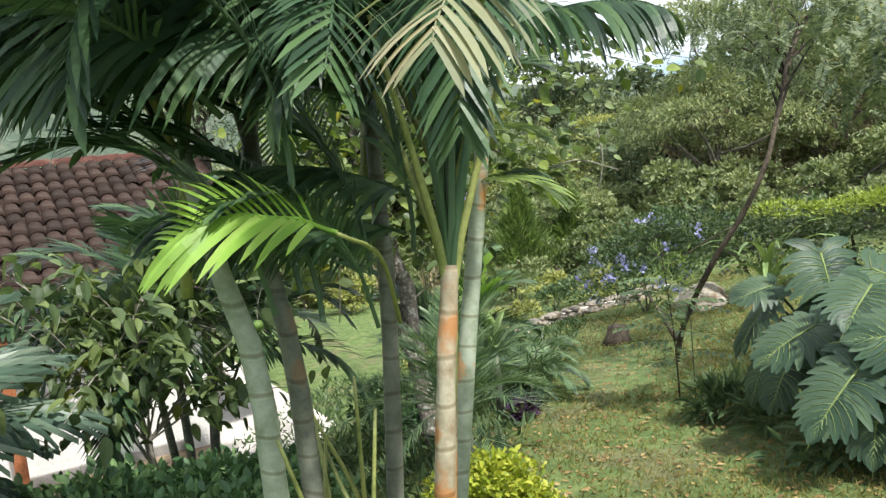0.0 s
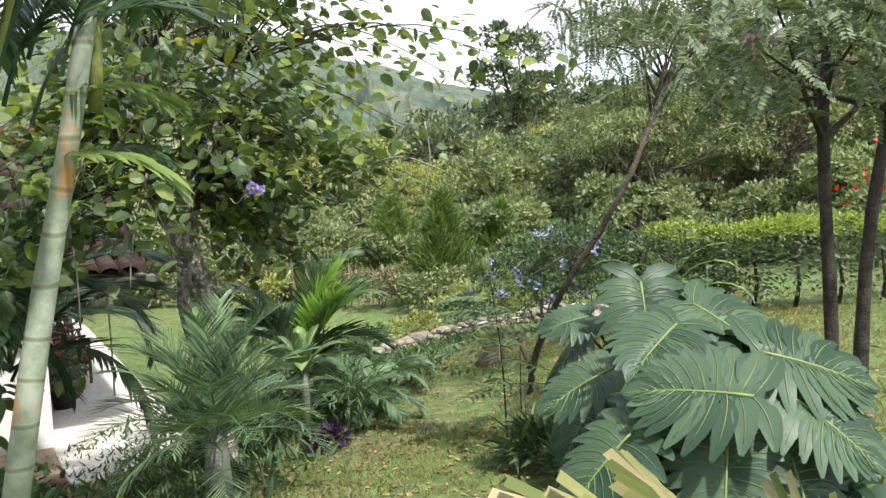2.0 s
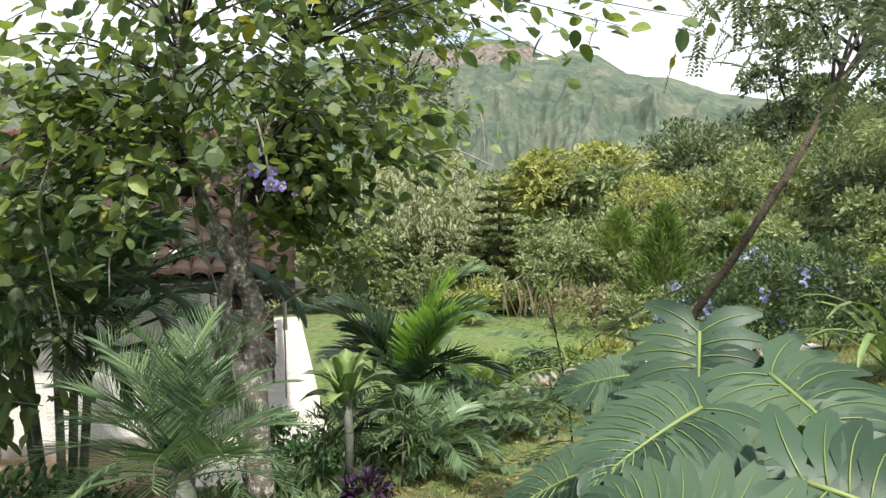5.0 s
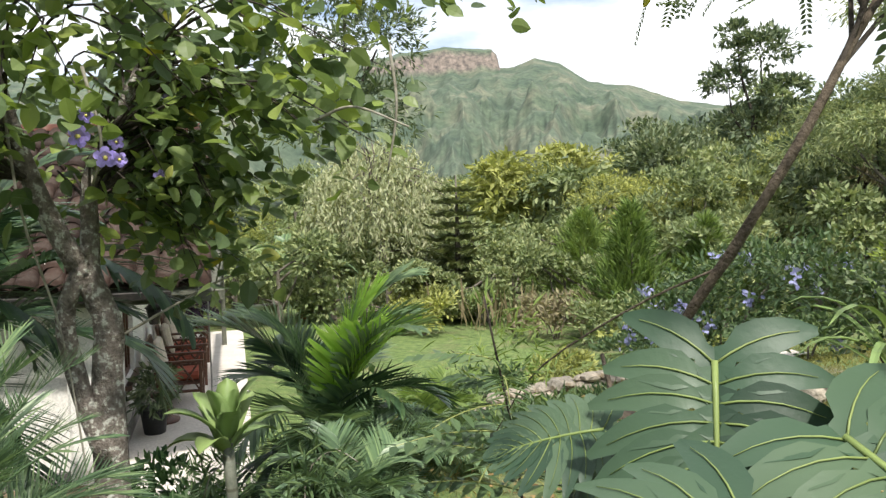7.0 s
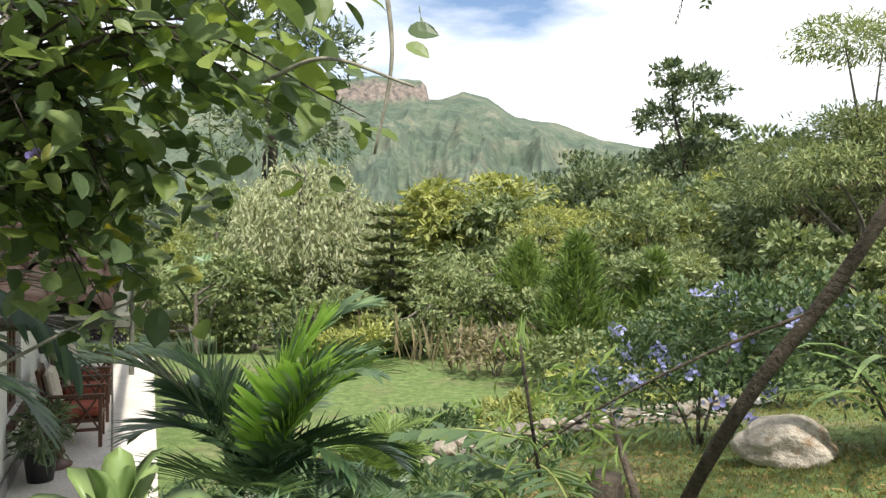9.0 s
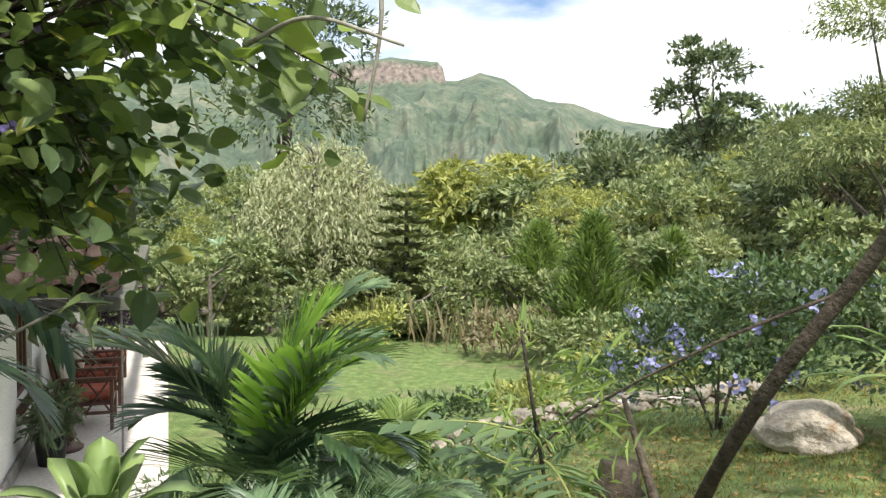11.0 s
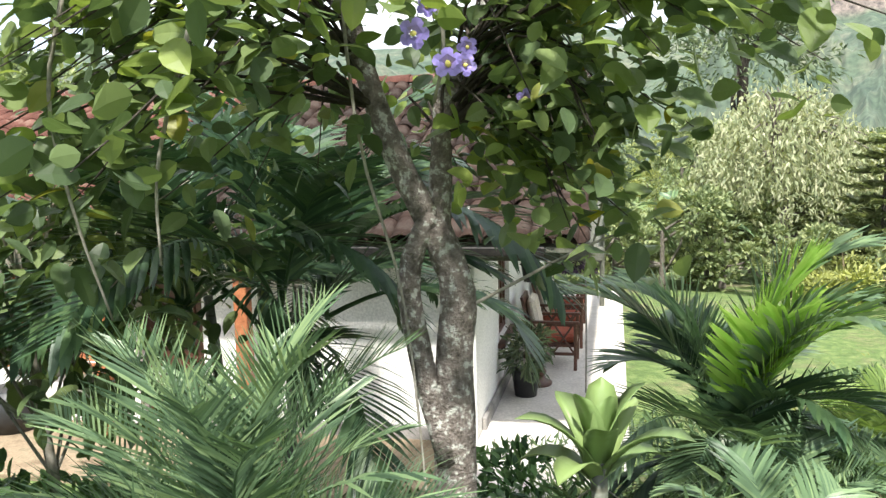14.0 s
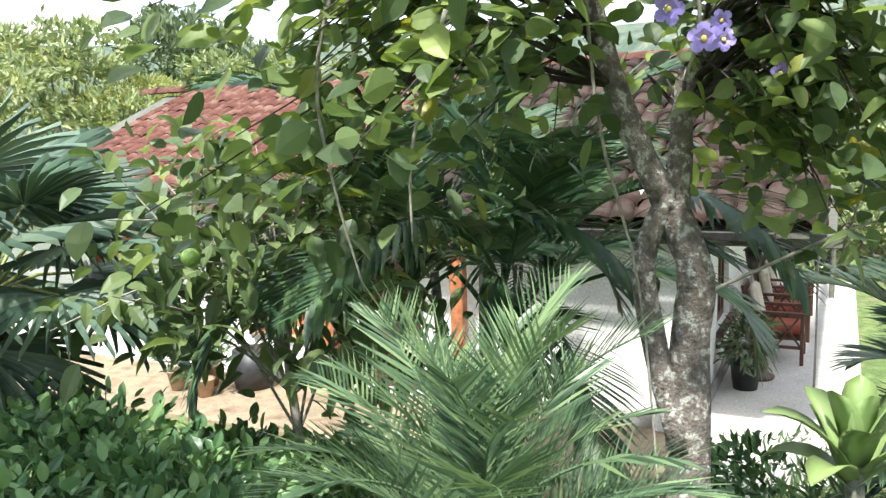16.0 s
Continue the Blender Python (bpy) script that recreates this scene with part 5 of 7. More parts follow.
def bright_areca():
    rng = np.random.default_rng(19)
    x, y = 0.12, 8.2
    g = ground_z(x, y)
    t = thing("young_areca_palm", (x, y, g), "bushy young areca palm with one bright green upright frond", "palm")
    dark = [frond_mesh(230 + k, length=1.0, n=36, leaflet=0.36, width=0.03, rise=80 - 16 * k, bend=88 + 8 * k, vee=24, hang=0.45) for k in range(4)]
    for j in range(4):
        a = j * 1.57 + 0.4
        part("stem", tube("stem", [(0.05 * math.cos(a), 0.05 * math.sin(a), -0.1), (0.1 * math.cos(a), 0.1 * math.sin(a), 0.55)], [0.03, 0.022], 9), M_STEM_GREEN, t)
    for j in range(26):
        a = j * 137.5
        k = j % 4
        s = rng.uniform(0.95, 1.3)
        part("frond", dark[k], M_PALM if j % 2 else M_DATE, t, m=pose(0.1 * math.cos(a), 0.1 * math.sin(a), 0.55 - 0.09 * k + rng.uniform(-0.25, 0.1), rng.normal() * 10, -rng.uniform(-8, 12), a) @ Matrix.Diagonal((s, s, s, 1)))
    # young fronds, their green lifted for the sun on them
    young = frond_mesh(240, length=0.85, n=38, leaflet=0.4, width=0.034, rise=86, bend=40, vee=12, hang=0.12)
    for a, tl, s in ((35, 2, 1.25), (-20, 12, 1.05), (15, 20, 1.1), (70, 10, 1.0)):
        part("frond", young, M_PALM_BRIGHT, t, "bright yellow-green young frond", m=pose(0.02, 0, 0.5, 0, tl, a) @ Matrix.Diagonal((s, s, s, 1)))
    # a lower one beside it
    t2 = thing("low_palm", on_ground(0.75, 7.75), "low feathery palm beside the lawn path", "palm")
    for j in range(16):
        s = rng.uniform(0.45, 0.65)
        part("frond", dark[1 + j % 3], M_DATE, t2, m=pose(0, 0, 0.12, rng.normal() * 10, -rng.uniform(-8, 14), j * 137.5) @ Matrix.Diagonal((s, s, s, 1)))
    copy_thing(t2, pose(*on_ground(1.1, 7.2), 0, 0, 50))
    copy_thing(t2, pose(*on_ground(0.95, 8.3), 0, 0, 110))
    t3 = thing("low_palm", on_ground(-0.35, 10.4), "low yellowish feathery palm on the slope", "palm")
    for j in range(18):
        s = rng.uniform(0.5, 0.75)
        part("frond", dark[j % 3], M_FEATHER, t3, m=pose(0, 0, 0.08, rng.normal() * 10, -rng.uniform(-10, 10), j * 137.5) @ Matrix.Diagonal((s, s, s, 1)))


bright_areca()


def dark_areca():
    rng = np.random.default_rng(29)
    x, y = -1.95, 6.25
    g = ground_z(x, y)
    t = thing("shaded_areca_palm", (x, y, g), "large dark green areca palm before the house front", "palm")
    fr = [frond_mesh(260 + k, length=1.7, n=44, leaflet=0.42, width=0.036, rise=82 - 18 * k, bend=92 + 10 * k, vee=20, hang=0.55) for k in range(4)]
    for j in range(5):
        a = j * 1.26
        e = (0.3 * math.cos(a), 0.3 * math.sin(a), 1.85 + 0.18 * (j % 3))
        part("stem", tube("stem", curve_pts([(0.1 * math.cos(a), 0.1 * math.sin(a), -0.1), (0.2 * math.cos(a), 0.2 * math.sin(a), 0.9), e], 8), np.linspace(0.045, 0.03, 8), 10), M_STEM_DARK, t)
        for i in range(8):
            s = rng.uniform(0.9, 1.2)
            part("frond", fr[i % 4], M_PALM, t, m=pose(e[0] * 1.6, e[1] * 1.6, e[2] - 0.05 + rng.uniform(-0.2, 0.15), rng.normal() * 10, -rng.uniform(-10, 12), i * 51 + j * 72) @ Matrix.Diagonal((s, s, s, 1)))
    part("spear_leaf", tube("spear_leaf", curve_pts([(0.2, 0, 1.7), (0.25, 0.05, 2.4), (0.28, 0.08, 3.05)], 8), np.linspace(0.03, 0.008, 8), 7), M_RACHIS, t)


dark_areca()


def fan_leaf(rng, n=26, radius=0.6, sweep=250, fold=0.05, droop=0.35, split=0.55):
    """Pleated fan leaf with split drooping tips; stalk end at the origin, fan towards +x."""
    v, f = [], []
    for k in range(n):
        a0 = math.radians(-sweep / 2 + sweep * k / n)
        a1 = math.radians(-sweep / 2 + sweep * (k + 1) / n)
        am = (a0 + a1) / 2
        R = radius * rng.uniform(0.9, 1.05) * (0.85 + 0.15 * math.cos(am))
        o = len(v)
        for s, w in ((0.05, 1.0), (split * 0.6, 0.98), (split, 0.9), (0.8, 0.42), (1.0, 0.03)):
            h = (a1 - a0) / 2 * w
            if s > split:
                h = (a1 - a0) / 2 * w * split / s
            dz = -droop * R * max(0, s - 0.35) ** 2 * rng.uniform(0.8, 1.4)
            for da, lift in ((-h, 0), (0, fold * R * min(1, s * 2)), (h, 0)):
                v.append((R * s * math.cos(am + da), R * s * math.sin(am + da), dz + lift))
        for i in range(4):
            b = o + 3 * i
            f += [(b, b + 1, b + 4, b + 3), (b + 1, b + 2, b + 5, b + 4)]
    return mesh_of("leaf_blade", v, f)


def fan_palm():
    rng = np.random.default_rng(51)
    x, y = -2.3, 3.4
    t = thing("fan_palm", on_ground(x, y), "fan palm with stiff pleated green leaves", "palm")
    part("stem", tube("stem", [(0, 0, -0.1), (0, 0, 1.0), (0, 0, 2.1)], [0.13, 0.11, 0.1], 12, 0.08, rng), M_DARKBARK, t)
    blades = [fan_leaf(rng, 30, 0.72) for _ in range(3)]
    for j in range(22):
        a, el = j * 137.5, 70 - 4.6 * j + rng.normal() * 5
        d = Vector((math.cos(math.radians(a)) * math.cos(math.radians(el)), math.sin(math.radians(a)) * math.cos(math.radians(el)), math.sin(math.radians(el))))
        e = Vector((0, 0, 2.1)) + d * rng.uniform(0.5, 0.75)
        leaf = part("leaf", tube("leaf_stalk", [(0, 0, 2.08), tuple((Vector((0, 0, 2.1)) + e) / 2 + Vector((0, 0, 0.05))), tuple(e)], [0.014, 0.011, 0.009], 6), M_RACHIS, t)
        part("blade", blades[j % 3], M_FAN, leaf, m=Matrix.Translation(e) @ pose(0, 0, 0, rng.normal() * 12, -el * 0.75 + 12, a))


fan_palm()


def striped_fan():
    rng = np.random.default_rng(61)
    t = thing("cut_palm_leaf_plant", on_ground(3.53, 2.2), "young fan palm with yellow and pinkish pleated leaves", "palm")
    g = ground_z(3.53, 2.2)
    for k, (x, z, a, el, r, rx) in enumerate([(-0.1, 0.76, 168, 12, 0.36, 55), (-0.02, 0.73, 128, 34, 0.34, 45), (0.1, 0.66, 75, 30, 0.34, 40)]):
        e = (x, 0.0, z - g)
        lf = part("leaf", tube("leaf_stalk", curve_pts([(0, 0, 0), (0.0, 0.02, 0.5), e], 7), np.linspace(0.014, 0.01, 7), 6), M_RACHIS, t)
        part("blade", fan_leaf(rng, 24, r, 120, 0.05, 0.25, 0.32), M_CORDY, lf, "yellow-green pleated leaf with pinkish edges", m=Matrix.Translation(e) @ pose(0, 0, 0, 0, -el, a) @ pose(0, 0, 0, rx, 0, 0))


striped_fan()

# ---- lichen tree with climbing vine ----
def lichen_tree():
    rng = np.random.default_rng(81)
    bx, by = 0.34, 6.27
    g = ground_z(bx, by)
    t = thing("lichen_tree", (0, 0, 0), "old forked tree with lichen-spotted bark under a leafy vine", "tree")
    main = curve_pts([(0.4, 6.24, g - 0.1), (0.3, 6.3, -0.37), (0.22, 6.36, 0.2), (0.22, 6.38, 0.48), (0.15, 6.32, 0.74)], 16)
    second = curve_pts([(0.3, 6.28, -0.2), (0.14, 6.24, 0.25), (0.12, 6.22, 0.55), (0.16, 6.3, 0.78)], 12)
    left = curve_pts([(0.15, 6.31, 0.72), (0.04, 6.2, 1.05), (-0.02, 6.12, 1.35), (0.0, 6.0, 1.75), (0.2, 5.9, 2.2)], 14)
    right = curve_pts([(0.16, 6.34, 0.72), (0.12, 6.38, 0.95), (0.11, 6.42, 1.25), (0.25, 6.6, 1.7), (0.3, 6.8, 2.2)], 14)
    tr = join_arrays([tube_arrays(main, np.linspace(0.09, 0.062, 16), 16, 0.05, rng), tube_arrays(second, np.linspace(0.052, 0.043, 12), 12, 0.05, rng)])
    part("trunk", smooth(mesh_of("trunk", *tr)), M_LICHEN, t)
    part("limb", tube("limb", left, np.linspace(0.056, 0.034, 14), 12, 0.05, rng), M_LICHEN, t)
    part("limb", tube("limb", right, np.linspace(0.05, 0.03, 14), 12, 0.05, rng), M_LICHEN, t)
    # branches that carry the leaf sprays
    tips = [(0.2, 5.1, 1.4), (0.34, 4.83, 1.3), (0.0, 4.5, 1.5), (0.55, 5.1, 1.2), (0.05, 4.7, 1.05), (0.0, 4.6, 0.85), (-0.1, 5.0, 0.85), (0.8, 5.6, 1.42), (0.35, 6.95, 1.45), (0.2, 7.0, 1.1), (0.1, 6.9, 0.9),
                    (0.95, 6.72, 1.6), (0.5, 6.95, 1.15), (1.5, 6.55, 1.36), (1.95, 6.35, 1.6), (1.55, 6.6, 1.72), (1.85, 6.5, 1.3), (0.2, 6.9, 0.95), (2.9, 7.6, 2.2), (2.4, 7.4, 2.2), (2.1, 7.0, 2.0), (1.3, 7.9, 2.3),
            (1.7, 8.3, 2.35), (0.9, 7.9, 2.3), (0.3, 7.4, 1.9), (-0.4, 5.6, 1.6), (-0.6, 6.3, 1.7), (-0.5, 6.9, 1.6), (-0.2, 5.2, 1.75), (0.6, 5.5, 1.8), (1.0, 6.1, 1.95), (0.2, 6.2, 2.1), (-0.3, 4.9, 1.2),
            (0.5, 7.3, 1.5), (0.7, 7.2, 1.1), (0.1, 7.3, 1.3), (-0.1, 6.8, 1.3), (0.9, 7.3, 1.7)]
    tips += [(-0.58, 5.54, 1.06), (-0.58, 5.94, 1.17), (-0.67, 5.84, 0.87), (-0.58, 5.29, 1.23), (-0.22, 5.99, 0.97), (-0.72, 5.09, 1.02), (0.53, 6.62, 0.82), (0.59, 6.74, 0.67),
             (0.49, 6.57, 0.99), (0.63, 6.62, 0.88), (0.56, 6.8, 1.01), (0.78, 6.69, 0.92), (0.63, 6.62, 0.73), (0.82, 6.72, 0.78), (0.73, 6.65, 1.07)]
    for q in tips[:14] * 2:
        tips.append((q[0] + rng.normal() * 0.16, q[1] + rng.normal() * 0.16, q[2] + rng.normal() * 0.14))
    for _ in range(48):
        tips.append((rng.uniform(-0.9, 1.25), rng.uniform(4.9, 7.7), rng.uniform(1.2, 2.4)))
    # unseen high sprays, added only to shade the plants below
    for _ in range(34):
        tips.append((rng.uniform(-1.2, 1.8), rng.uniform(4.9, 8.2), rng.uniform(2.4, 3.1)))
    for _ in range(16):
        tips.append((rng.uniform(-0.3, 0.35), rng.uniform(6.7, 7.3), rng.uniform(0.75, 1.6)))
    twigs, dark, light = [], [], []
    for i, p in enumerate(tips):
        p = np.array(p)
        src = left if p[1] < 6.2 else right
        st = src[min(13, max(5, int((p[2] + 0.35 - 0.72) / 1.5 * 13)))]
        mid = (st + p) / 2 + np.array([rng.normal() * 0.08, rng.normal() * 0.08, 0.22 + rng.uniform(0, 0.15)])
        line = curve_pts([st, mid, p], 10)
        twigs.append(tube_arrays(line, np.linspace(0.009, 0.002, 10), 5))
        n = 32 if p[0] > -0.2 else 15
        s = rng.uniform(0.45, 1.08, n)
        P = np.stack([np.interp(s, np.linspace(0, 1, 10), line[:, c]) for c in range(3)], 1)
        P += rng.normal(size=(n, 3)) * np.array([0.12, 0.12, 0.1])
        D = rng.normal(size=(n, 3)) + (p - st) * 0.5
        D[:, 2] = D[:, 2] * 0.6 - 0.1
        N = rng.normal(size=(n, 3)) * 0.62
        N[:, 2] += 1.0
        L = rng.uniform(0.06, 0.135, n)
        # a few sprays carry sunlight in their leaf colour
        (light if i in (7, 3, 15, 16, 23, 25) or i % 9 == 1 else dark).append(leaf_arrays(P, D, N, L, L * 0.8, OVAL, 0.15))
    tagged(part("branch", mesh_of("branch", *join_arrays(twigs)), M_DARKBARK, t), kind="stuff")
    tagged(part("foliage", mesh_of("foliage", *join_arrays(dark)), M_BROAD, t), kind="stuff")
    tagged(part("foliage", mesh_of("foliage", *join_arrays(light)), M_BROAD_SUNLIT, t, "light yellow-green sunlit leaves"), kind="stuff")
    # pale vines hanging down and looping
    vines = [[(0.2, 5.9, 1.9), (0.14, 6.0, 1.1), (0.17, 6.15, 0.5), (0.3, 6.15, -0.1), (0.45, 6.1, -0.7)], [(0.8, 5.9, 1.65), (0.83, 5.95, 1.35), (0.72, 5.98, 1.18), (0.62, 6.05, 1.22)], [(0.3, 5.0, 1.5), (0.22, 4.95, 1.2), (0.2, 5.0, 0.85), (0.12, 5.1, 0.5)],
             [(0.5, 5.3, 1.4), (0.44, 5.2, 1.0), (0.4, 5.2, 0.7)], [(0.3, 6.9, 1.3), (0.45, 6.95, 0.9), (0.4, 6.9, 0.5)], [(0.25, 6.4, 0.4), (0.5, 6.75, 0.62), (0.62, 6.9, 0.7)], [(1.9, 6.5, 1.7), (1.93, 6.5, 1.45), (1.88, 6.5, 1.2)],
             [(1.5, 6.5, 1.42), (1.75, 6.45, 1.46), (2.05, 6.4, 1.36)], [(0.6, 6.6, 1.9), (0.75, 6.7, 1.6), (0.9, 6.7, 1.3)]]
    for v in vines:
        part("vine", tube("vine", curve_pts(v, 14), np.linspace(0.008, 0.004, 14), 5), M_TWIG, t)


lichen_tree()


def custard_apple():
    rng = np.random.default_rng(83)
    bx, by = -1.55, 5.0
    g = ground_z(bx, by)
    t = thing("custard_apple_tree", (bx, by, g), "small fruit tree with sparse broad leaves on pale branches", "tree")
    line = curve_pts([(0, 0, -0.1), (0.05, 0.05, 0.8), (0.0, 0.0, 1.6), (0.1, -0.05, 2.3)], 12)
    part("trunk", tube("trunk", line, np.linspace(0.04, 0.014, 12), 9, 0.05, rng), M_TWIG, t)
    ch, lv = [], []
    for k in range(46):
        a, z = rng.uniform(0, 6.28), rng.uniform(1.45, 2.9)
        r = rng.uniform(0.35, 1.3)
        p = np.array([r * math.cos(a), r * math.sin(a), z])
        st = line[rng.integers(5, 12)]
        br = curve_pts([st, (st + p) / 2 + np.array([0, 0, 0.15]), p], 8)
        ch.append(tube_arrays(br, np.linspace(0.01, 0.003, 8), 5))
        n = 27
        s = rng.uniform(0.4, 1.05, n)
        P = np.stack([np.interp(s, np.linspace(0, 1, 8), br[:, c]) for c in range(3)], 1) + rng.normal(size=(n, 3)) * 0.11
        D = rng.normal(size=(n, 3)) + (p - st) * 0.4
        D[:, 2] -= 0.4
        N = rng.normal(size=(n, 3)) * 0.5
        N[:, 2] += 1.1
        L = rng.uniform(0.09, 0.17, n)
        lv.append(leaf_arrays(P, D, N, L, L * 0.62, OVAL, 0.3))
    part("branch", mesh_of("branch", *join_arrays(ch)), M_TWIG, t)
    tagged(part("foliage", mesh_of("foliage", *join_arrays(lv)), M_BROAD, t), kind="stuff")


custard_apple()


def trumpet_flowers():
    rng = np.random.default_rng(91)
    for x, y, z, s, fa in [(0.81, 5.86, 1.365, 1.0, 0), (0.85, 5.95, 1.28, 1.0, 20), (0.9, 5.98, 1.27, 0.7, 60), (0.74, 5.95, 1.46, 0.7, -10), (0.66, 6.15, 1.36, 0.75, 40), (0.52, 6.5, 1.21, 0.8, 15), (0.35, 6.72, 1.62, 0.8, 0)]:
        t = thing("trumpet_flower", (x, y, z), "pale violet trumpet flower of the climbing vine", "flower", "violet flowers on the vine")
        v = Vector((2.9, 4.9, 1.2)) - Vector((x, y, z))
        q = v.to_track_quat("Z", "Y").to_matrix().to_4x4()
        t.matrix_basis = Matrix.Translation((x, y, z)) @ q @ pose(0, 0, 0, rng.normal() * 14, rng.normal() * 14, fa) @ Matrix.Diagonal((s, s, s, 1))
        petal = bpy.data.meshes.get("petal_violet")
        if petal is None:
            pv = [(0.006, 0, -0.02), (0.016, 0.016, 0.004), (0.036, 0.019, 0.008), (0.047, 0.008, 0.002), (0.047, -0.008, 0.002), (0.036, -0.019, 0.008), (0.016, -0.016, 0.004), (0.028, 0, 0.003)]
            petal = mesh_of("petal_violet", pv, [(0, 7, 1), (1, 7, 2), (2, 7, 3), (3, 7, 4), (4, 7, 5), (5, 7, 6), (6, 7, 0)])
        for k in range(5):
            part("petal", petal, M_VIOLET, t, m=pose(0, 0, 0, 0, 0, 72 * k))
        part("eye", lathe("eye", [(0.004, -0.03), (0.009, -0.012), (0.008, 0.003), (0.002, 0.004)], 8), M_YELLOW, t, "pale yellow throat")
        part("stalk", tube("stalk", [(0, 0, -0.02), (0.01, 0.01, -0.07)], [0.003, 0.002], 5), M_RACHIS, t)


trumpet_flowers()


def agave():
    rng = np.random.default_rng(14)
    x, y = 0.9, 6.5
    g = ground_z(x, y)
    t = thing("soft_leaved_agave", (x, y, g), "soft agave rosette with broad pale green leaves on a stalk", "succulent")
    z = -0.06 - g
    part("stem", tube("stem", [(0, 0, -0.05), (0.02, 0, z * 0.6), (0, 0, z + 0.03)], [0.03, 0.028, 0.03], 9), M_STEM_DARK, t)
    for j in range(13):
        a = j * 137.5
        el = 86 - 4.0 * j
        L = 0.34 + 0.05 * math.sin(j) - (0.08 if j < 3 else 0)
        v, f = [], []
        for i in range(8):
            s = i / 7
            w = 0.05 * (0.5 + 1.5 * s) * (1 - s) ** 0.5 * 1.25 + 0.002
            an = math.radians(el - 30 * s * s * (0.2 + j / 13))
            px_, pz_ = (L * s * math.cos(an), L * s * math.sin(an))
            v += [(px_, -w, pz_ + w * 0.35), (px_, 0, pz_), (px_, w, pz_ + w * 0.35)]
            v += [(px_, 0, pz_ - 0.012 * (1 - s))]
        for i in range(7):
            b = 4 * i
            f += [(b, b + 1, b + 5, b + 4), (b + 1, b + 2, b + 6, b + 5), (b, b + 4, b + 7, b + 3), (b + 2, b + 3, b + 7, b + 6)]
        part("leaf", smooth(mesh_of("leaf", v, f)), M_AGAVE, t, m=pose(0.012 * math.cos(j), 0.012 * math.sin(j), z - 0.006 * j, 0, 0, a))
    for dx, dy in ((0.25, 0.25), (-0.3, 0.1)):
        w = thing("weed", on_ground(x + dx, y + dy), "wispy weed with arching seed heads", "plant", "weeds by the agave")
        v, f = clump_leaves(rng, [(0, 0, 0.25), (0.1, 0, 0.42)], [0.16, 0.12], [90, 60], 0.13, 0.13, LANCE, hang=0.2, spread=0.9)
        part("foliage", mesh_of("foliage", v, f), M_FERN, w)
        part("stalk", tube("stalk", curve_pts([(0, 0, -0.03), (0.02, 0, 0.4), (0.15, 0.05, 0.55), (0.28, 0.08, 0.5)], 8), np.linspace(0.005, 0.003, 8), 5), M_TWIG, w)


agave()


def monstera_leaf(seed, L=0.5):
    """Heart-shaped blade of merged fingers that part towards the margin. Base at the origin, tip along +x."""
    rng = np.random.default_rng(seed)
    v, f, n = [], [], 12

    def lift(x, y):
        u = x / L
        w = abs(y) / (0.5 * L)
        return 0.16 * L * w * math.exp(-w) - 0.13 * L * w * w - 0.2 * L * max(0.0, u) ** 2

    veins = []
    for sd in (1, -1):
        for k in range(n):
            q = k / (n - 1)
            u0 = L * (0.01 + 0.78 * q ** 0.9)
            phi = 128 - 112 * q ** 0.8 + rng.normal() * 2.5
            ln = L * (0.40 + 0.14 * math.sin(math.pi * min(1, q * 1.1 + 0.1)) - 0.26 * q ** 2.2) * rng.uniform(0.95, 1.05)
            hw = L * (0.088 - 0.032 * q)
            o = len(v)
            px_, py_, a = u0, 0.0, math.radians(phi)
            m = 7
            line = []
            for i in range(m):
                s = i / (m - 1)
                w = hw * (1.05, 0.5, 1.0, 0.98, 0.8, 0.56, 0.2)[i]
                nx, ny = -math.sin(a), math.cos(a)
                for e in (-1, 0, 1):
                    x, y = px_ + nx * w * e, max(0.0, py_ + ny * w * e) if i < 2 else py_ + ny * w * e
                    v.append((x, sd * y, lift(x, y) + 0.0012 * k + (0.004 if e else 0.0)))
                line.append((px_, sd * py_, lift(px_, py_) + 0.0012 * k + 0.003))
                px_ += math.cos(a) * ln / (m - 1)
                py_ += math.sin(a) * ln / (m - 1)
                a -= math.radians(5.5)
            for i in range(m - 1):
                b = o + 3 * i
                for e in (0, 1):
                    fc = (b + e, b + e + 3, b + e + 4, b + e + 1)
                    f.append(fc[::-1] if sd > 0 else fc)
            veins.append(tube_arrays(line[:6], np.linspace(0.0026, 0.0008, 6), 4))
    blade = smooth(mesh_of("blade", v, f))
    mid = tube_arrays([(L * u, 0, 0.006 + lift(L * u, 0) + 0.008 * u) for u in np.linspace(0, 1.02, 8)], np.linspace(0.0065, 0.0015, 8), 6)
    rib = smooth(mesh_of("rib", *join_arrays([mid] + veins)))
    return blade, rib


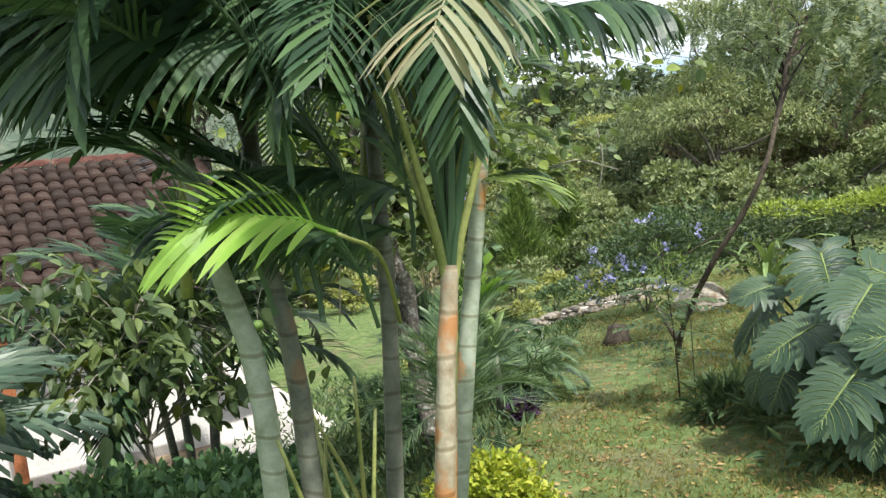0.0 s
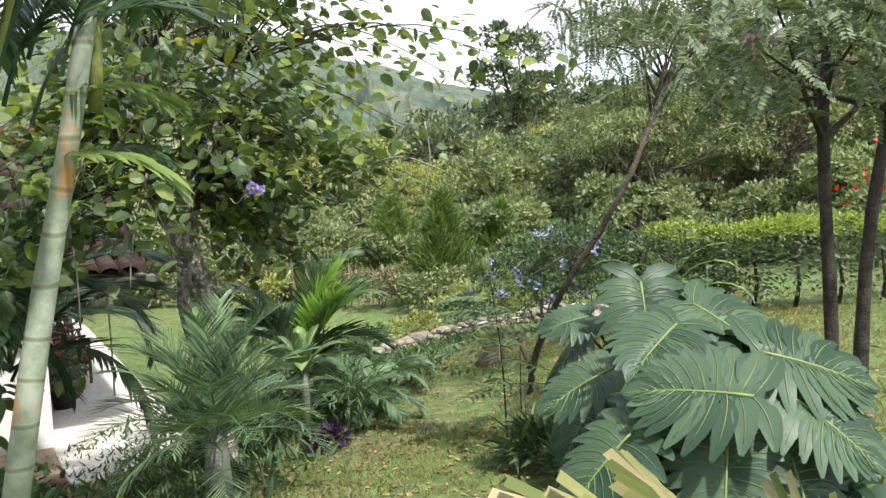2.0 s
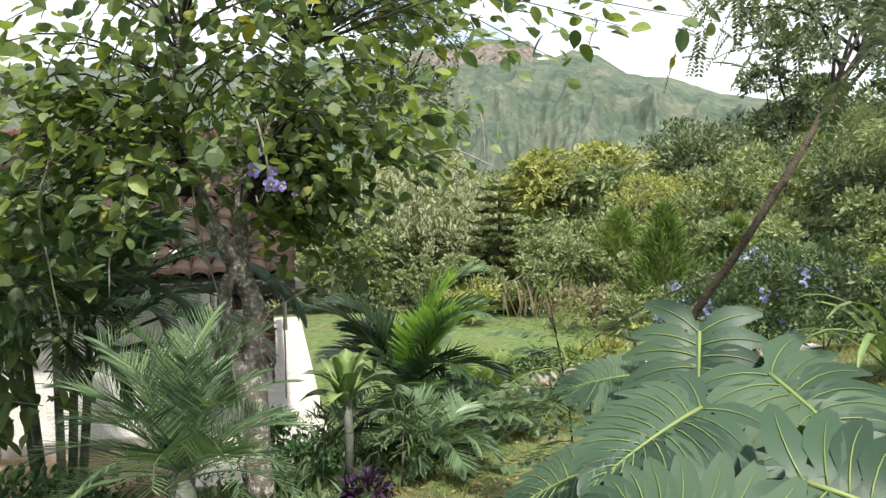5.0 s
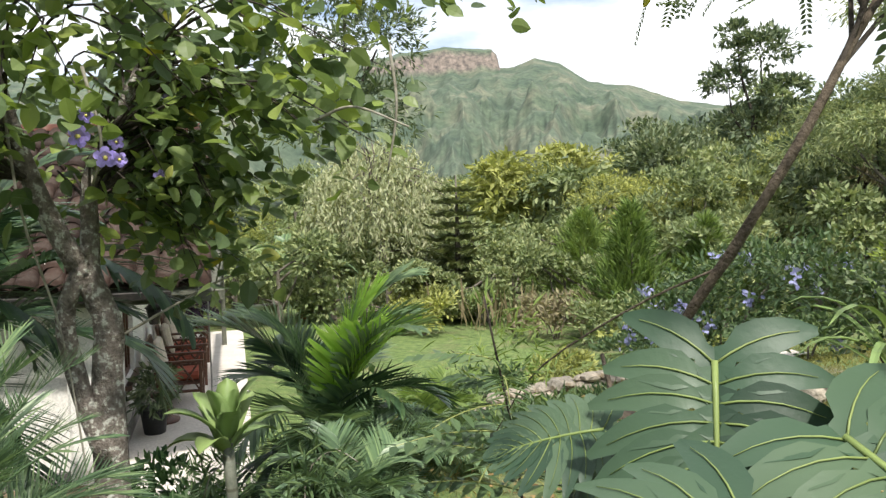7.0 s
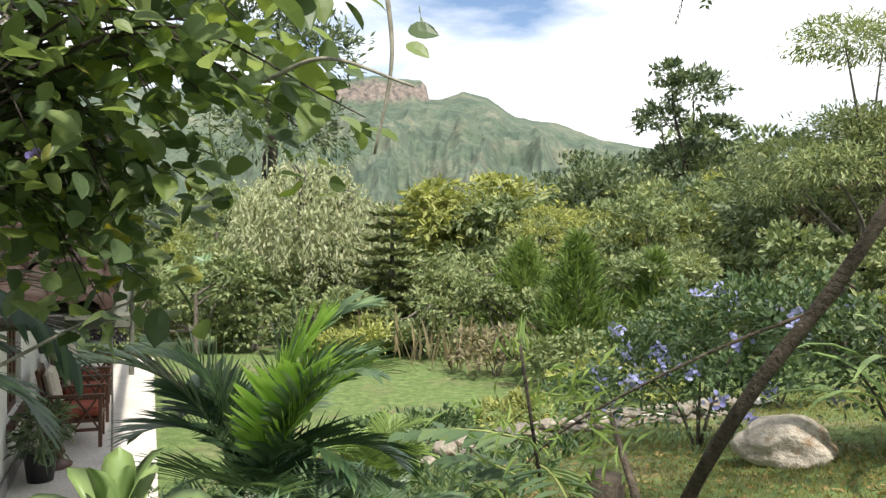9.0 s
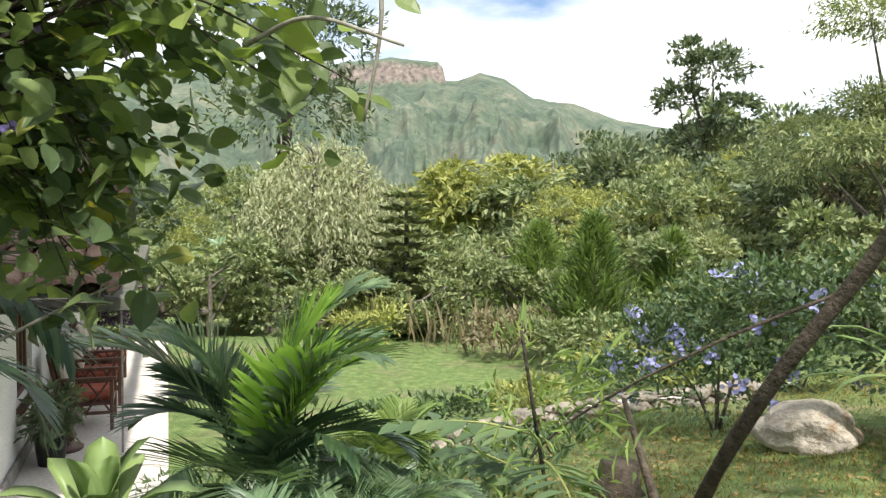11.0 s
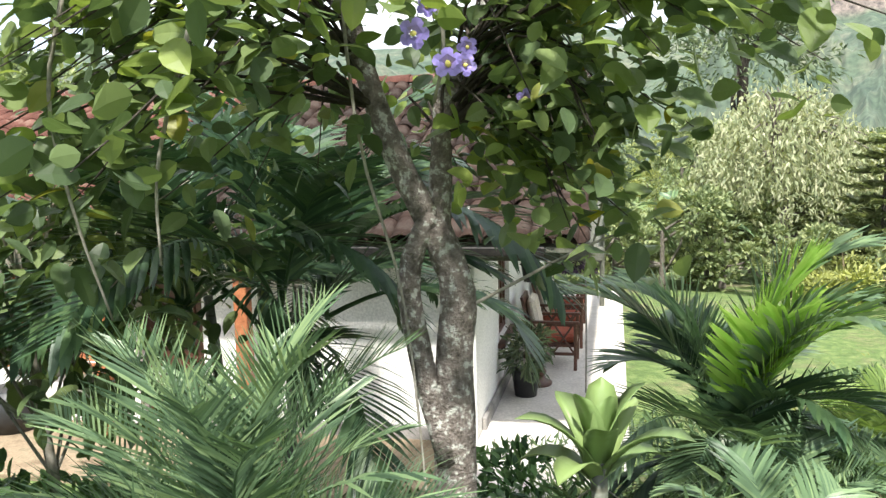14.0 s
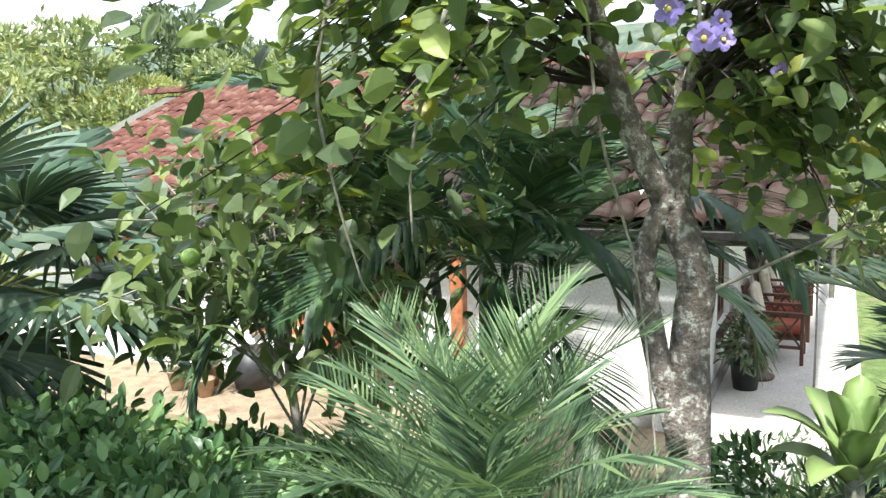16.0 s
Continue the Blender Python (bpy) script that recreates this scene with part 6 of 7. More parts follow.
def monstera():
    rng = np.random.default_rng(15)
    cx, cy = 3.5, 5.2
    g = ground_z(cx, cy)
    t = thing("monstera", (cx, cy, g), "large monstera with glossy split and holed leaves", "plant")
    kinds = [monstera_leaf(300 + k, 0.5 - 0.02 * k) for k in range(4)]
    # leaf base place, heading, pitch of the blade, roll, size
    leaves = [(3.8, 4.48, 0.42, 168, -2, -36, 1.2), (3.85, 4.72, 0.55, 8, 12, 32, 1.25), (3.52, 5.05, 0.6, 240, 16, -16, 1.1), (3.35, 5.63, 0.72, 285, 58, 0, 1.25), (3.62, 5.5, 0.62, 328, 22, 18, 1.25),
              (3.05, 5.75, 0.4, 192, 48, 0, 1.05), (3.06, 5.72, 0.5, 205, 8, -28, 0.75), (3.22, 5.1, 0.36, 196, 24, -20, 1.1), (3.33, 4.54, 0.24, 215, 36, -10, 1.05), (3.6, 4.75, 0.34, 200, 20, -30, 1.15),
              (3.95, 4.6, 0.4, 340, 30, 25, 1.1), (4.1, 4.9, 0.42, 20, 34, 20, 1.1), (3.7, 4.5, 0.2, 262, 52, 0, 1.1), (3.45, 4.6, 0.12, 240, 56, 0, 1.0), (3.95, 4.55, 0.16, 295, 52, 0, 1.0), (3.1, 5.3, 0.1, 215, 52, 0, 0.95),
              (3.75, 5.3, 0.5, 60, 24, 0, 1.1), (3.4, 5.4, 0.5, 120, 30, 0, 1.0), (3.95, 5.2, 0.4, 20, 34, 0, 1.05), (3.65, 5.0, 0.45, 290, 40, 0, 1.0), (3.2, 5.5, 0.25, 230, 46, 0, 0.95), (3.45, 5.2, 0.3, 250, 48, 0, 1.05),
              (4.15, 5.1, 0.15, 330, 50, 0, 0.95), (3.0, 5.6, 0.05, 205, 58, 0, 0.9), (3.6, 5.65, 0.35, 90, 40, 0, 0.95)]
    for j, (x, y, z, a, p, r, s) in enumerate(leaves):
        base = Vector((x - cx, y - cy, z - g))
        root = Vector((rng.uniform(-0.15, 0.15), rng.uniform(-0.1, 0.2), 0.0))
        st = part("leaf", tube("leaf_stalk", curve_pts([tuple(root), tuple(root * 0.5 + base * 0.5 + Vector((0, 0, 0.12))), tuple(base)], 8), np.linspace(0.014, 0.008, 8), 7), M_MONST, t)
        m = Matrix.Translation(base) @ pose(0, 0, 0, 0, 0, a) @ pose(0, 0, 0, 0, p, 0) @ pose(0, 0, 0, r, 0, 0) @ Matrix.Diagonal((s, s, s, 1))
        bl, rb = kinds[j % 4]
        part("blade", bl, M_MONST, st, m=m)
        part("rib", rb, M_RIB, st, m=m)
    # far one by the fork of the path, and a single leaf plant by the post
    t2 = thing("monstera", on_ground(4.3, 4.72), "small monstera plant with a few split leaves", "plant")
    for a, z, p in ((200, 0.35, 45), (250, 0.3, 50), (300, 0.25, 40), (150, 0.3, 45)):
        st = part("leaf", tube("leaf_stalk", [(0, 0, 0), (0.03, 0, 0.2), (0.08 * math.cos(math.radians(a)), 0.08 * math.sin(math.radians(a)), z)], [0.009, 0.008, 0.006], 6), M_RIB, t2)
        part("blade", kinds[a % 4][0], M_MONST, st, m=pose(0.08 * math.cos(math.radians(a)), 0.08 * math.sin(math.radians(a)), z, 0, 0, a) @ pose(0, 0, 0, 0, p, 0) @ Matrix.Diagonal((0.7, 0.7, 0.7, 1)))


monstera()

# ---- sprinkler ----
def sprinkler():
    x, y, zt = 2.012, 1.402, 1.531
    g = -0.2
    t = thing("garden_sprinkler", (x, y, 0), "worn brass impact sprinkler on a riser pipe tied to a post", "sprinkler")
    t.matrix_basis = AT_START @ pose(x - 0.06, y, -0.02)
    part("riser", tube("riser", [(0, 0, g), (0, 0, zt - 0.11)], [0.0082, 0.0082], 14), M_PIPE_TEAL, t, "teal plastic riser pipe")
    part("post", tube("post", [(-0.021, 0.006, g), (-0.02, 0.006, 0.7), (-0.019, 0.005, zt - 0.06)], [0.008, 0.0075, 0.007], 10, 0.06, np.random.default_rng(4)), M_PIPE_BROWN, t, "rusty brown support post")
    part("coupling", lathe("coupling", [(0.0125, zt - 0.115), (0.0135, zt - 0.1), (0.0135, zt - 0.075), (0.012, zt - 0.07)], 16), M_PIPE_BLACK, t, "black threaded coupling")
    for k in range(5):
        part("wire", lathe("wire", [(0.0142, zt - 0.088 + 0.004 * k), (0.0148, zt - 0.0865 + 0.004 * k), (0.0142, zt - 0.085 + 0.004 * k)], 16), M_STEEL, t, m=pose(-0.004 + 0.001 * (k % 2), 0.002, 0))
    part("clamp", box_mesh("clamp", (0.018, 0.012, 0.009), (0.004, -0.012, zt - 0.108), None, 0.002), M_STEEL, t, "silvery hose clamp")
    part("sleeve", lathe("sleeve", [(0.011, zt - 0.07), (0.0115, zt - 0.066), (0.0105, zt - 0.062), (0.011, zt - 0.056), (0.0095, zt - 0.05), (0.009, zt - 0.036), (0.0105, zt - 0.033)], 16), M_BRONZE, t, "dark bronze sleeve")
    for k in range(3):
        part("ring", lathe("ring", [(0.0112, zt - 0.069 + 0.007 * k), (0.0124, zt - 0.0675 + 0.007 * k), (0.0112, zt - 0.066 + 0.007 * k)], 16), M_STEEL, t, "pale worn metal ring")
    fr = bmesh.new()
    for dx in (-0.0095, 0.0095):
        box(fr, (0.004, 0.008, 0.034), (dx, 0, zt - 0.017), None, 0.001)
    box(fr, (0.023, 0.009, 0.005), (0, 0, zt - 0.0005), None, 0.0015)
    box(fr, (0.022, 0.011, 0.007), (0, 0, zt - 0.033), None, 0.002)
    part("bridge", fr, M_BRASS, t)
    part("spring", tube("spring", [(0.0055 * math.cos(k * 0.8), 0.0055 * math.sin(k * 0.8), zt - 0.004 - k * 0.00034) for k in range(64)], [0.0009] * 64, 5), M_STEEL, t, "zinc coil spring")
    part("core", lathe("core", [(0.004, zt - 0.031), (0.004, zt - 0.004)], 10), M_PIPE_BLACK, t)
    part("nozzle", tube("nozzle", [(0.002, -0.002, zt - 0.03), (-0.012, -0.008, zt - 0.018), (-0.02, -0.01, zt - 0.013)], [0.005, 0.0042, 0.0035], 10), M_BRASS, t)
    ar = bmesh.new()
    box(ar, (0.042, 0.005, 0.006), (0.029, 0.0, zt - 0.021), Matrix.Rotation(radians(-8), 4, "Y"), 0.001)
    box(ar, (0.014, 0.006, 0.011), (0.022, -0.002, zt - 0.026), None, 0.0015)
    box(ar, (0.03, 0.005, 0.005), (0.036, 0.0, zt - 0.029), Matrix.Rotation(radians(-22), 4, "Y"), 0.001)
    part("arm", ar, M_BRASS, t)
    part("arm_weight", box_mesh("arm_weight", (0.015, 0.008, 0.013), (0.053, 0, zt - 0.017), Matrix.Rotation(radians(-10), 4, "Y"), 0.003), M_BRASS, t)
    sp = bmesh.new()
    box(sp, (0.022, 0.004, 0.005), (-0.021, 0, zt - 0.015), Matrix.Rotation(radians(14), 4, "Y"), 0.001)
    box(sp, (0.014, 0.006, 0.009), (-0.036, -0.001, zt - 0.0095), Matrix.Rotation(radians(28), 4, "Y"), 0.0015)
    part("spoon", sp, M_BRASS, t)


sprinkler()


# ---- shrubs, trees and beds round the lawn ----
def shrub(name, x, y, label, mat, blobs, per, size, aspect, shape, category="shrub", group="", hang=0.0, up=0.5, twig=True, seed=0, base=None):
    rng = np.random.default_rng(seed)
    t = thing(name, on_ground(x, y, -0.03), label, category, group)
    if twig:
        for c, r in blobs:
            part("stem", tube("stem", curve_pts([(0, 0, -0.05), (c[0] * 0.4, c[1] * 0.4, c[2] * 0.6), c], 6), np.linspace(0.018, 0.006, 6), 5), M_BARK, t)
    v, f = clump_leaves(rng, [c for c, r in blobs], [r for c, r in blobs], per, size, aspect, shape, up=up, hang=hang, spread=0.5)
    tagged(part("foliage", mesh_of("foliage", v, f), mat, t), kind="stuff")
    return t


shrub("golden_shrub", 1.42, 3.7, "rounded golden-yellow clipped shrub under the palms", M_GOLD, [((0.05, 0, 0.34), (0.25, 0.22, 0.2)), ((0.22, -0.03, 0.25), (0.18, 0.18, 0.15)), ((-0.14, 0.06, 0.27), (0.2, 0.2, 0.17)), ((0.05, 0, 0.13), (0.28, 0.25, 0.16))], [2300, 1300, 1200, 900], 0.037, 0.6, LANCE, seed=1)
shrub("hibiscus_shrub", -1.15, 3.9, "dense dark green hibiscus shrub with glossy leaves", M_HIB, [((0, 0, 0.95), (0.55, 0.5, 0.35)), ((0.5, 0.35, 0.8), (0.42, 0.4, 0.32)), ((-0.6, -0.2, 0.9), (0.5, 0.45, 0.35)), ((0.2, -0.1, 0.5), (0.6, 0.55, 0.35)), ((-0.5, 0.3, 0.5), (0.55, 0.5, 0.35))],
      [1300, 900, 1100, 900, 800], 0.085, 0.6, OVAL, seed=3)
shrub("hibiscus_shrub", -0.15, 4.4, "low dark green hibiscus shrub on the bank", M_HIB, [((0, 0, 0.45), (0.4, 0.4, 0.25)), ((-0.4, -0.1, 0.5), (0.4, 0.4, 0.25)), ((-0.1, -0.6, 0.5), (0.4, 0.4, 0.28))], [700, 600, 700], 0.08, 0.6, OVAL, seed=4)
shrub("hibiscus_shrub", -2.4, 4.6, "leafy green shrub growing toward the house", M_HIB, [((0, 0, 0.5), (0.5, 0.5, 0.35)), ((0.5, 0.2, 0.4), (0.4, 0.4, 0.3))], [700, 500], 0.08, 0.6, OVAL, seed=5)
shrub("hibiscus_shrub", -1.3, 5.5, "leafy green shrub on the bank below the fruit tree", M_HIB, [((0, 0, 0.55), (0.45, 0.45, 0.35)), ((-0.5, -0.2, 0.5), (0.45, 0.45, 0.35)), ((0.1, 0.4, 0.4), (0.4, 0.4, 0.3))], [700, 600, 500], 0.085, 0.6, OVAL, seed=11)
shrub("hibiscus_shrub", -0.95, 4.72, "glossy dark hibiscus shrub beside the date palm", M_HIB, [((0, 0, 0.62), (0.42, 0.36, 0.28)), ((-0.45, -0.05, 0.6), (0.4, 0.36, 0.28)), ((0.1, 0.1, 0.3), (0.5, 0.42, 0.28)), ((-0.4, 0.05, 0.28), (0.5, 0.42, 0.28))], [900, 800, 700, 600], 0.085, 0.62, OVAL, seed=13)
shrub("low_bush", 0.1, 6.9, "low leafy bush at the foot of the tree", M_HIB, [((0, 0, 0.2), (0.3, 0.3, 0.18)), ((-0.4, 0.2, 0.25), (0.35, 0.3, 0.22))], [420, 420], 0.07, 0.5, OVAL, seed=6)
shrub("purple_plant", 1.13, 6.4, "small dark purple foliage plant at the lawn edge", M_PURPLE, [((0, 0, 0.1), (0.12, 0.12, 0.09))], [170], 0.08, 0.4, LANCE, seed=8, twig=False)
shrub("low_bush", 2.75, 6.1, "dark fern fronds under the monstera", M_FERN, [((0, 0, 0.12), (0.26, 0.24, 0.12)), ((0.35, -0.35, 0.12), (0.26, 0.24, 0.12))], [330, 300], 0.17, 0.16, LANCE, seed=9, twig=False)
shrub("low_bush", 3.5, 4.9, "dark low foliage beneath the monstera", M_FERN, [((0, 0, 0.12), (0.5, 0.3, 0.14)), ((0.6, 0.2, 0.12), (0.4, 0.3, 0.14))], [460, 360], 0.14, 0.22, LANCE, seed=10, twig=False)
for k, (x, y, s) in enumerate([(-0.9, 12.3, 0.9), (-0.2, 13.1, 0.7), (0.4, 14.0, 0.8), (1.0, 14.7, 0.8), (1.7, 15.2, 0.9), (-1.2, 11.2, 0.7), (-1.9, 12.6, 0.8), (0.0, 15.6, 0.9), (2.6, 14.3, 0.9)]):
    shrub("bed_plant", x, y, "leafy light green bed plant behind the stone edging", M_FAR_LIGHT if k % 2 else M_FERN, [((0, 0, 0.3 * s), (0.42 * s, 0.4 * s, 0.25 * s)), ((0.25, 0.1, 0.45 * s), (0.3 * s, 0.3 * s, 0.22 * s))], [420, 300], 0.1, 0.45, KITE, group="plants behind the stone edging", seed=20 + k)

for k, (x, y, s) in enumerate([(-5.0, 17.6, 0.9), (-2.2, 17.9, 1.0), (-4.6, 19.4, 1.1), (-6.0, 19.0, 1.0), (-1.2, 18.6, 1.1), (-0.8, 17.2, 1.0), (-7.4, 20.2, 1.0)]):
    shrub("garden_bush", x, y, "untidy yellow-green bush at the far edge of the lawn", (M_FAR_LIGHT, M_FAR_OLIVE, M_FAR_MID)[k % 3], [((0, 0, 0.4 * s), (0.6 * s, 0.5 * s, 0.32 * s)), ((0.35 * s, 0.1, 0.6 * s), (0.4 * s, 0.4 * s, 0.32 * s)), ((-0.4 * s, 0, 0.5 * s), (0.4 * s, 0.4 * s, 0.3 * s))], [420, 300, 300], 0.13, 0.4, KITE, group="bushes at the edge of the lawn", seed=120 + k)


def flowering_shrub(x, y, blobs, per, seed, label, nfl):
    rng = np.random.default_rng(seed)
    t = shrub("plumbago_shrub", x, y, label, M_FERN, blobs, per, 0.075, 0.42, LANCE, seed=seed)
    fl = []
    for _ in range(nfl):
        c, r = blobs[rng.integers(0, len(blobs))]
        d = unit(rng.normal(size=3) + np.array([0.2, -0.8, 0.35]))
        p = np.array(c) + d * np.array(r) * 1.05
        n = 16
        P = p + rng.normal(size=(n, 3)) * 0.036
        fl.append(leaf_arrays(P, rng.normal(size=(n, 3)), d + rng.normal(size=(n, 3)) * 0.4, 0.05, 0.042, OVAL))
    part("blossom", mesh_of("blossom", *join_arrays(fl)), M_BLUE, t, "pale blue flower clusters")


flowering_shrub(2.05, 12.0, [((0, 0, 0.9), (0.6, 0.55, 0.5)), ((0.45, 0.1, 1.15), (0.45, 0.45, 0.4)), ((-0.5, 0, 0.65), (0.5, 0.5, 0.4)), ((0, -0.2, 0.45), (0.7, 0.5, 0.4))], [1100, 800, 800, 800], 41, "plumbago shrub with pale blue flower clusters", 26)
flowering_shrub(3.6, 11.6, [((0, 0, 0.6), (0.7, 0.5, 0.5)), ((0.8, 0.1, 0.7), (0.6, 0.5, 0.5)), ((-0.6, 0.2, 0.75), (0.5, 0.5, 0.5))], [1000, 900, 800], 42, "dark plumbago shrub with a few blue flowers behind the boulder", 7)


def hedge():
    rng = np.random.default_rng(47)
    t = thing("hedge", on_ground(6.2, 11.6, -0.1), "clipped hedge with golden-green top growth", "hedge", rz=5.7)
    t.scale = (1, 1, 0.8)
    cs = [((x + rng.normal() * 0.1, 0.04 * x + rng.normal() * 0.1, 0.62), (0.5, 0.42, 0.62)) for x in np.arange(-2.5, 4.6, 0.45)]
    v, f = clump_leaves(rng, [c for c, r in cs], [r for c, r in cs], [420] * len(cs), 0.085, 0.5, KITE, spread=0.5)
    tagged(part("foliage", mesh_of("foliage", v, f), M_FAR_DARK, t), kind="stuff")
    cs = [((x + rng.normal() * 0.1, 0.04 * x + rng.normal() * 0.1, 1.22 + rng.normal() * 0.05), (0.36, 0.38, 0.14)) for x in np.arange(-2.5, 4.6, 0.3)]
    v, f = clump_leaves(rng, [c for c, r in cs], [r for c, r in cs], [320] * len(cs), 0.075, 0.45, KITE, spread=0.6, hang=-0.4)
    tagged(part("top_growth", mesh_of("top_growth", v, f), M_HEDGE_TOP, t, "golden-green new top growth"), kind="stuff")
    for x in np.arange(-2.5, 4.6, 0.5):
        part("stem", tube("stem", [(x, 0.04 * x, -0.05), (x + 0.05, 0.04 * x, 0.4), (x, 0.04 * x, 0.9)], [0.03, 0.025, 0.015], 6), M_DARKBARK, t)


hedge()


def strap_plant(x, y, n, L, w, label, mat, seed):
    rng = np.random.default_rng(seed)
    t = thing("strap_leaf_plant", on_ground(x, y), label, "plant")
    for j in range(n):
        a, el = j * 137.5, 88 - 48 * j / n
        v, f = [], []
        ang, q = math.radians(el), np.array([0.0, 0.0])
        Lj = L * rng.uniform(0.8, 1.1)
        for i in range(9):
            s = i / 8
            ww = w * (0.7 + 0.6 * s) * (1 - s) ** 0.45 + 0.002
            v += [(q[0], -ww, q[1] + ww * 0.4), (q[0], 0, q[1]), (q[0], ww, q[1] + ww * 0.4)]
            q = q + np.array([math.cos(ang), math.sin(ang)]) * Lj / 8
            ang -= math.radians(7 + 20 * s)
        for i in range(8):
            b = 3 * i
            f += [(b, b + 1, b + 4, b + 3), (b + 1, b + 2, b + 5, b + 4)]
        part("leaf", mesh_of("leaf", v, f), mat, t, m=pose(0.04 * math.cos(j), 0.04 * math.sin(j), 0.05, 0, 0, a))


strap_plant(3.65, 10.9, 20, 1.35, 0.045, "tall strap-leaved lily clump with arching pale leaves", M_AGAVE, 55)
strap_plant(4.4, 11.3, 14, 1.0, 0.04, "strap-leaved lily clump before the hedge", M_FERN, 56)
strap_plant(-0.9, 13.9, 14, 0.6, 0.03, "low clump of narrow strap leaves", M_FEATHER, 57)


def leaning_tree():
    rng = np.random.default_rng(63)
    t = thing("leaning_tree", (0, 0, 0), "slender leaning tree with dark feathery canopy", "tree")
    bx, by = 2.38, 8.0
    line = curve_pts([(bx, by, ground_z(bx, by) - 0.1), (2.5, 7.8, -0.2), (2.78, 7.5, 0.42), (3.06, 7.45, 0.86), (3.3, 7.6, 1.32), (3.5, 8.1, 1.86), (3.8, 8.8, 2.55)], 26)
    part("trunk", tube("trunk", line, np.linspace(0.03, 0.018, 26), 12, 0.06, rng), M_LIMB, t)
    side = curve_pts([(2.42, 7.93, -0.4), (2.3, 8.1, -0.2), (2.1, 8.4, 0.1)], 8)
    part("limb", tube("limb", side, np.linspace(0.03, 0.012, 8), 8), M_LIMB, t)
    low = curve_pts([(2.99, 7.45, 0.75), (2.6, 7.4, 0.55), (2.1, 7.45, 0.2), (1.8, 7.55, -0.2)], 12)
    part("limb", tube("limb", low, np.linspace(0.0065, 0.003, 12), 6), M_LIMB, t)
    ch, lv = [], []
    for p in [(3.1, 8.2, 2.55), (3.5, 8.6, 2.7), (3.9, 8.8, 2.9), (4.2, 9.3, 2.8), (3.0, 8.8, 2.75), (3.6, 9.4, 3.0), (2.9, 8.0, 2.35), (4.3, 8.7, 2.7), (3.3, 9.6, 2.9), (4.0, 10.2, 3.1), (3.4, 8.0, 2.3), (4.6, 9.8, 3.2), (3.1, 10.2, 2.9), (3.7, 8.2, 2.5), (4.8, 9.2, 2.9), (4.5, 10.6, 3.3)]:
        p = np.array(p)
        st = line[rng.integers(18, 26)]
        tw = curve_pts([st, (st + p) / 2 + np.array([0, 0, 0.12]), p], 8)
        ch.append(tube_arrays(tw, np.linspace(0.014, 0.004, 8), 5))
        for _ in range(34):
            q = p + rng.normal(size=3) * np.array([0.26, 0.26, 0.16])
            d = unit(rng.normal(size=3) + np.array([0, 0, -0.6]))
            lv.append(pinnate(rng, q, d, 0.24, 12, 0.055, 0.02))
    tagged(part("branch", mesh_of("branch", *join_arrays(ch)), M_DARKBARK, t), kind="stuff")
    tagged(part("foliage", mesh_of("foliage", *join_arrays(lv)), M_FAR_DARK, t), kind="stuff")


def pinnate(rng, q, d, L, n, ll, w):
    """A feather leaf: paired leaflets along a short stalk."""
    s = np.repeat(np.linspace(0.15, 1, n), 2)
    P = q + d * (s * L)[:, None]
    P[:, 2] -= 0.25 * L * s ** 2
    sd = unit(np.cross(d, [0.05, 0.02, 1.0]))
    D = sd * np.tile([1, -1], n)[:, None] + d * 0.45 + rng.normal(size=(2 * n, 3)) * 0.08
    D[:, 2] -= 0.25
    N = np.tile(np.cross(sd, d), (2 * n, 1)) + 0.001
    N = np.where(N[:, 2:3] < 0, -N, N)
    return leaf_arrays(P, D, N, ll * (1.15 - 0.5 * s), w, LANCE if w > 0.025 else KITE)


leaning_tree()


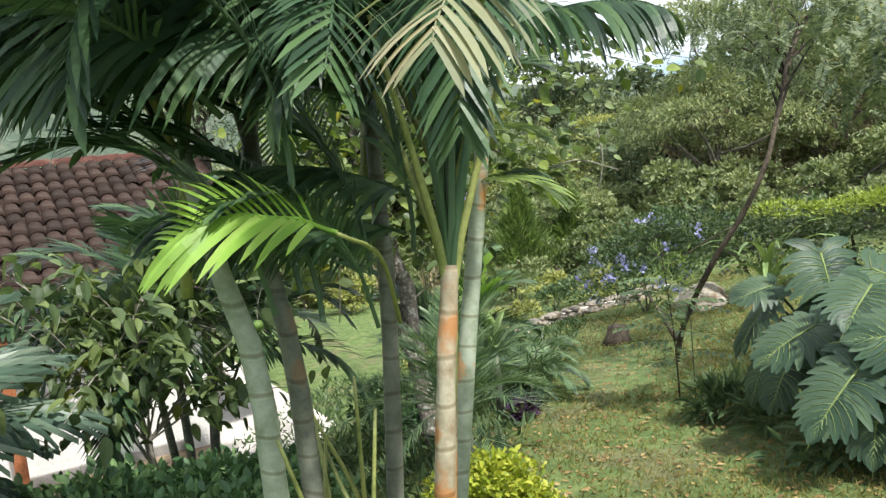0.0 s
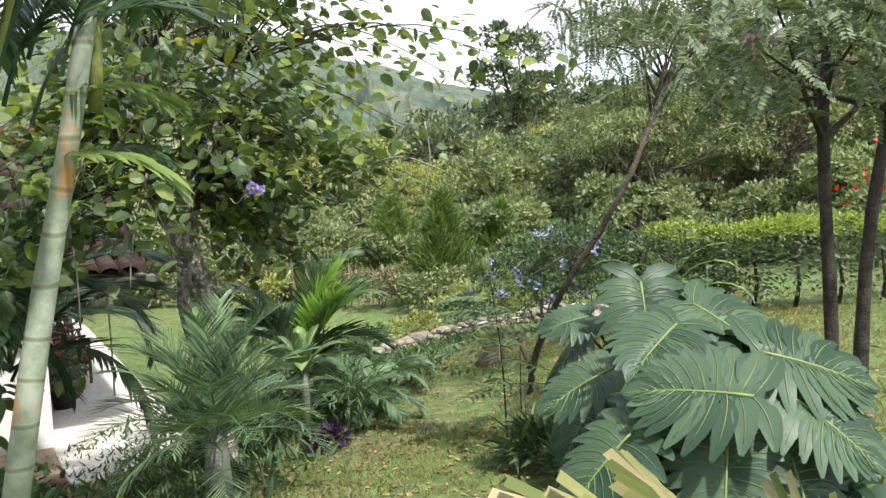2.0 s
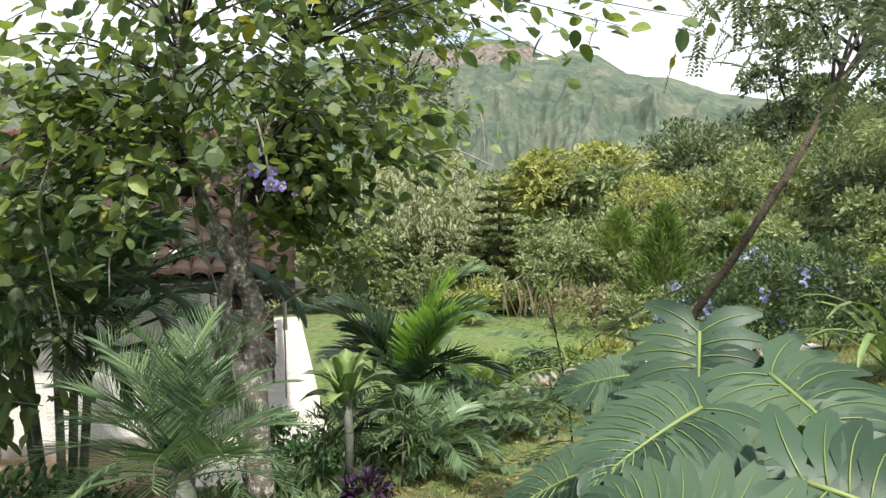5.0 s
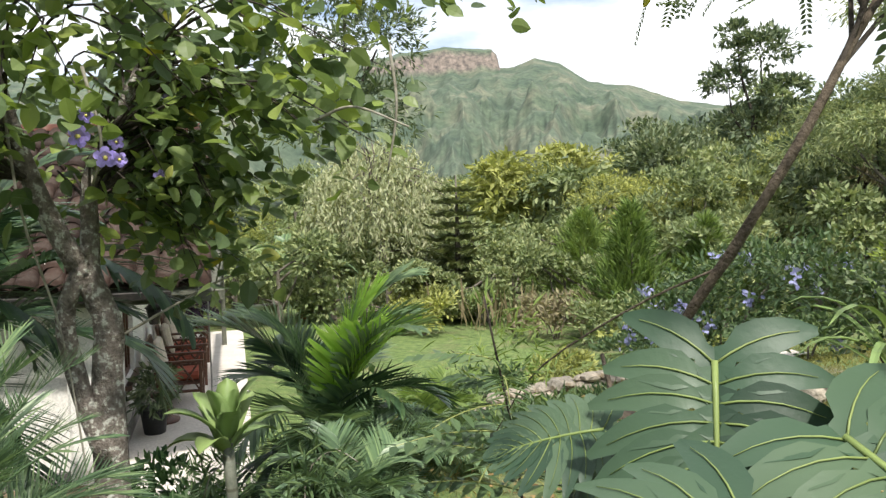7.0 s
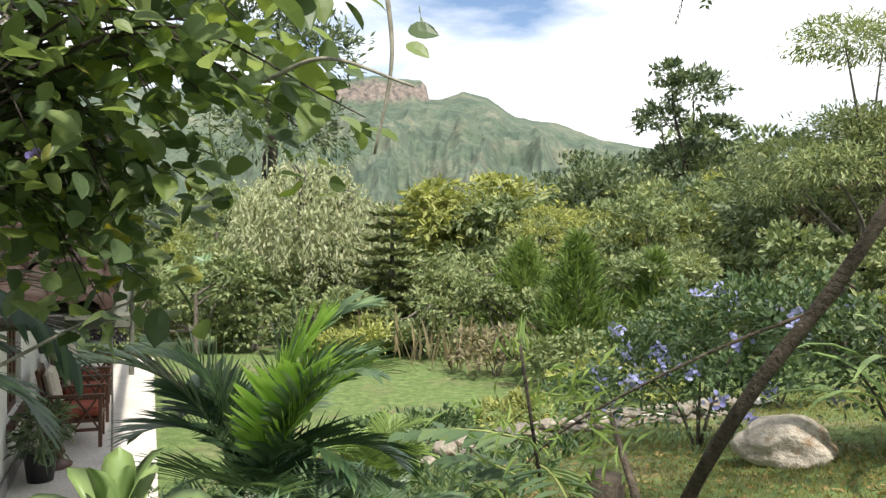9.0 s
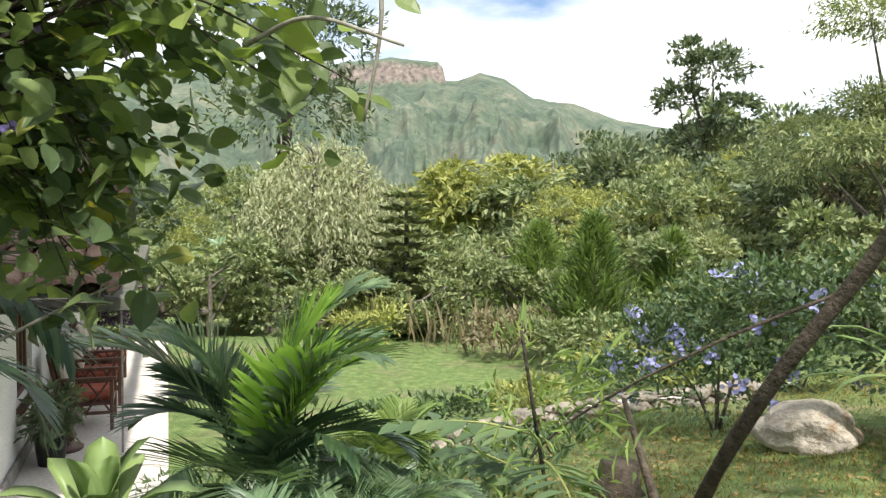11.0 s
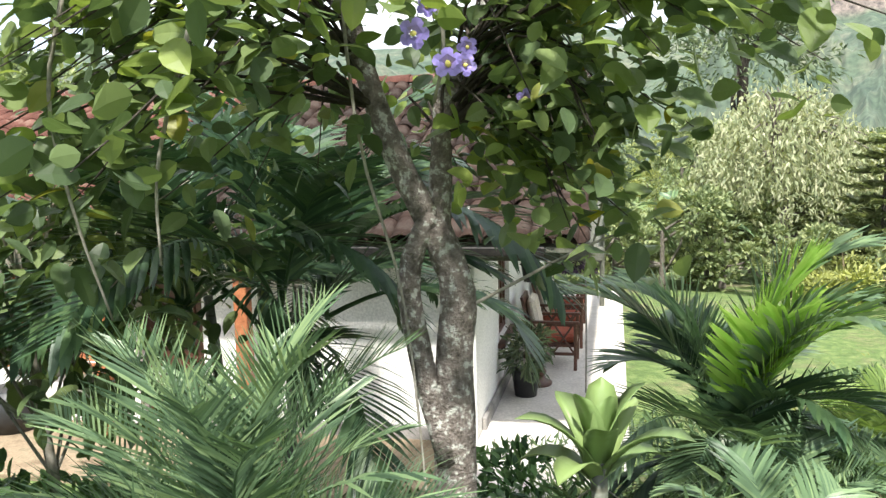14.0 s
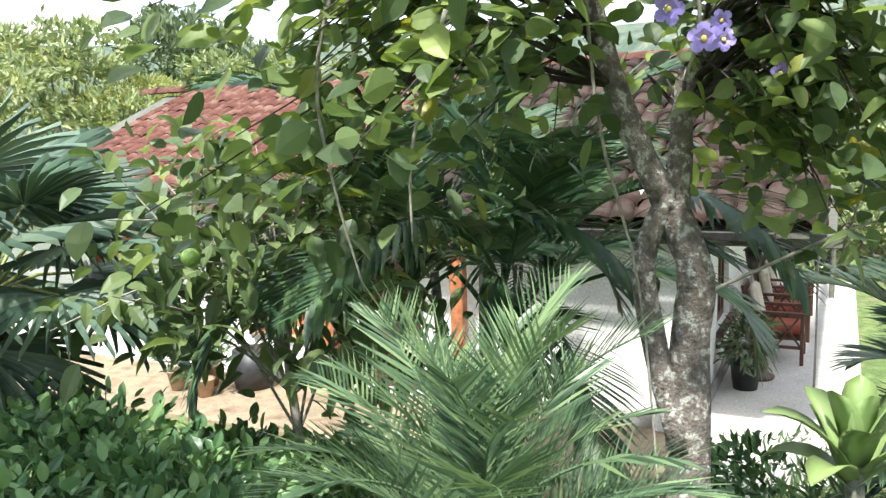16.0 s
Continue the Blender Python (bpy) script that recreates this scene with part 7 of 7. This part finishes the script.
def right_trees():
    rng = np.random.default_rng(71)
    for bx, by, pts, n, lab in [(4.62, 6.78, [(4.59, 6.8, 0.4), (4.53, 6.84, 1.5), (4.55, 6.9, 2.1)], 14, "slim dark garden tree with forked branches and ferny leaves"), (4.86, 7.15, [(4.9, 7.15, 0.8), (5.02, 7.2, 1.7), (5.1, 7.3, 2.3)], 10, "slim dark garden tree beside the lawn")]:
        t = thing("garden_tree", (0, 0, 0), lab, "tree", "slim trees on the lawn")
        line = curve_pts([(bx, by, ground_z(bx, by) - 0.1), *pts], 16)
        part("trunk", tube("trunk", line, np.linspace(0.052, 0.03, 16), 12, 0.06, rng), M_DARKBARK, t)
        f = np.array(pts[1])
        ch, lv = [], []
        for k in range(n):
            a = rng.uniform(0, 6.28)
            p = f + np.array([math.cos(a) * rng.uniform(0.4, 1.1), math.sin(a) * rng.uniform(0.4, 1.1), rng.uniform(0.35, 1.15)])
            if k % 3 == 0:
                p = f + np.array([rng.uniform(-0.75, 0.1), rng.uniform(-1.5, -0.8), rng.uniform(0.4, 0.9)])
            st = line[rng.integers(12, 16)] if k > 2 else f
            ch.append(tube_arrays(curve_pts([st, (st * 0.6 + p * 0.4) + np.array([0, 0, -0.05]), p], 8), np.linspace(0.028 if k < 3 else 0.016, 0.005, 8), 6))
            for _ in range(22):
                q = p + rng.normal(size=3) * np.array([0.26, 0.26, 0.14])
                lv.append(pinnate(rng, q, unit(rng.normal(size=3) + np.array([0, 0, -0.3])), 0.22, 9, 0.07, 0.026))
        part("branch", mesh_of("branch", *join_arrays(ch)), M_DARKBARK, t)
        tagged(part("foliage", mesh_of("foliage", *join_arrays(lv)), M_FAR_DARK, t), kind="stuff")
    t = thing("pink_blossom", (3.95, 5.75, 2.0), "pink blossom on the garden tree", "flower")
    P = rng.normal(size=(16, 3)) * 0.035
    part("petal", mesh_of("petal", *leaf_arrays(P, rng.normal(size=(16, 3)), rng.normal(size=(16, 3)), 0.06, 0.05, OVAL)), M_PINK, t)


right_trees()


def sapling():
    rng = np.random.default_rng(73)
    x, y = 2.41, 6.66
    g = ground_z(x, y)
    t = thing("sapling", (x, y, g), "thin dark-stemmed sapling with drooping feather leaves", "sapling")
    part("stem", tube("stem", curve_pts([(0, 0, -0.05), (-0.02, -0.05, 0.6), (-0.08, -0.2, 1.3)], 9), np.linspace(0.0075, 0.004, 9), 7), M_DARKBARK, t)
    lv, st = [], []
    for k, (z, a, L) in enumerate([(0.5, 200, 0.46), (0.58, 320, 0.48), (0.66, 80, 0.4), (0.74, 225, 0.48), (0.82, 10, 0.46), (0.9, 150, 0.4), (0.45, 270, 0.48), (0.98, 300, 0.42), (0.35, 230, 0.42), (1.04, 190, 0.36), (0.4, 340, 0.52), (0.7, 280, 0.46), (0.86, 255, 0.42), (0.62, 180, 0.46), (0.78, 345, 0.46)]):
        d = unit(np.array([math.cos(math.radians(a)), math.sin(math.radians(a)), 0.25]))
        q = np.array([-0.05 * z, -0.12 * z * z, z])
        lv.append(pinnate(rng, q, d, L, 8, 0.12, 0.04))
        st.append(tube_arrays([tuple(q + d * L * s - np.array([0, 0, 0.25 * L * s * s])) for s in np.linspace(0, 1, 6)], np.linspace(0.004, 0.0015, 6), 4))
    tagged(part("foliage", mesh_of("foliage", *join_arrays(lv)), M_FERN, t), kind="stuff")
    part("leaf_stalk", mesh_of("leaf_stalk", *join_arrays(st)), M_RACHIS, t)
    v, f = clump_leaves(rng, [(-0.06, -0.15, 1.15), (0.0, -0.1, 0.95), (-0.1, -0.1, 1.0)], [0.14, 0.16, 0.15], [70, 60, 60], 0.075, 0.14, KITE, spread=0.9)
    tagged(part("crown", mesh_of("crown", v, f), M_FEATHER, t, "fine yellow-green feathery tips"), kind="stuff")
    # rusty spiral stake beside it
    t = thing("spiral_stake", on_ground(2.53, 6.56), "thin iron garden stake with a spiral top", "garden stake")
    z0 = 0.16 - ground_z(2.53, 6.56)
    part("rod", tube("rod", [(0, 0, -0.1), (0, 0, z0 - 0.05)], [0.004, 0.004], 6), M_IRON, t)
    part("spiral", tube("spiral", [(0.007 * (1 + k / 14) * math.cos(k * 0.45), 0, z0 + 0.007 * (1 + k / 14) * math.sin(k * 0.45)) for k in range(32)], [0.002] * 32, 5), M_IRON, t)


sapling()


def boulder(name, loc, size, seed, label, mat=M_STONE, parent=None, rz=0):
    rng = np.random.default_rng(seed)
    bm = bmesh.new()
    bmesh.ops.create_icosphere(bm, subdivisions=4 if parent is None else 2, radius=1.0)
    off = Vector(rng.uniform(-20, 20, 3))
    for v in bm.verts:
        c = v.co.copy()
        k = 1 + 0.32 * noise.noise(c * 0.9 + off) + 0.14 * noise.noise(c * 2.6 + off) + 0.05 * noise.noise(c * 7 + off)
        c = c * k
        c = Vector((c.x, c.y, max(-0.6, c.z)))
        v.co = Vector((c.x * size[0], c.y * size[1], c.z * size[2]))
    me = bm_mesh(name, bm)
    if parent is None:
        smooth(me)
        ob = part(name, me, mat)
        ob.matrix_basis = pose(*loc, 0, 0, rz)
        return tagged(ob, label, "rock")
    return part(name, me, mat, parent, m=pose(*loc, 0, 0, rz))


boulder("boulder", on_ground(2.8, 11.15, 0.12), (0.35, 0.27, 0.21), 5, "large pale weathered boulder on the lawn", rz=14)
boulder("flat_stone", on_ground(3.6, 4.3, 0.0), (0.16, 0.1, 0.07), 9, "flat grey stone under the monstera")
boulder("flat_stone", on_ground(-2.6, 5.2, 0.12), (0.5, 0.36, 0.3), 10, "rounded pale stone before the house")


def stone_edging():
    rng = np.random.default_rng(12)
    t = thing("stone_edging", (0, 0, 0), "low dry-laid edging of pale field stones", "stone edging", kind="structure")
    for k in range(46):
        s = k / 45
        x, y = -0.45 + 2.6 * s + rng.normal() * 0.05, 11.55 + 2.6 * s ** 1.2 + rng.normal() * 0.05
        for lay in range(2 if k % 3 else 1):
            sz = rng.uniform(0.07, 0.15)
            boulder("stone", on_ground(x + lay * 0.05, y + lay * 0.1, 0.03 + 0.1 * lay), (sz * 1.25, sz * 0.9, sz * 0.5), 500 + k * 2 + lay, "", M_FIELD, t, rng.uniform(0, 180))
    v, f = [], []
    for k in range(24):
        s = k / 23
        x, y = -0.2 + 2.8 * s, 11.85 + 2.9 * s ** 1.2
        for w in (0.0, 0.28, 0.55):
            v.append((x - w * 0.55, y + w * 0.8, ground_z(x - w * 0.55, y + w * 0.8) + 0.035 + 0.008 * math.sin(k * 2.3 + w * 9)))
    for k in range(23):
        for j in range(2):
            b = 3 * k + j
            f.append((b, b + 3, b + 4, b + 1))
    ob = part("pavement", smooth(mesh_of("pavement", v, f)), M_TERRACE)
    tagged(ob, "narrow pale sandy garden path behind the stones", "path", kind="structure")


stone_edging()


def stump():
    rng = np.random.default_rng(22)
    t = thing("tree_stump", on_ground(1.74, 9.8, -0.03), "short weathered tree stump in the lawn", "stump")
    part("wood", tube("wood", [(0, 0, 0), (0, 0, 0.1), (0.01, 0, 0.24)], [0.2, 0.14, 0.12], 14, 0.1, rng), M_LIMB, t)


stump()


def reeds():
    rng = np.random.default_rng(24)
    t = thing("dry_reeds", on_ground(-3.4, 18.6), "tuft of dry tan reeds and canes", "reeds")
    n = 60
    P = rng.normal(size=(n, 3)) * np.array([0.7, 0.4, 0])
    D = rng.normal(size=(n, 3)) * 0.25
    D[:, 2] = 1
    v, f = leaf_arrays(P, D, rng.normal(size=(n, 3)), rng.uniform(0.4, 1.2, n), 0.012, LANCE)
    tagged(part("cane", mesh_of("cane", v, f), M_REED, t), kind="stuff")


reeds()


def red_bush():
    rng = np.random.default_rng(26)
    t = thing("red_flowering_bush", on_ground(7.2, 15.6), "bush with bright red bracts beyond the hedge", "shrub")
    v, f = clump_leaves(rng, [(0, 0, 1.5), (0.3, 0, 1.0)], [0.6, 0.6], [500, 500], 0.13, 0.45, KITE)
    tagged(part("foliage", mesh_of("foliage", v, f), M_FAR_MID, t), kind="stuff")
    P = np.array([0.0, -0.5, 1.5]) + rng.normal(size=(36, 3)) * np.array([0.35, 0.12, 0.25])
    for q in P:
        part("bract", mesh_of("bract", *leaf_arrays(q[None], rng.normal(size=(1, 3)), rng.normal(size=(1, 3)), 0.12, 0.07, OVAL)), M_RED, t)
    part("stem", tube("stem", [(0, 0, -0.1), (0.05, 0, 0.8), (0, 0, 1.5)], [0.03, 0.025, 0.01], 6), M_BARK, t)


red_bush()


def hanging_fruit():
    t = thing("green_fruit", (-0.2, 4.53, 0.62), "round knobbly green fruit hanging from the tree", "fruit")
    bm = bmesh.new()
    bmesh.ops.create_icosphere(bm, subdivisions=3, radius=0.035)
    for v in bm.verts:
        v.co *= 1 + 0.08 * noise.noise(v.co * 90)
    part("flesh", smooth(bm_mesh("flesh", bm)), M_FRUIT, t)
    part("stalk", tube("stalk", curve_pts([(0, 0, 0.03), (0.0, 0.01, 0.12), (0.06, 0.03, 0.3)], 6), np.linspace(0.004, 0.003, 6), 5), M_TWIG, t)


hanging_fruit()


def lawn_grass():
    rng = np.random.default_rng(33)
    n = 120000
    x = rng.normal(3.3, 2.2, n)
    y = 0.4 + 15.5 * rng.uniform(0, 1, n) ** 1.3 + rng.normal(size=n) * 0.5
    keep = np.array([noise.noise((a * 0.8, b * 0.8, 2.0)) + rng.uniform(-0.5, 0.5) > -0.12 for a, b in zip(x, y)])
    x, y = x[keep], y[keep]
    z = np.array([ground_z(a, b) for a, b in zip(x, y)])
    P = np.stack([x, y, z - 0.004], 1)
    D = rng.normal(size=P.shape) * 0.6
    D[:, 2] = 0.75
    v, f = leaf_arrays(P, D, rng.normal(size=P.shape), rng.uniform(0.025, 0.075, len(P)), rng.uniform(0.005, 0.011, len(P)), KITE)
    ob = part("grass", mesh_of("grass", v, f), M_GRASS)
    tagged(ob, "short rough lawn grass with dry blades", "grass", kind="stuff")
    m = 7000
    x, y = rng.uniform(0.6, 5.5, m), 2.0 + 10 * rng.uniform(0, 1, m) ** 1.2
    P = np.stack([x, y, np.array([ground_z(a, b) for a, b in zip(x, y)]) + 0.012], 1)
    D = rng.normal(size=P.shape)
    D[:, 2] *= 0.15
    N = rng.normal(size=P.shape) * 0.35
    N[:, 2] += 1
    v, f = leaf_arrays(P, D, N, rng.uniform(0.02, 0.065, m), rng.uniform(0.012, 0.03, m), OVAL)
    ob = part("leaf_litter", mesh_of("leaf_litter", v, f), M_LITTER)
    tagged(ob, "dry fallen leaves scattered on the lawn", "leaf litter", kind="stuff")
    # ground cover on the shaded bank below the palms
    m = 9000
    x, y = rng.uniform(-3.2, 1.2, m), rng.uniform(2.0, 12.0, m)
    P = np.stack([x, y, np.array([ground_z(a, b) for a, b in zip(x, y)])], 1)
    D = rng.normal(size=P.shape) * 0.7
    D[:, 2] = 0.8
    v, f = leaf_arrays(P, D, rng.normal(size=P.shape), rng.uniform(0.06, 0.2, m), rng.uniform(0.02, 0.05, m), KITE)
    ob = part("ground_cover", mesh_of("ground_cover", v, f), M_FERN)
    tagged(ob, "low green ground cover on the bank", "ground cover", kind="stuff")


lawn_grass()
